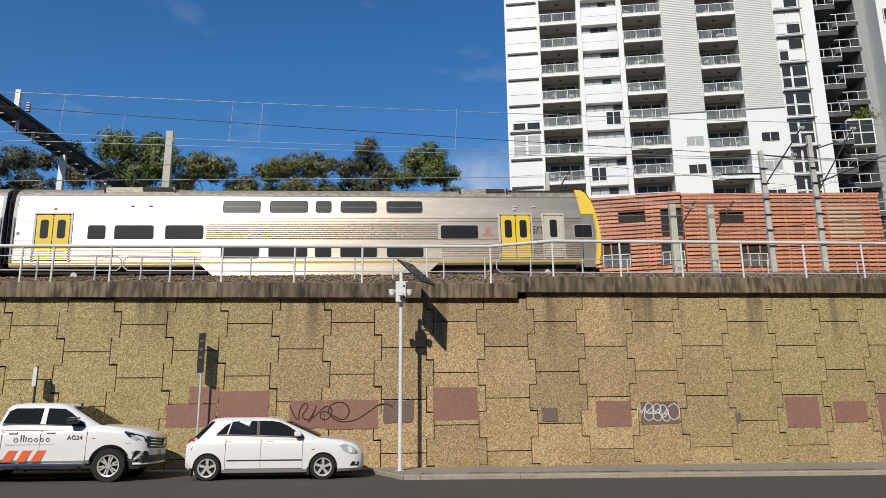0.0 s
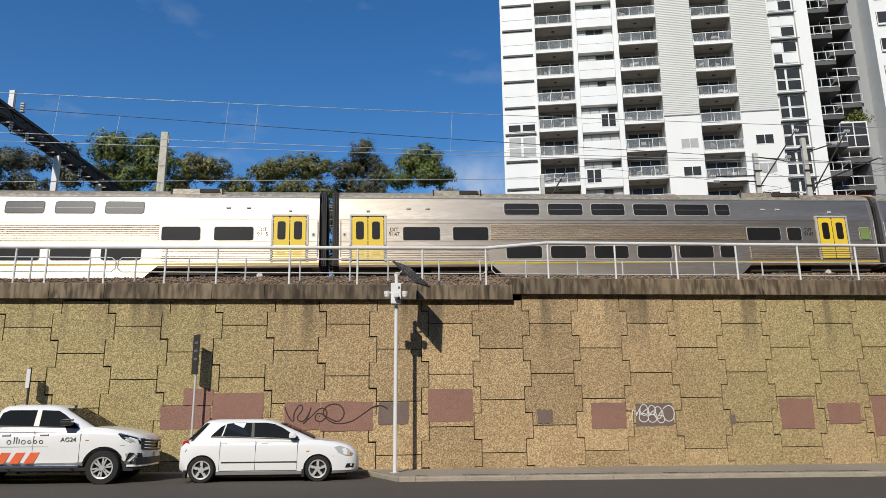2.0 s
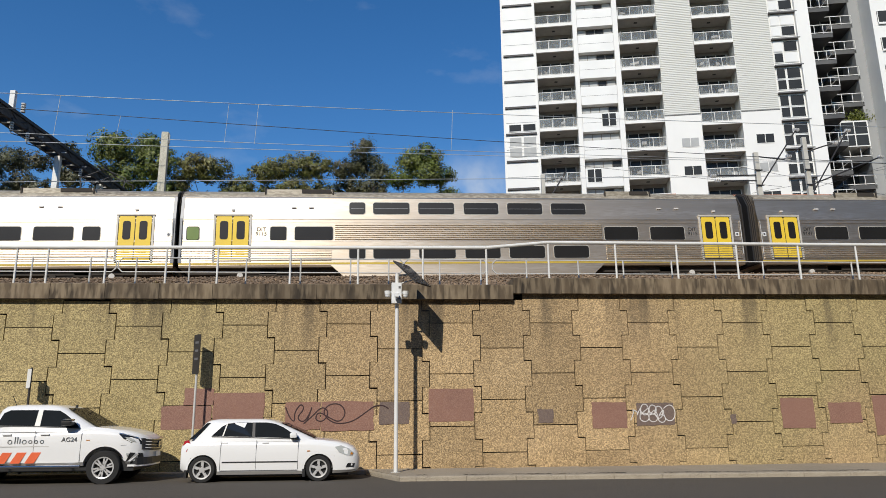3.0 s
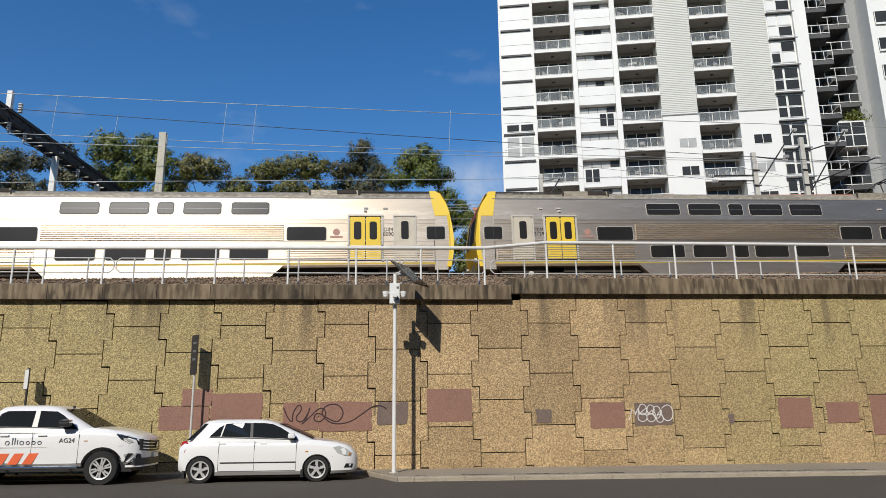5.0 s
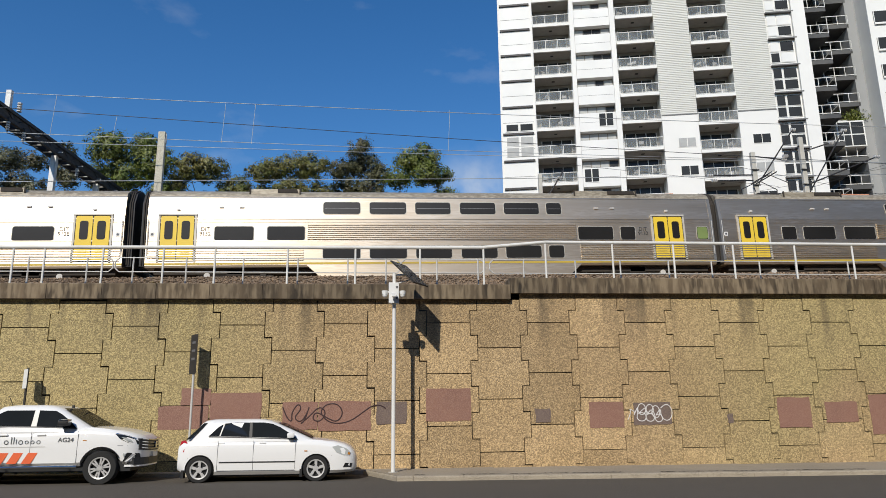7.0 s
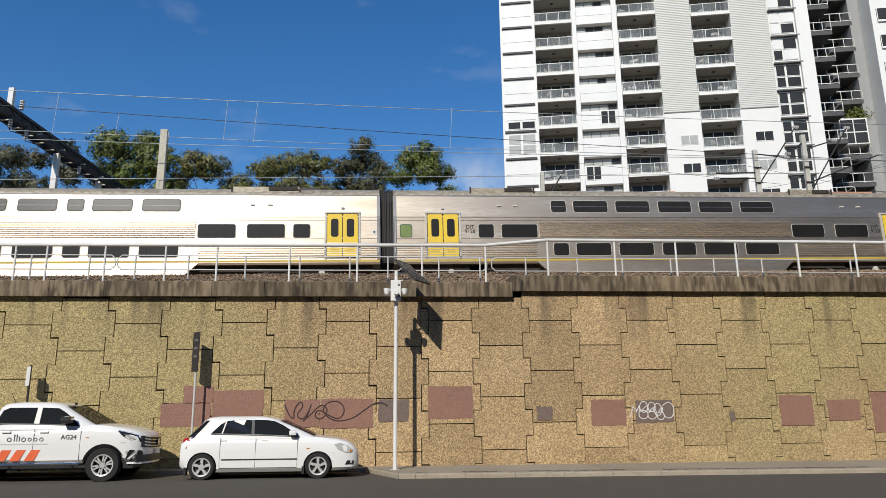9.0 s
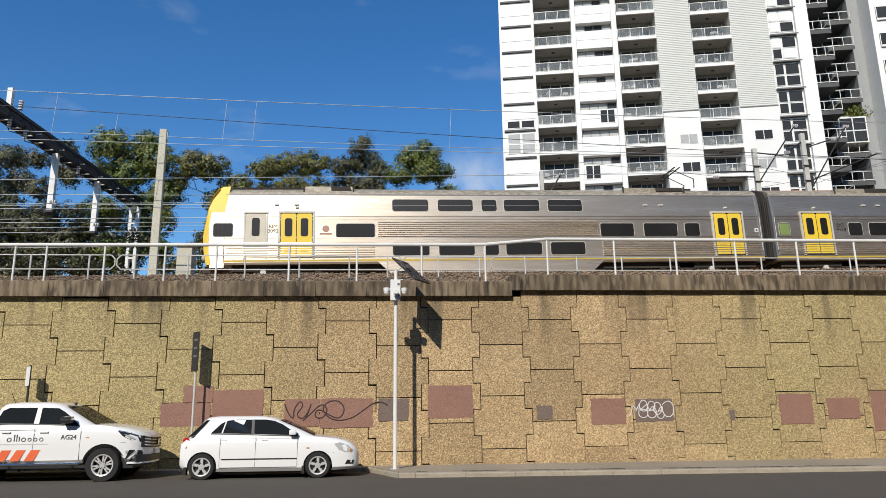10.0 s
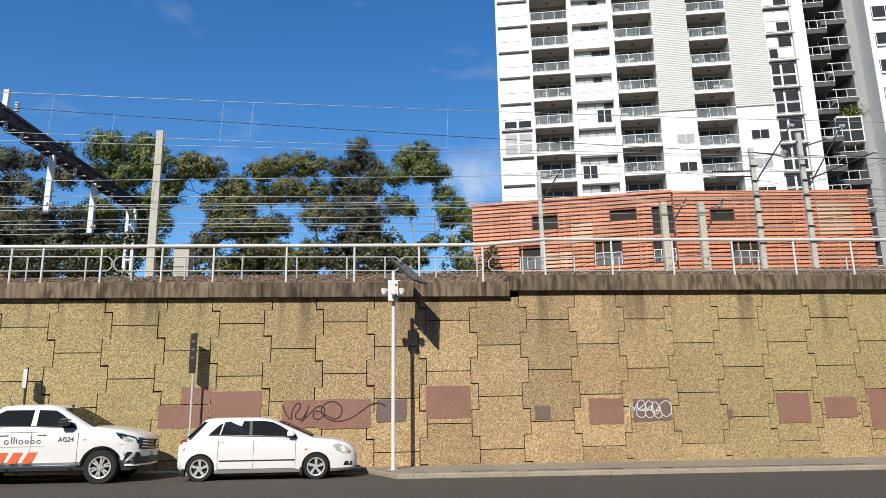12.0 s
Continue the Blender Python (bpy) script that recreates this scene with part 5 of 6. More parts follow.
# ---- railing on the wall ----
def railing():
    t = thing("handrail_fence", Matrix(), "pale painted steel handrail fence on the wall", "fence")

    def top_z(x):
        if x < 3.55:
            return 6.46 + 0.012 * x
        if x < 5.55:
            return 6.50 + (6.70 - 6.50) * (x - 3.55) / 2.0
        return 6.70 + 0.007 * (x - 5.55)

    xs = [-40 + 2 * i for i in range(18)] + [-4.4, -2.3, -0.3, 1.65, 3.6, 5.55, 7.7, 9.7, 11.7, 13.8, 15.8, 18, 20, 22, 24, 30]
    xs = sorted(v for v in xs if v < -9.3 or v > -4.5)
    xs = [v for v in xs if v < -9.3] + [-9.15, -7.55, -5.86] + [v for v in xs if v > -4.5]
    for a, b2 in zip(xs, xs[1:]):
        b = B()
        rod(b, (a, 20.9, top_z(a)), (b2, 20.9, top_z(b2)), 0.055, seg=10)
        part("top_rail", b, RAILPAINT, t, "", True)
    for x in xs:
        b = B()
        foot = (5.2 if x < 4.2 else 5.42) + 0.004 * x
        rod(b, (x, 20.9, foot), (x, 20.9, top_z(x)), 0.032, seg=8)
        box(b, x - 0.07, x + 0.07, 20.83, 20.97, foot, foot + 0.02)
        part("post", b, RAILPAINT, t, "", True)
    return t


railing()


def back_rail():
    t = thing("tube_fence", Matrix(), "thin galvanised tube fence on the ballast slope", "fence")
    for a, b2 in ((-40, -7.75), (-7.45, 1.0), (1.25, 3.7), (4.1, 30)):
        for dz in (0.92, 0.48):
            b = B()
            rod(b, (a, 22.0, 5.42 + dz + 0.005 * a), (b2, 22.0, 5.42 + dz + 0.005 * b2), 0.02, seg=6)
            part("tube", b, GALV, t)
        for e in (a, b2):
            b = B()
            s = 0.12 if e == b2 else -0.12
            pts = [(e, 5.42 + 0.92), (e + s, 5.42 + 0.80), (e + s, 5.42 + 0.6), (e, 5.42 + 0.48)]
            for p, q in zip(pts, pts[1:]):
                rod(b, (p[0], 22, p[1] + 0.005 * e), (q[0], 22, q[1] + 0.005 * e), 0.02, seg=6)
            part("end_loop", b, GALV, t)
    for x in (-13.5, -11.7, -10.06, -8.38, -7.04, -5.47, -3.76, -2.1, -0.55, 0.65, 2.27, 3.6, 5.1, 6.82, 8.34, 10.0, 11.5, 13.2, 14.5, 16.4, 18, 20):
        b = B()
        rod(b, (x, 22.0, 5.2 + 0.006 * x), (x, 22.0, 6.36 + 0.005 * x), 0.026, seg=6)
        part("post", b, GALV, t)


back_rail()


# ---- masts, gantry and wires ----
def line_z(x, h):
    return RAIL_Z + GRADE * x + h


def mast(x, y, top, w, material, label):
    b = B()
    prism(b, [(-w, -w * 0.7), (w, -w * 0.7), (w, w * 0.7), (-w, w * 0.7)], "z", bank_z(x, y) - 0.1, top)
    for v in b.verts:
        if v.co.z > top - 0.1:
            v.co.x *= 0.85
    bmesh.ops.bevel(b, geom=b.edges[:], offset=0.015, segments=1, affect="EDGES")
    t = thing("mast", pose(x, y, 0), label, "mast", "overhead line masts")
    part("shaft", b, material, t)
    return t


m = mast(-9.75, 33, 14.85, 0.19, MASTCON, "tall pale concrete overhead line mast")
b = B()
box(b, 0.12, 0.2, -0.06, 0.06, 14.3, 14.75)
part("bracket", b, GALV, m)


def braced_mast(x, y, top, label, arm_z, arm):
    t = mast(x, y, top, 0.135, MASTGREY, label)
    b = B()
    for z0, x1, z1 in arm:
        rod(b, (0, 0, arm_z + z0), (x1, -0.4, arm_z + z1), 0.035, seg=6)
    part("arm", b, DARKSTEEL, t, "dark diagonal steel bracket arm")
    for z0, x1, z1 in arm:
        b = B()
        for i in range(3):
            rod(b, (x1 - 0.1 + i * 0.1, -0.4, arm_z + z1), (x1 - 0.06 + i * 0.1, -0.4, arm_z + z1), 0.09, seg=8)
        part("insulator", b, CERAMIC, t)
    b = B()
    for i in range(6):
        box(b, -0.2, 0.2, -0.16, -0.1, arm_z - 3 + i * 0.8, arm_z - 2.95 + i * 0.8)
    part("step_band", b, DARKSTEEL, t)
    return t


braced_mast(19.5, 32, 14.3, "grey steel overhead line mast with bracket arms", 12.3, [(0.1, 2.1, 3.15), (0.8, -2.6, 0.55), (0.5, -2.4, 0.3), (1.8, 1.4, 1.5)])
braced_mast(22.2, 32, 15.2, "taller grey steel mast with bracket arms", 12.4, [(-0.4, 2.2, 3.1), (0.2, 3.8, 1.7), (2.4, -1.2, 1.6), (2.0, 1.4, 2.4)])
for x, y, top, w in ((9.45, 36, 14.25, 0.12), (16.40, 36, 12.6, 0.2), (18.58, 36, 12.6, 0.2)):
    m = mast(x, y, top, w, MASTCON if w > 0.15 else MASTGREY, "pale concrete post beside the far track" if w > 0.15 else "slim grey post beside the far track")
    b = B()
    rod(b, (0, 0, top - 1.9), (1.25, -0.3, top + 0.15), 0.04, seg=6)
    rod(b, (0, 0, top - 0.4), (1.0, -0.3, top - 0.25), 0.02, seg=6)
    part("arm", b, DARKSTEEL, m)
    b = B()
    for i in range(3):
        rod(b, (0.9 + i * 0.1, -0.3, top - 0.26), (0.94 + i * 0.1, -0.3, top - 0.26), 0.08, seg=8)
    part("insulator", b, CERAMIC, m)


def gantry():
    gx, gy = -16.57, 37.65
    t = thing("overhead_gantry", pose(gx, gy, 0, 0, 0, -5.6), "dark steel lattice gantry spanning the tracks", "gantry")
    z0, z1 = 15.24, 15.70
    y0, y1 = -12.0, 10.4
    for x in (-0.3, 0.3):
        for z in (z0, z1):
            b = B()
            box(b, x - 0.07, x + 0.07, y0, y1, z - 0.08, z + 0.08)
            part("chord", b, DARKSTEEL, t)
    for x in (-0.3, 0.3):
        b = B()
        box(b, x - 0.012, x + 0.012, y0, y1, z0 + 0.13, z1 - 0.05)
        part("web_plate", b, DARKSTEEL, t)
    for i in range(22):
        y = y0 + 0.5 + i * 0.98
        b = B()
        box(b, -0.22, 0.22, y - 0.05, y + 0.05, z0 - 0.12, z0 - 0.085)
        part("rung", b, GALV, t)
    n = 26
    b = B()
    for i in range(n):
        ya, yb = y0 + (y1 - y0) * i / n, y0 + (y1 - y0) * (i + 1) / n
        for x in (-0.3, 0.3):
            rod(b, (x, ya, z0 if i % 2 else z1), (x, yb, z1 if i % 2 else z0), 0.04, seg=4)
        rod(b, (-0.3, ya, z0), (0.3, ya, z0), 0.045, seg=4)
        rod(b, (-0.3, ya, z1), (0.3, yb, z1), 0.03, seg=4)
    part("lacing", b, DARKSTEEL, t)
    for y, half in ((-11.7, (0.0,)), (10.2, (-0.24, 0.24))):
        for o in half:
            b = B()
            box(b, o - 0.1, o + 0.1, y - 0.12, y + 0.12, bank_z(gx + y * 0.098, gy + y) - 0.1, z1)
            part("leg", b, RAILPAINT if y > 0 else MASTGREY, t)
    for i in range(9):
        b = B()
        box(b, -0.2, 0.2, 10.06, 10.1, 7.6 + i * 0.8, 7.72 + i * 0.8)
        part("leg_batten", b, RAILPAINT, t)
    for i in range(6):
        y = -2.6 + i * 2.2
        for xa, xb in ((-0.5, -0.3), (0.3, 0.62)):
            b = B()
            box(b, xa, xb, y - 0.02, y + 0.02, z0 - 0.02, z0 + 0.03)
            part("wire_bracket", b, GALV, t)
    for y, zb in ((0, 12.05), (4.75, 12.10)):
        b = B()
        box(b, -0.15, 0.15, y - 0.12, y + 0.12, zb, z0 - 0.05, 0.02)
        part("drop_post", b, RAILPAINT, t, "pale drop post")
        b = B()
        box(b, -0.22, 0.22, y - 0.18, y + 0.18, zb - 0.12, zb)
        part("foot_plate", b, DARKSTEEL, t)
        for i in range(3):
            b = B()
            rod(b, (0.25 + i * 0.12, y - 0.5, zb + 0.3), (0.31 + i * 0.12, y - 0.5, zb + 0.3), 0.1, seg=8)
            part("insulator", b, CERAMIC, t)
    for y in (-4.9, -3.6, 1.6, 6.2):
        for i in range(4):
            b = B()
            rod(b, (0.42, y, z0 - 0.2 - i * 0.12), (0.42, y, z0 - 0.26 - i * 0.12), 0.09, seg=8)
            part("insulator", b, CERAMIC, t)
        b = B()
        rod(b, (0.42, y, z0), (0.42, y, z0 - 0.75), 0.025, seg=6)
        rod(b, (0.42, y, z0 - 0.75), (1.1, y + 0.1, z0 - 0.95), 0.02, seg=6)
        rod(b, (0.3, y, z0), (0.44, y, z0), 0.03, seg=6)
        part("hanger", b, DARKSTEEL, t)
    b = B()
    box(b, -0.12, 0.12, -4.52, -4.32, z1, 16.85)
    part("riser", b, RAILPAINT, t)
    b = B()
    for i in range(4):
        rod(b, (0.55, -4.42, z1 + 0.05 + i * 0.13), (0.55, -4.42, z1 + 0.11 + i * 0.13), 0.11, seg=8)
    part("insulator", b, CERAMIC, t)
    return t


gantry()


def wire(pts, r, material, label):
    cu = bpy.data.curves.new("overhead_wire", "CURVE")
    cu.dimensions, cu.bevel_depth, cu.bevel_resolution = "3D", r, 1
    sp = cu.splines.new("POLY")
    sp.points.add(len(pts) - 1)
    for p, q in zip(sp.points, pts):
        p.co = (*q, 1)
    cu.materials.append(material)
    return tagged(new("overhead_wire", cu), label, "wire", "overhead wires")


def span_wire(y, za, zb, r=0.014, material=None, sag=0.15, x0=-60, x1=70, label="pale overhead wire along the tracks"):
    """A wire along the line: height za at x = -15, zb at x = 15."""
    pts = []
    for i in range(27):
        x = x0 + (x1 - x0) * i / 26
        pts.append((x, y, za + (zb - za) * (x + 15) / 30 - sag * math.sin(math.pi * ((x + 15) % 45) / 45)))
    return wire(pts, r, material or WIREPALE, label)


WIRES = [(30.2, 15.34, 15.22, 0.014, WIREPALE), (30.2, 14.62, 13.6, 0.014, WIREDARK), (30.2, 13.5, 13.35, 0.012, WIREPALE), (30.2, 13.12, 13.25, 0.012, WIREPALE)]
for y, za, zb, r, mt in WIRES:
    span_wire(y, za, zb, r, mt)
for y, za, zb in ((34.9, 12.9, 13.9), (34.9, 12.1, 12.6), (35.1, 11.7, 12.5), (39.4, 12.9, 13.6), (39.4, 11.9, 12.4), (39.6, 11.4, 12.0), (43.0, 12.6, 13.4), (43.2, 11.4, 12.0), (33.2, 10.9, 11.6), (33.2, 10.4, 11.2)):
    span_wire(y, za, zb, 0.016, WIREPALE, 0.05)
for x, y, z0, z1 in ((-6.4, 30.2, 13.3, 15.2), (-5.1, 30.2, 13.3, 15.2), (3.7, 30.2, 13.2, 15.25), (-11.0, 30.2, 13.4, 14.45), (-13.6, 30.2, 13.4, 15.3)):
    wire([(x, y, z0), (x + 0.1, y, z1)], 0.010, WIREPALE, "thin pale dropper between overhead wires")
for x0, z0, x1, z1, y in ((19.4, 12.3, 34, 15.2, 32.5), (22, 12.4, 36, 16.8, 32.5), (19.3, 14.1, 34, 11.6, 33.5), (9.6, 14.2, 22, 13.2, 34), (16, 12.2, 36, 12.9, 33), (12, 11.4, 36, 12.0, 34.5)):
    wire([(x0, y, z0), (x1, y, z1)], 0.009, WIREDARK, "dark stay wire by the masts")
b = B()
box(b, -0.36, 0.36, -0.5, 0.5, 0, 3.35)
prism(b, [(-0.45, 3.35), (0.45, 3.35), (0.45, 3.45), (-0.45, 3.52)], "y", -0.6, 0.6)
tagged(part("relay_hut", b, MASTCON), "small pale equipment hut beside the tracks", "hut").matrix_basis = pose(-9.15, 36.4, bank_z(-9.15, 36.4) - 0.02)


# ---- parked cars ----
def loft(rings, close_ends=True):
    bm = B()
    vs = [[bm.verts.new(p) for p in r] for r in rings]
    k = len(rings[0])
    for a, b2 in zip(vs, vs[1:]):
        for i in range(k):
            bm.faces.new((a[i], a[(i + 1) % k], b2[(i + 1) % k], b2[i]))
    if close_ends:
        bm.faces.new(vs[0]), bm.faces.new(vs[-1][::-1])
    bmesh.ops.recalc_face_normals(bm, faces=bm.faces[:])
    return bm


def body_ring(x, zb, zt, w):
    h = zt - zb
    right = [(w * 0.90, zb), (w * 0.985, zb + 0.10 * h), (w, zb + 0.35 * h), (w * 1.0, zb + 0.60 * h), (w * 0.985, zb + 0.82 * h), (w * 0.955, zb + 0.93 * h), (w * 0.88, zt), (w * 0.5, zt + 0.018)]
    return [(x, -y, z) for y, z in right] + [(x, y, z) for y, z in right[::-1]]


def cabin_ring(x0, x1, hw, z, n=40):
    out = []
    for i in range(n):
        a = 2 * math.pi * i / n
        c, s = math.cos(a), math.sin(a)
        out.append(((x0 + x1) / 2 + (x1 - x0) / 2 * math.copysign(abs(c) ** 0.35, c), hw * math.copysign(abs(s) ** 0.3, s), z))
    return out


def carve(bm, cuts):
    """Cut round wheel wells out of a closed body."""
    me = bpy.data.meshes.new("carve")
    bm.to_mesh(me)
    bm.free()
    ob = new("carve", me)
    tools = []
    for x, z, r, y0, y1 in cuts:
        cb = B()
        rod(cb, (x, y0, z), (x, y1, z), r, seg=32)
        cm = bpy.data.meshes.new("cutter")
        cb.to_mesh(cm)
        cb.free()
        co = new("cutter", cm)
        tools.append(co)
        md = ob.modifiers.new("cut", "BOOLEAN")
        md.operation, md.object, md.solver = "DIFFERENCE", co, "EXACT"
    dg = bpy.context.evaluated_depsgraph_get()
    done = bpy.data.meshes.new_from_object(ob.evaluated_get(dg))
    out = B()
    out.from_mesh(done)
    for o in [ob] + tools:
        bpy.data.objects.remove(o)
    return out


def wheel(parent, x, y, r, width, rim_r, spokes, twin, side):
    """A wheel with tyre, rim, spokes and hub cap; side -1 faces the street."""
    m = pose(x, y, r)
    ty = B()
    prof = [(rim_r, -width / 2), (r - 0.02, -width / 2), (r, -width / 2 + 0.03), (r, width / 2 - 0.03), (r - 0.02, width / 2), (rim_r, width / 2)]
    n = 36
    rings = [[(p * math.cos(2 * math.pi * i / n), q, p * math.sin(2 * math.pi * i / n)) for p, q in prof] for i in range(n)]
    vs = [[ty.verts.new(p) for p in rg] for rg in rings]
    for i in range(n):
        for j in range(6):
            ty.faces.new((vs[i][j], vs[i][(j + 1) % 6], vs[(i + 1) % n][(j + 1) % 6], vs[(i + 1) % n][j]))
    bmesh.ops.recalc_face_normals(ty, faces=ty.faces[:])
    w = part("wheel", ty, TYRE, parent, "black tyre on a silver alloy wheel", True)
    w.matrix_basis = m
    bk = B()
    rod(bk, (0, -0.02, 0), (0, 0.05, 0), rim_r * 0.98, seg=28)
    part("brake_disc", bk, BLACKTRIM, w)
    f = side * width / 2
    rim = B()
    for i in range(n):
        a0, a1 = 2 * math.pi * i / n, 2 * math.pi * (i + 1) / n
        q = []
        for rr, yy in ((rim_r + 0.004, f * 0.98), (rim_r - 0.03, f * 0.90), (rim_r - 0.033, f * 0.3), (rim_r + 0.004, f * 0.3)):
            q.append([rim.verts.new((rr * math.cos(a), yy, rr * math.sin(a))) for a in (a0, a1)])
        for j in range(3):
            rim.faces.new((q[j][0], q[j][1], q[j + 1][1], q[j + 1][0]))
    bmesh.ops.recalc_face_normals(rim, faces=rim.faces[:])
    part("rim", rim, ALLOY, w, "", True)
    for i in range(spokes):
        for off in ((-0.17, 0.17) if twin else (0.0,)):
            a = 2 * math.pi * i / spokes + 0.3 + off
            sp = B()
            wd = 0.017 if twin else 0.026
            prism(sp, [(0.03, -wd * 1.25), (rim_r - 0.01, -wd * (1.0 if twin else 1.2)), (rim_r - 0.01, wd * (1.0 if twin else 1.2)), (0.03, wd * 1.25)], "y", f * 0.62, f * 0.84)
            o = part("spoke", sp, ALLOY, w)
            o.matrix_basis = Matrix.Rotation(-a, 4, "Y")
    hb = B()
    rod(hb, (0, f * 0.5, 0), (0, f * 0.88, 0), 0.055, seg=14)
    part("hub_cap", hb, ALLOY, w)
    for i in range(5):
        a = 2 * math.pi * i / 5 + 0.6
        nb = B()
        rod(nb, (0.085 * math.cos(a), f * 0.6, 0.085 * math.sin(a)), (0.085 * math.cos(a), f * 0.87, 0.085 * math.sin(a)), 0.014, seg=6)
        part("wheel_nut", nb, BLACKTRIM, w)
    return w


def skin_plate(pts, half, out, thick=0.012):
    """A plate on the street side of a car body, y following half(z)."""
    bm = B()
    a = [bm.verts.new((px, -half(px, pz) - out, pz)) for px, pz in pts]
    b2 = [bm.verts.new((px, -half(px, pz) - out + thick, pz)) for px, pz in pts]
    bm.faces.new(a), bm.faces.new(b2[::-1])
    for i in range(len(a)):
        j = (i + 1) % len(a)
        bm.faces.new((a[i], b2[i], b2[j], a[j]))
    bmesh.ops.recalc_face_normals(bm, faces=bm.faces[:])
    return bm


def flank_of(st):
    """Half the width of a lofted body at a place on its side."""
    shape = [(0.0, 0.90), (0.10, 0.985), (0.35, 1.0), (0.60, 1.0), (0.82, 0.985), (0.93, 0.955), (1.0, 0.88)]

    def half(px, pz):
        for s0, s1 in zip(st, st[1:]):
            if px <= s1[0]:
                k = max(0, (px - s0[0]) / (s1[0] - s0[0]))
                zb, zt, w = (s0[i] + (s1[i] - s0[i]) * k for i in (1, 2, 3))
                return w * interp(shape, min(1.0, max(0.0, (pz - zb) / (zt - zb))))
        return st[-1][3]
    return half


def interp(table, z):
    for (z0, v0), (z1, v1) in zip(table, table[1:]):
        if z <= z1:
            return v0 + (v1 - v0) * (z - z0) / (z1 - z0)
    return table[-1][1]


def hatchback(m):
    t = thing("hatchback_car", m, "small white five-door hatchback parked in a bay", "car")
    st = [(0.0, 0.40, 0.74, 0.55), (0.04, 0.30, 0.86, 0.70), (0.16, 0.24, 0.94, 0.79), (0.4, 0.20, 0.985, 0.835), (1.0, 0.18, 1.0, 0.85), (1.8, 0.18, 0.99, 0.852), (2.6, 0.18, 0.98, 0.852), (3.0, 0.18, 0.985, 0.848),
          (3.35, 0.18, 0.965, 0.845), (3.7, 0.19, 0.915, 0.832), (3.95, 0.20, 0.855, 0.805), (4.10, 0.21, 0.785, 0.755), (4.20, 0.23, 0.69, 0.68), (4.25, 0.26, 0.60, 0.58), (4.28, 0.32, 0.52, 0.44)]
    body = carve(loft([body_ring(*s) for s in st]), [(0.58, 0.30, 0.345, -1.0, -0.55), (3.30, 0.30, 0.345, -1.0, -0.55), (0.58, 0.30, 0.345, 0.55, 1.0), (3.30, 0.30, 0.345, 0.55, 1.0)])
    part("body", body, CARWHITE, t, "glossy white body", True)
    prof = [(0.94, 0.815), (1.10, 0.776), (1.24, 0.741), (1.38, 0.706), (1.435, 0.64), (1.472, 0.46)]
    ends = {0.94: (0.15, 3.34), 1.10: (0.28, 2.98), 1.24: (0.41, 2.66), 1.38: (0.52, 2.32), 1.435: (0.60, 2.16), 1.472: (0.80, 1.90)}
    part("cabin", loft([cabin_ring(*ends[z], hw, z) for z, hw in prof]), CARWHITE, t, "", True)
    half = lambda px, pz: interp(prof, pz)
    for pts in ([(0.75, 1.085), (1.70, 1.05), (1.68, 1.385), (1.36, 1.39), (1.10, 1.365), (0.96, 1.29)], [(1.76, 1.05), (2.82, 1.01), (2.74, 1.07), (2.42, 1.27), (2.22, 1.355), (2.02, 1.385), (1.74, 1.388)]):
        part("side_window", skin_plate(pts, half, 0.006), CARGLASS, t, "dark side window")
    part("window_bar", skin_plate([(0.99, 1.07), (1.02, 1.07), (1.10, 1.36), (1.07, 1.36)], half, 0.011), GALV, t)
    part("pillar_trim", skin_plate([(1.695, 1.05), (1.765, 1.05), (1.745, 1.388), (1.675, 1.388)], half, 0.007), BLACKTRIM, t)
    part("belt_trim", skin_plate([(0.74, 1.055), (1.72, 1.022), (2.84, 0.982), (2.84, 1.0), (1.72, 1.042), (0.74, 1.077)], half, 0.008), BLACKTRIM, t)
    part("bumper_seam", skin_plate([(3.66, 0.585), (4.19, 0.56), (4.19, 0.57), (3.66, 0.597)], flank_of(st), 0.004, 0.01), GREYDECAL, t)
    part("bumper_seam", skin_plate([(0.03, 0.55), (0.30, 0.56), (0.30, 0.57), (0.03, 0.56)], flank_of(st), 0.004, 0.01), GREYDECAL, t)
    part("indicator_lamp", skin_plate([(3.02, 0.70), (3.09, 0.70), (3.09, 0.725), (3.02, 0.725)], flank_of(st), 0.008, 0.02), AMBER, t)
    for x0, z0, x1, z1, w0, w1, nm in ((3.17, 1.02, 2.335, 1.37, 0.66, 0.56, "windscreen"), (0.30, 1.06, 0.60, 1.36, 0.62, 0.50, "rear_window")):
        b = B()
        dx = 0.012 if nm == "windscreen" else -0.012
        q = [b.verts.new(p) for p in ((x0 + dx, -w0, z0), (x0 + dx, w0, z0), (x1 + dx, w1, z1 + 0.012), (x1 + dx, -w1, z1 + 0.012))]
        b.faces.new(q)
        bmesh.ops.solidify(b, geom=b.faces[:], thickness=0.012)
        part(nm, b, CARGLASS, t)
    flank = lambda px, pz: 0.853
    part("side_moulding", skin_plate([(1.03, 0.455), (2.80, 0.455), (2.80, 0.485), (1.03, 0.485)], flank, 0.004), BLACKTRIM, t)
    for x in (1.81, 0.98, 2.80):
        part("door_gap", skin_plate([(x, 0.30), (x + 0.008, 0.30), (x + 0.008, 0.97), (x, 0.97)], flank, 0.0005, 0.004), GREYDECAL, t)
    part("sill_gap", skin_plate([(0.98, 0.275), (2.8, 0.275), (2.8, 0.285), (0.98, 0.285)], flank, 0.0005, 0.004), GREYDECAL, t)
    for x in (0.98, 1.95):
        b = B()
        box(b, x, x + 0.15, -0.838, -0.80, 0.895, 0.92)
        part("door_handle", b, CARWHITE, t)
    b = B()
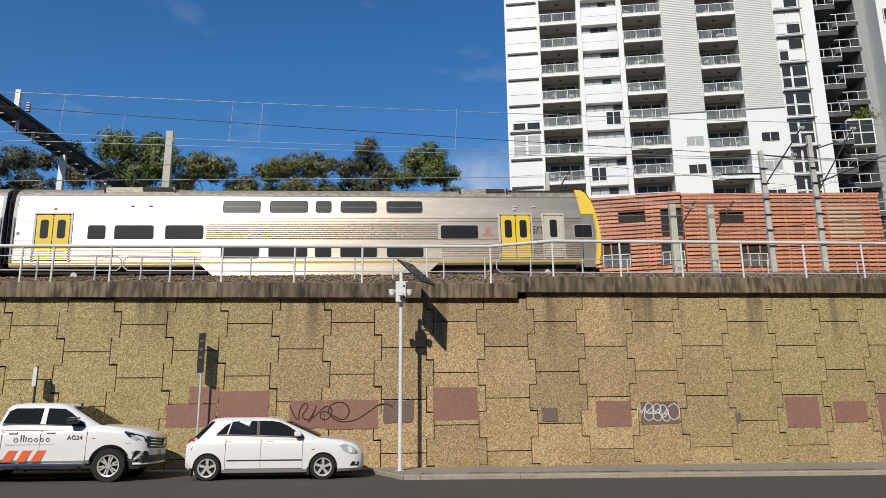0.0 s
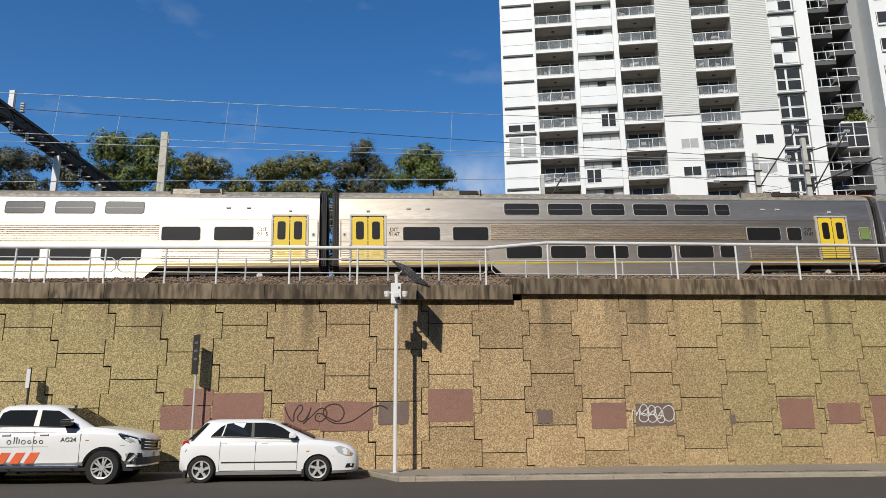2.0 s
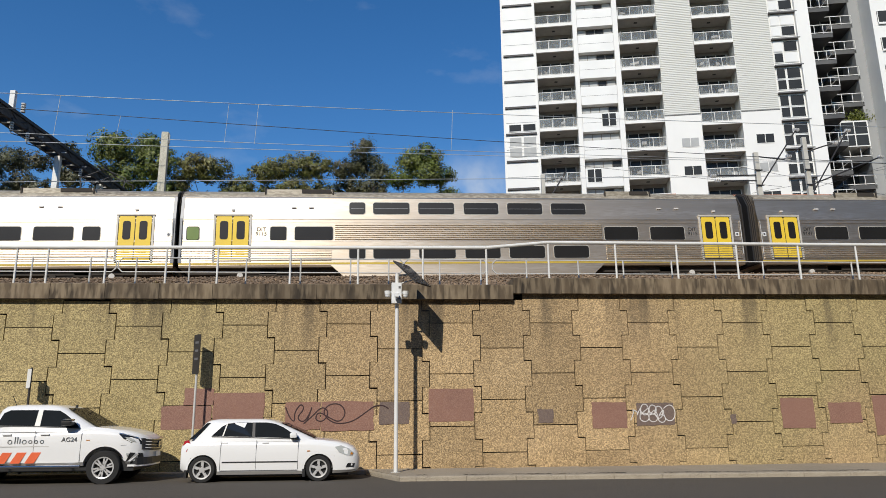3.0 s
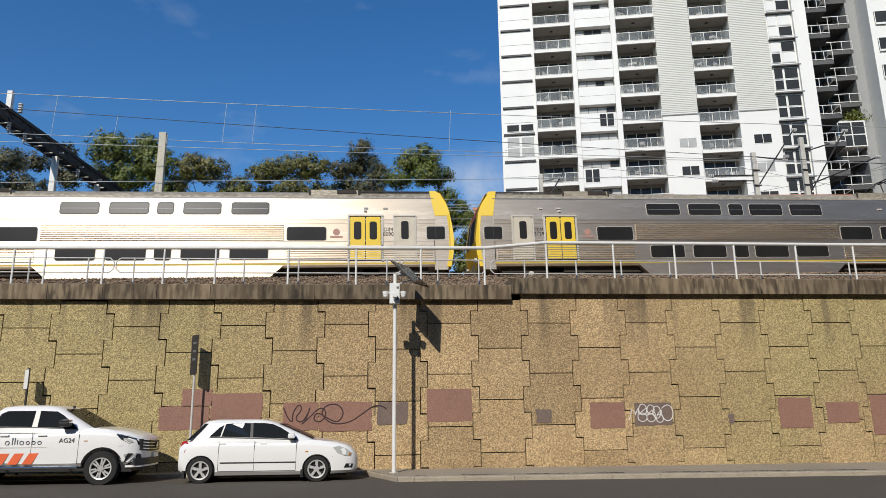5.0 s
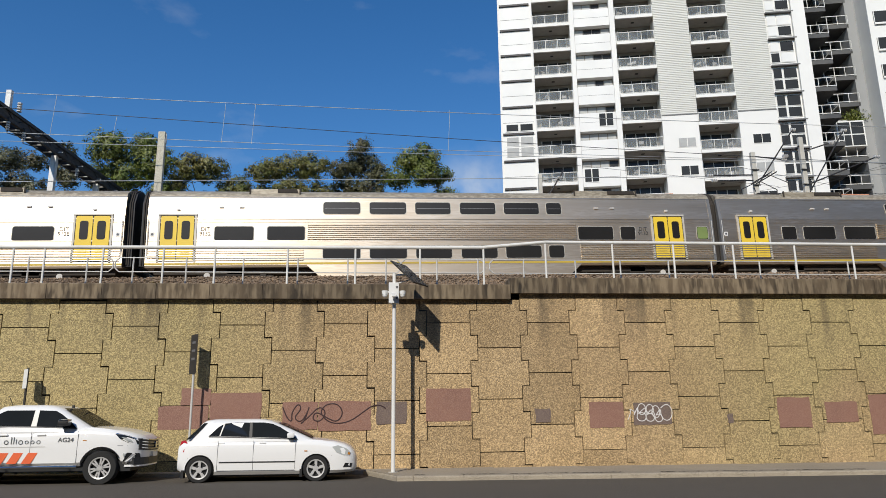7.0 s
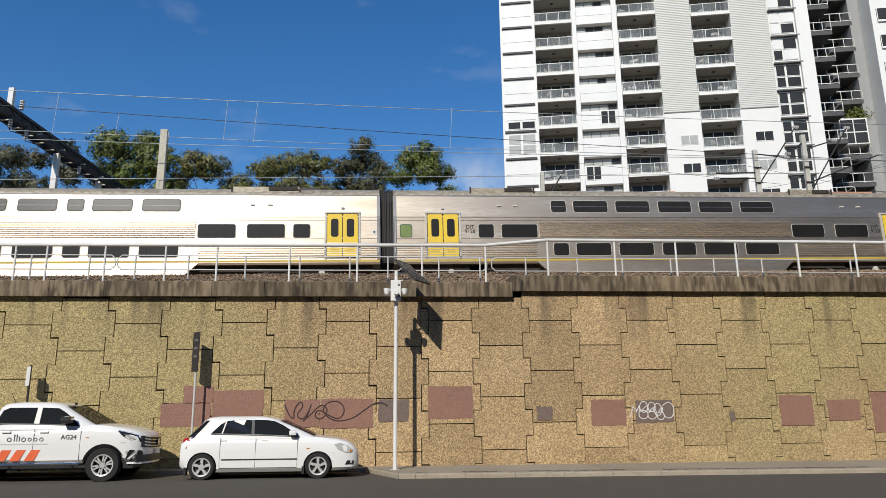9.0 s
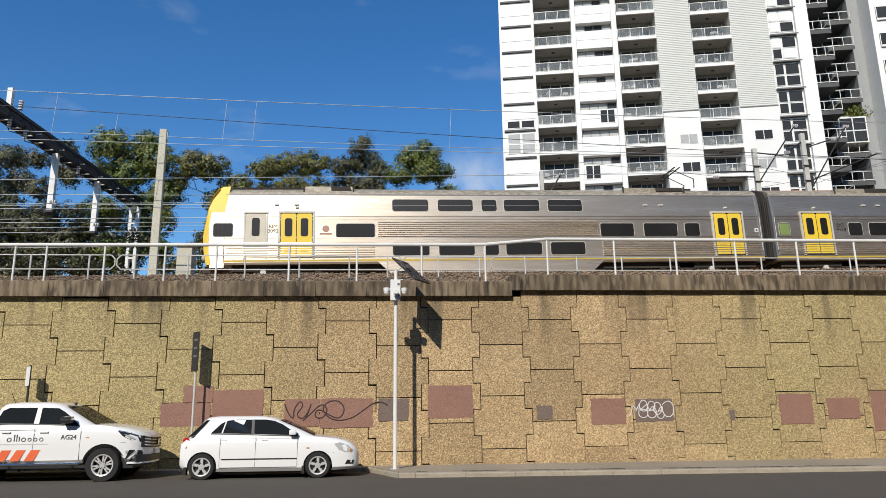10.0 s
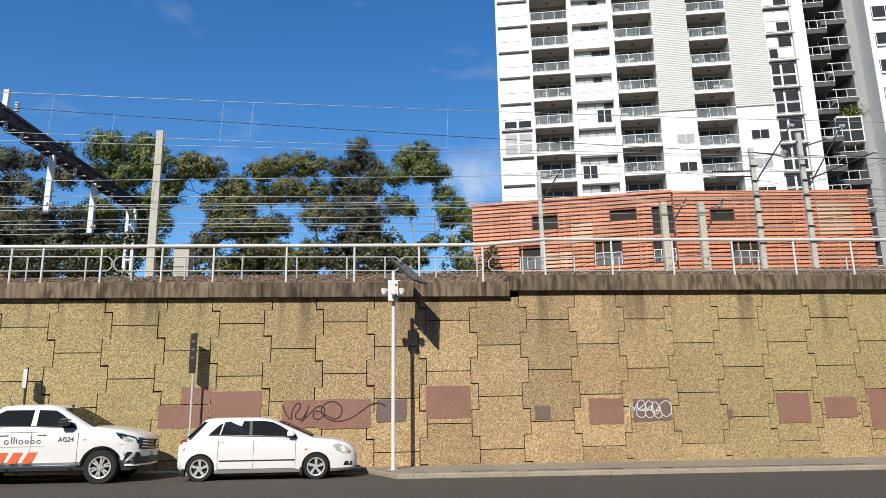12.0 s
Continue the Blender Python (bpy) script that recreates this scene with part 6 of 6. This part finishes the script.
    box(b, 2.60, 2.77, -0.97, -0.80, 1.02, 1.14, 0.04)
    part("mirror", b, CARWHITE, t, "", True)
    part("headlamp", skin_plate([(3.68, 0.80), (3.78, 0.68), (3.95, 0.61), (4.10, 0.60), (4.13, 0.66), (4.02, 0.76), (3.82, 0.835)], flank_of(st), 0.014, 0.05), LAMPGLASS, t, "clear headlamp")
    part("tail_lamp", skin_plate([(0.03, 0.74), (0.19, 0.72), (0.26, 0.92), (0.19, 0.985), (0.09, 0.96)], flank_of(st), 0.012, 0.05), REDLENS, t, "red tail lamp")
    part("bumper_vent", skin_plate([(3.95, 0.33), (4.14, 0.32), (4.17, 0.41), (4.00, 0.42)], flank_of(st), 0.016, 0.06), BLACKTRIM, t)
    part("amber_lamp", skin_plate([(4.05, 0.62), (4.10, 0.61), (4.12, 0.65), (4.07, 0.68)], flank_of(st), 0.018, 0.03), AMBER, t)
    part("hatch_trim", skin_plate([(0.22, 1.0), (0.30, 1.0), (0.68, 1.38), (0.60, 1.38)], half, -0.03, 0.06), CARGLASS, t)
    for x in (0.20, 2.95):
        b = B()
        box(b, x - 0.03, x + 0.03, -0.84, -0.65, 0.12, 0.30)
        part("mud_flap", b, BLACKTRIM, t)
    ub = B()
    box(ub, 0.3, 4.0, -0.56, 0.56, 0.13, 0.30)
    part("underside", ub, BLACKTRIM, t)
    for x in (0.58, 3.30):
        for s in (-1, 1):
            wheel(t, x, s * 0.755, 0.305, 0.19, 0.215, 5, False, s)
    return t


hatchback(pose(-4.43, 18.79, road_z(-2.4), 0, 0.35, 0))


def ute(m):
    t = thing("pickup_truck", m, "white dual-cab pickup with orange stripes parked at the kerb", "pickup truck")
    st = [(0.0, 0.55, 1.10, 0.80), (0.05, 0.50, 1.18, 0.88), (1.5, 0.48, 1.22, 0.915), (2.4, 0.42, 1.24, 0.92), (3.4, 0.42, 1.29, 0.92), (3.75, 0.44, 1.305, 0.918), (4.1, 0.45, 1.27, 0.912), (4.4, 0.46, 1.215, 0.895),
          (4.6, 0.46, 1.165, 0.86), (4.75, 0.46, 1.115, 0.80), (4.86, 0.47, 1.06, 0.69), (4.93, 0.48, 1.0, 0.54), (4.97, 0.52, 0.92, 0.34)]
    cuts = [(x, 0.39, 0.475, y0, y1) for x in (0.83, 4.05) for y0, y1 in ((-1.1, -0.6), (0.6, 1.1))]
    part("body", carve(loft([body_ring(*s) for s in st]), cuts), CARWHITE, t, "glossy white body", True)
    prof = [(1.20, 0.890), (1.36, 0.849), (1.52, 0.808), (1.71, 0.759), (1.79, 0.68), (1.835, 0.50)]
    ends = {1.20: (1.30, 3.98), 1.36: (1.35, 3.66), 1.52: (1.42, 3.40), 1.71: (1.50, 3.08), 1.79: (1.58, 2.90), 1.835: (1.85, 2.62)}
    part("cabin", loft([cabin_ring(*ends[z], hw, z) for z, hw in prof]), CARWHITE, t, "", True)
    half = lambda px, pz: interp(prof, pz)
    for pts in ([(1.56, 1.36), (2.40, 1.34), (2.42, 1.705), (1.80, 1.705), (1.66, 1.64)], [(2.53, 1.335), (3.42, 1.30), (3.30, 1.42), (3.06, 1.60), (2.90, 1.69), (2.53, 1.705)]):
        part("side_window", skin_plate(pts, half, 0.006), CARGLASS, t, "dark side window")
    part("pillar_trim", skin_plate([(2.405, 1.34), (2.525, 1.335), (2.525, 1.705), (2.425, 1.705)], half, 0.007), GALV, t)
    part("belt_trim", skin_plate([(1.54, 1.335), (2.5, 1.315), (3.44, 1.275), (3.44, 1.297), (2.5, 1.337), (1.54, 1.357)], half, 0.008), BLACKTRIM, t)
    b = B()
    q = [b.verts.new(p) for p in ((3.80, -0.74, 1.305), (3.80, 0.74, 1.305), (3.02, 0.64, 1.755), (3.02, -0.64, 1.755))]
    b.faces.new(q)
    bmesh.ops.solidify(b, geom=b.faces[:], thickness=0.014)
    part("windscreen", b, CARGLASS, t)
    b = B()
    box(b, 3.02, 3.07, -0.2, -0.14, 1.76, 1.83, 0.01)
    part("roof_fin", b, BLACKTRIM, t)
    flank = lambda px, pz: 0.921
    for x in (2.46, 1.60, 3.50):
        part("door_gap", skin_plate([(x, 0.50), (x + 0.01, 0.50), (x + 0.01, 1.22), (x, 1.22)], flank, 0.0005, 0.004), GREYDECAL, t)
    for x in (1.74, 2.58):
        b = B()
        box(b, x, x + 0.2, -0.935, -0.88, 1.13, 1.165, 0.01)
        part("door_handle", b, CARWHITE, t)
    b = B()
    box(b, 3.08, 3.32, -1.13, -0.88, 1.34, 1.49, 0.05)
    mir = part("mirror", b, BLACKTRIM, t, "black door mirror with a chrome cap", True)
    b = B()
    box(b, 3.11, 3.335, -1.14, -0.93, 1.42, 1.50, 0.03)
    part("mirror_cap", b, CHROME, mir, "", True)
    b = B()
    rod(b, (1.6, -0.96, 0.42), (3.55, -0.96, 0.42), 0.035, seg=10)
    rod(b, (1.9, -0.96, 0.42), (1.9, -0.7, 0.48), 0.025, seg=6)
    rod(b, (3.3, -0.96, 0.42), (3.3, -0.7, 0.48), 0.025, seg=6)
    part("side_step", b, CHROME, t, "chrome side step")
    edge = flank_of(st)
    lamp = part("headlamp", skin_plate([(4.32, 1.155), (4.44, 1.04), (4.62, 0.945), (4.82, 0.90), (4.86, 0.94), (4.76, 1.03), (4.60, 1.10)], edge, 0.012, 0.06), CARGLASS, t, "dark headlamp with a chrome edge")
    part("lamp_glint", skin_plate([(4.47, 1.075), (4.60, 0.99), (4.72, 0.955), (4.68, 1.01), (4.58, 1.06)], edge, 0.018, 0.02), LAMPGLASS, lamp)
    part("lamp_trim", skin_plate([(4.34, 1.16), (4.60, 1.105), (4.76, 1.035), (4.77, 1.05), (4.61, 1.12), (4.34, 1.172)], edge, 0.016, 0.02), CHROME, lamp)

    def nose(name, y0, y1, z0, z1, out, material, label="", up=0.0):
        """A band that follows the rounded front; up raises its ends."""
        tip = [(w, x) for x, zb, zt, w in st[-1:5:-1]]
        bm = B()
        n = 14
        cols = []
        for i in range(n + 1):
            y = y0 + (y1 - y0) * i / n
            x = interp([(0.0, 4.975)] + tip, abs(y)) + out
            k = up * (abs(y) / 0.8) ** 2
            cols.append([bm.verts.new((x, y, z0 + k)), bm.verts.new((x - (z1 - z0) * 0.12, y, z1 + k)), bm.verts.new((x - 0.16, y, z1 + k)), bm.verts.new((x - 0.16, y, z0 + k))])
        for p, q in zip(cols, cols[1:]):
            for j in range(4):
                bm.faces.new((p[j], p[(j + 1) % 4], q[(j + 1) % 4], q[j]))
        bm.faces.new(cols[0]), bm.faces.new(cols[-1][::-1])
        bmesh.ops.recalc_face_normals(bm, faces=bm.faces[:])
        return part(name, bm, material, t, label)

    nose("grille", -0.72, 0.72, 0.74, 1.0, 0.03, BLACKTRIM, "black grille with chrome bars", 0.05)
    for z in (0.78, 0.85, 0.92, 0.985):
        nose("grille_bar", -0.69, 0.69, z, z + 0.016, 0.045, CHROME, "", 0.05)
    b = B()
    rod(b, (5.0, 0, 0.88), (5.04, 0, 0.88), 0.075, seg=16)
    part("badge", b, CHROME, t)
    nose("number_plate", -0.19, 0.19, 0.60, 0.71, 0.06, SIGNWHITE)
    nose("bumper", -0.80, 0.80, 0.44, 0.60, 0.03, BLACKTRIM, "black lower bumper")
    nose("bumper_lip", -0.82, 0.82, 0.40, 0.445, 0.025, CARWHITE)
    part("intake", skin_plate([(4.54, 0.52), (4.80, 0.50), (4.88, 0.58), (4.86, 0.70), (4.62, 0.72)], edge, 0.030, 0.12), BLACKTRIM, t, "black fog lamp recess")
    part("intake_blade", skin_plate([(4.58, 0.52), (4.64, 0.52), (4.80, 0.68), (4.74, 0.70)], edge, 0.040, 0.06), CARWHITE, t)
    part("bumper_seam", skin_plate([(4.40, 0.88), (4.62, 0.885), (4.62, 0.892), (4.40, 0.888)], edge, 0.003, 0.01), GREYDECAL, t)
    part("fog_lamp", skin_plate([(4.54, 0.66), (4.60, 0.655), (4.60, 0.70), (4.55, 0.71)], edge, 0.045, 0.03), LAMPGLASS, t)
    part("indicator_lamp", skin_plate([(3.62, 1.0), (3.70, 1.0), (3.70, 1.02), (3.62, 1.02)], edge, 0.006, 0.02), AMBER, t)
    b = B()
    box(b, 0.4, 4.7, -0.78, 0.78, 0.30, 0.52)
    part("chassis", b, BLACKTRIM, t)
    for x in (0.83, 4.05):
        for s in (-1, 1):
            wheel(t, x, s * 0.80, 0.385, 0.25, 0.25, 6, True, s)
    # maker's livery as plain shapes
    for i in range(3):
        x = 1.66 + i * 0.32
        part("stripe_decal", skin_plate([(x, 0.50), (x + 0.21, 0.50), (x + 0.35, 0.745), (x + 0.14, 0.745)], flank, 0.003, 0.004), ORANGE, t, "orange slanted decal")
    for i, (w, h) in enumerate(((0.10, 0.10), (0.016, 0.16), (0.016, 0.16), (0.016, 0.11), (0.10, 0.10), (0.085, 0.10), (0.085, 0.10), (0.09, 0.10))):
        x = 1.88 + 1.22 * (0, 0.125, 0.17, 0.215, 0.26, 0.375, 0.48, 0.585)[i]
        b = B()
        if w > 0.05:
            n = 16
            for j in range(n):
                a0, a1 = 2 * math.pi * j / n, 2 * math.pi * (j + 1) / n
                q = [b.verts.new((x + w / 2 + rr * math.cos(a), -0.9255, 0.98 + rr * math.sin(a))) for rr, a in ((w / 2, a0), (w / 2, a1), (w / 2 - 0.013, a1), (w / 2 - 0.013, a0))]
                b.faces.new(q)
            bmesh.ops.solidify(b, geom=b.faces[:], thickness=0.003)
        else:
            box(b, x, x + w, -0.926, -0.918, 0.94, 0.94 + h)
        part("logo_mark", b, GREYDECAL, t)
    part("small_print", skin_plate([(1.70, 0.865), (2.80, 0.865), (2.80, 0.885), (1.70, 0.885)], flank, 0.002, 0.003), GALV, t)
    words("AG24", GREYDECAL, t, 3.24, 0.98, 0.145, -0.926)
    b = B()
    rod(b, (1.75, -0.4, 1.80), (1.63, -0.4, 2.05), 0.008, seg=5)
    part("aerial", b, BLACKTRIM, t)
    return t


ute(pose(-10.15, 18.86, road_z(-7.5), 0, 0.35, 0))


# ---- pole with cameras and solar panel ----
def camera_pole():
    t = thing("camera_pole", pose(0.77, 18.97, 0.085), "slim white pole with security cameras and a solar panel", "pole")
    b = B()
    rod(b, (0, 0, 0), (0.02, 0, 5.2), 0.055, 0.05, 14)
    part("shaft", b, POLEWHITE, t, "", True)
    b = B()
    rod(b, (0, 0, 0), (0, 0, 0.02), 0.13, seg=12)
    part("base_plate", b, GALV, t)
    b = B()
    box(b, -0.135, 0.135, -0.20, -0.04, 4.36, 4.92, 0.012)
    part("equipment_box", b, SIGNWHITE, t, "white equipment box")
    for i in range(2):
        b = B()
        box(b, 0.05, 0.11, -0.206, -0.198, 4.46 + i * 0.3, 4.52 + i * 0.3)
        part("box_marking", b, GREYDECAL, t)
    for s in (-1, 1):
        b = B()
        rod(b, (s * 0.12, -0.1, 4.66), (s * 0.24, -0.12, 4.68), 0.03, seg=8)
        rod(b, (s * 0.24, -0.12, 4.70), (s * 0.24, -0.12, 4.60), 0.085, 0.075, 12)
        part("camera_arm", b, SIGNWHITE, t)
        b = B()
        bmesh.ops.create_uvsphere(b, u_segments=12, v_segments=8, radius=0.068, matrix=pose(s * 0.24, -0.12, 4.58))
        part("camera_dome", b, SIGNWHITE, t, "", True)
    b = B()
    rod(b, (0, -0.14, 4.45), (0.0, -0.30, 4.55), 0.025, seg=6)
    box(b, -0.06, 0.06, -0.40, -0.26, 4.50, 4.62, 0.015)
    part("camera_arm", b, SIGNWHITE, t)
    # panel: tilted to the sun, slightly off the pole
    A, Bv = Vector((0.60, -0.20, -0.62)), Vector((-0.476, -1.0, -0.06))
    n = A.cross(Bv).normalized()
    if n.z < 0:
        n = -n
    c = Vector((0.42, -0.05, 5.17))
    b = B()
    lo = [b.verts.new(c + A * i + Bv * j) for i, j in ((-.5, -.5), (.5, -.5), (.5, .5), (-.5, .5))]
    hi = [b.verts.new(c + A * i + Bv * j + n * 0.035) for i, j in ((-.5, -.5), (.5, -.5), (.5, .5), (-.5, .5))]
    b.faces.new(lo), b.faces.new(hi[::-1])
    for i in range(4):
        b.faces.new((lo[i], hi[i], hi[(i + 1) % 4], lo[(i + 1) % 4]))
    bmesh.ops.recalc_face_normals(b, faces=b.faces[:])
    pnl = part("solar_panel", b, SIGNBACK, t, "dark solar panel seen from below")
    b = B()
    q = [b.verts.new(c + A * i * 0.96 + Bv * j * 0.97 + n * 0.038) for i, j in ((-.5, -.5), (.5, -.5), (.5, .5), (-.5, .5))]
    b.faces.new(q)
    bmesh.ops.solidify(b, geom=b.faces[:], thickness=0.004)
    part("solar_glass", b, SOLAR, pnl)
    b = B()
    rod(b, (0.02, 0, 5.15), c, 0.03, seg=8)
    rod(b, (0.02, 0, 4.9), c + A * 0.2, 0.02, seg=6)
    part("bracket", b, GALV, t)
    return t


camera_pole()


def street_sign(x, z0, z1, w, turn, face, label, tall):
    t = thing("street_sign", pose(x, 19.93, 0.11 - FALL * 0), label, "sign", "kerbside signs")
    b = B()
    rod(b, (0, 0, -0.02), (0, 0, tall), 0.03, seg=10)
    part("post", b, GALV if face is None else SIGNBACK, t)
    b = B()
    prism(b, rounded(-w / 2, w / 2, z0, z1, 0.03, 2), "y", -0.045, -0.033)
    p = part("plate", b, SIGNBACK, t, "dark weathered sign plate")
    p.matrix_basis = pose(0, 0, 0, 0, 0, turn)
    if face:
        b = B()
        prism(b, rounded(-w / 2 + 0.01, w / 2 - 0.01, z0 + 0.01, z1 - 0.01, 0.03, 2), "y", -0.05, -0.046)
        part("face", b, face, p)
    else:
        b = B()
        for i in range(3):
            box(b, -w * 0.25, w * 0.25, -0.049, -0.0455, z1 - 0.25 - i * 0.22, z1 - 0.19 - i * 0.22)
        part("marking", b, GREYDECAL, p)
    return t


street_sign(-4.57, 2.55, 3.62, 0.32, -46, None, "narrow dark weathered parking sign on a thin post", 3.55)
street_sign(-8.80, 2.20, 2.72, 0.30, -48, SIGNWHITE, "small white kerbside sign on a dark post", 2.75)

# ---- overpainted patches and tags on the wall ----
PATCHES = [(-4.95, -4.17, 1.85, 2.30, PINK), (-5.53, -4.22, 1.21, 1.83, PINK), (-4.17, -2.80, 1.30, 2.17, PINK), (-2.23, -1.27, 1.16, 1.91, PINK), (-1.25, 0.2, 1.12, 1.91, PINK),
           (0.36, 1.21, 1.28, 1.88, MAUVE), (1.75, 3.04, 1.34, 2.24, PINK), (4.89, 5.34, 1.26, 1.65, MAUVE), (6.48, 7.52, 1.09, 1.82, PINK), (7.81, 8.95, 1.15, 1.78, MAUVE),
           (10.67, 10.85, 1.16, 1.44, MAUVE), (12.27, 13.31, 1.01, 1.89, PINK), (13.78, 14.82, 1.15, 1.75, PINK), (15.22, 16.6, 0.77, 1.95, PINK)]
rng = random.Random(3)
for x0, x1, z0, z1, mt in PATCHES:
    b = B()
    pts = []
    for (xa, za), (xb, zb) in zip([(x0, z0), (x1, z0), (x1, z1), (x0, z1)], [(x1, z0), (x1, z1), (x0, z1), (x0, z0)]):
        for i in range(5):
            pts.append((xa + (xb - xa) * i / 5 + rng.uniform(-.018, .018), za + (zb - za) * i / 5 + rng.uniform(-.015, .015)))
    prism(b, pts, "y", WALL_Y - 0.043, WALL_Y - 0.034)
    tagged(part("paint_patch", b, mt), "dull red-brown paint patch on the aggregate wall" if mt is PINK else "mauve-grey paint patch on the aggregate wall", "paint patch", "paint patches on the wall")


def stroke(name, pts, r, material, label):
    cu = bpy.data.curves.new(name, "CURVE")
    cu.dimensions, cu.bevel_depth, cu.bevel_resolution = "3D", r, 1
    sp = cu.splines.new("NURBS")
    sp.points.add(len(pts) - 1)
    sp.use_endpoint_u, sp.order_u = True, 3
    for p, q in zip(sp.points, pts):
        p.co = (q[0], 0, q[1], 1)
    cu.materials.append(material)
    ob = new(name, cu)
    ob.matrix_basis = Matrix.LocRotScale((0, WALL_Y - 0.046, 0), None, (1, 0.12, 1))
    return tagged(ob, label, "graffiti")


stroke("graffiti_scrawl", [(-2.22, 1.78), (-2.12, 1.50), (-1.95, 1.35), (-1.98, 1.62), (-1.80, 1.88), (-1.70, 1.72), (-1.92, 1.48), (-1.72, 1.34), (-1.55, 1.60), (-1.48, 1.84), (-1.62, 1.38), (-1.75, 1.30),
                           (-1.50, 1.50), (-1.22, 1.80), (-1.02, 1.62), (-1.18, 1.36), (-1.42, 1.42), (-1.32, 1.66), (-1.0, 1.46), (-0.72, 1.34), (-0.55, 1.60), (-0.72, 1.86), (-1.05, 1.84), (-1.22, 1.60), (-0.9, 1.30),
                           (-0.4, 1.34), (0.0, 1.62), (0.25, 1.80), (0.50, 1.80), (0.62, 1.70)], 0.019, TAGDARK, "dark sprayed scrawl looping across the wall")
loops = []
for cx, cz, rx, rz in ((8.06, 1.60, 0.13, 0.17), (8.04, 1.38, 0.15, 0.13), (8.30, 1.60, 0.12, 0.14), (8.30, 1.36, 0.14, 0.12), (8.48, 1.52, 0.13, 0.19), (8.56, 1.34, 0.12, 0.12), (8.80, 1.50, 0.19, 0.25)):
    loops += [(cx + rx * math.cos(a), cz + rz * math.sin(a)) for a in [2.6 + i * 0.9 for i in range(8)]]
stroke("graffiti_tag", [(7.62, 1.30), (7.74, 1.52), (7.68, 1.62), (7.86, 1.52), (7.8, 1.40)] + loops, 0.013, TAGWHITE, "white sprayed tag of looping letters on a patch")


motions()
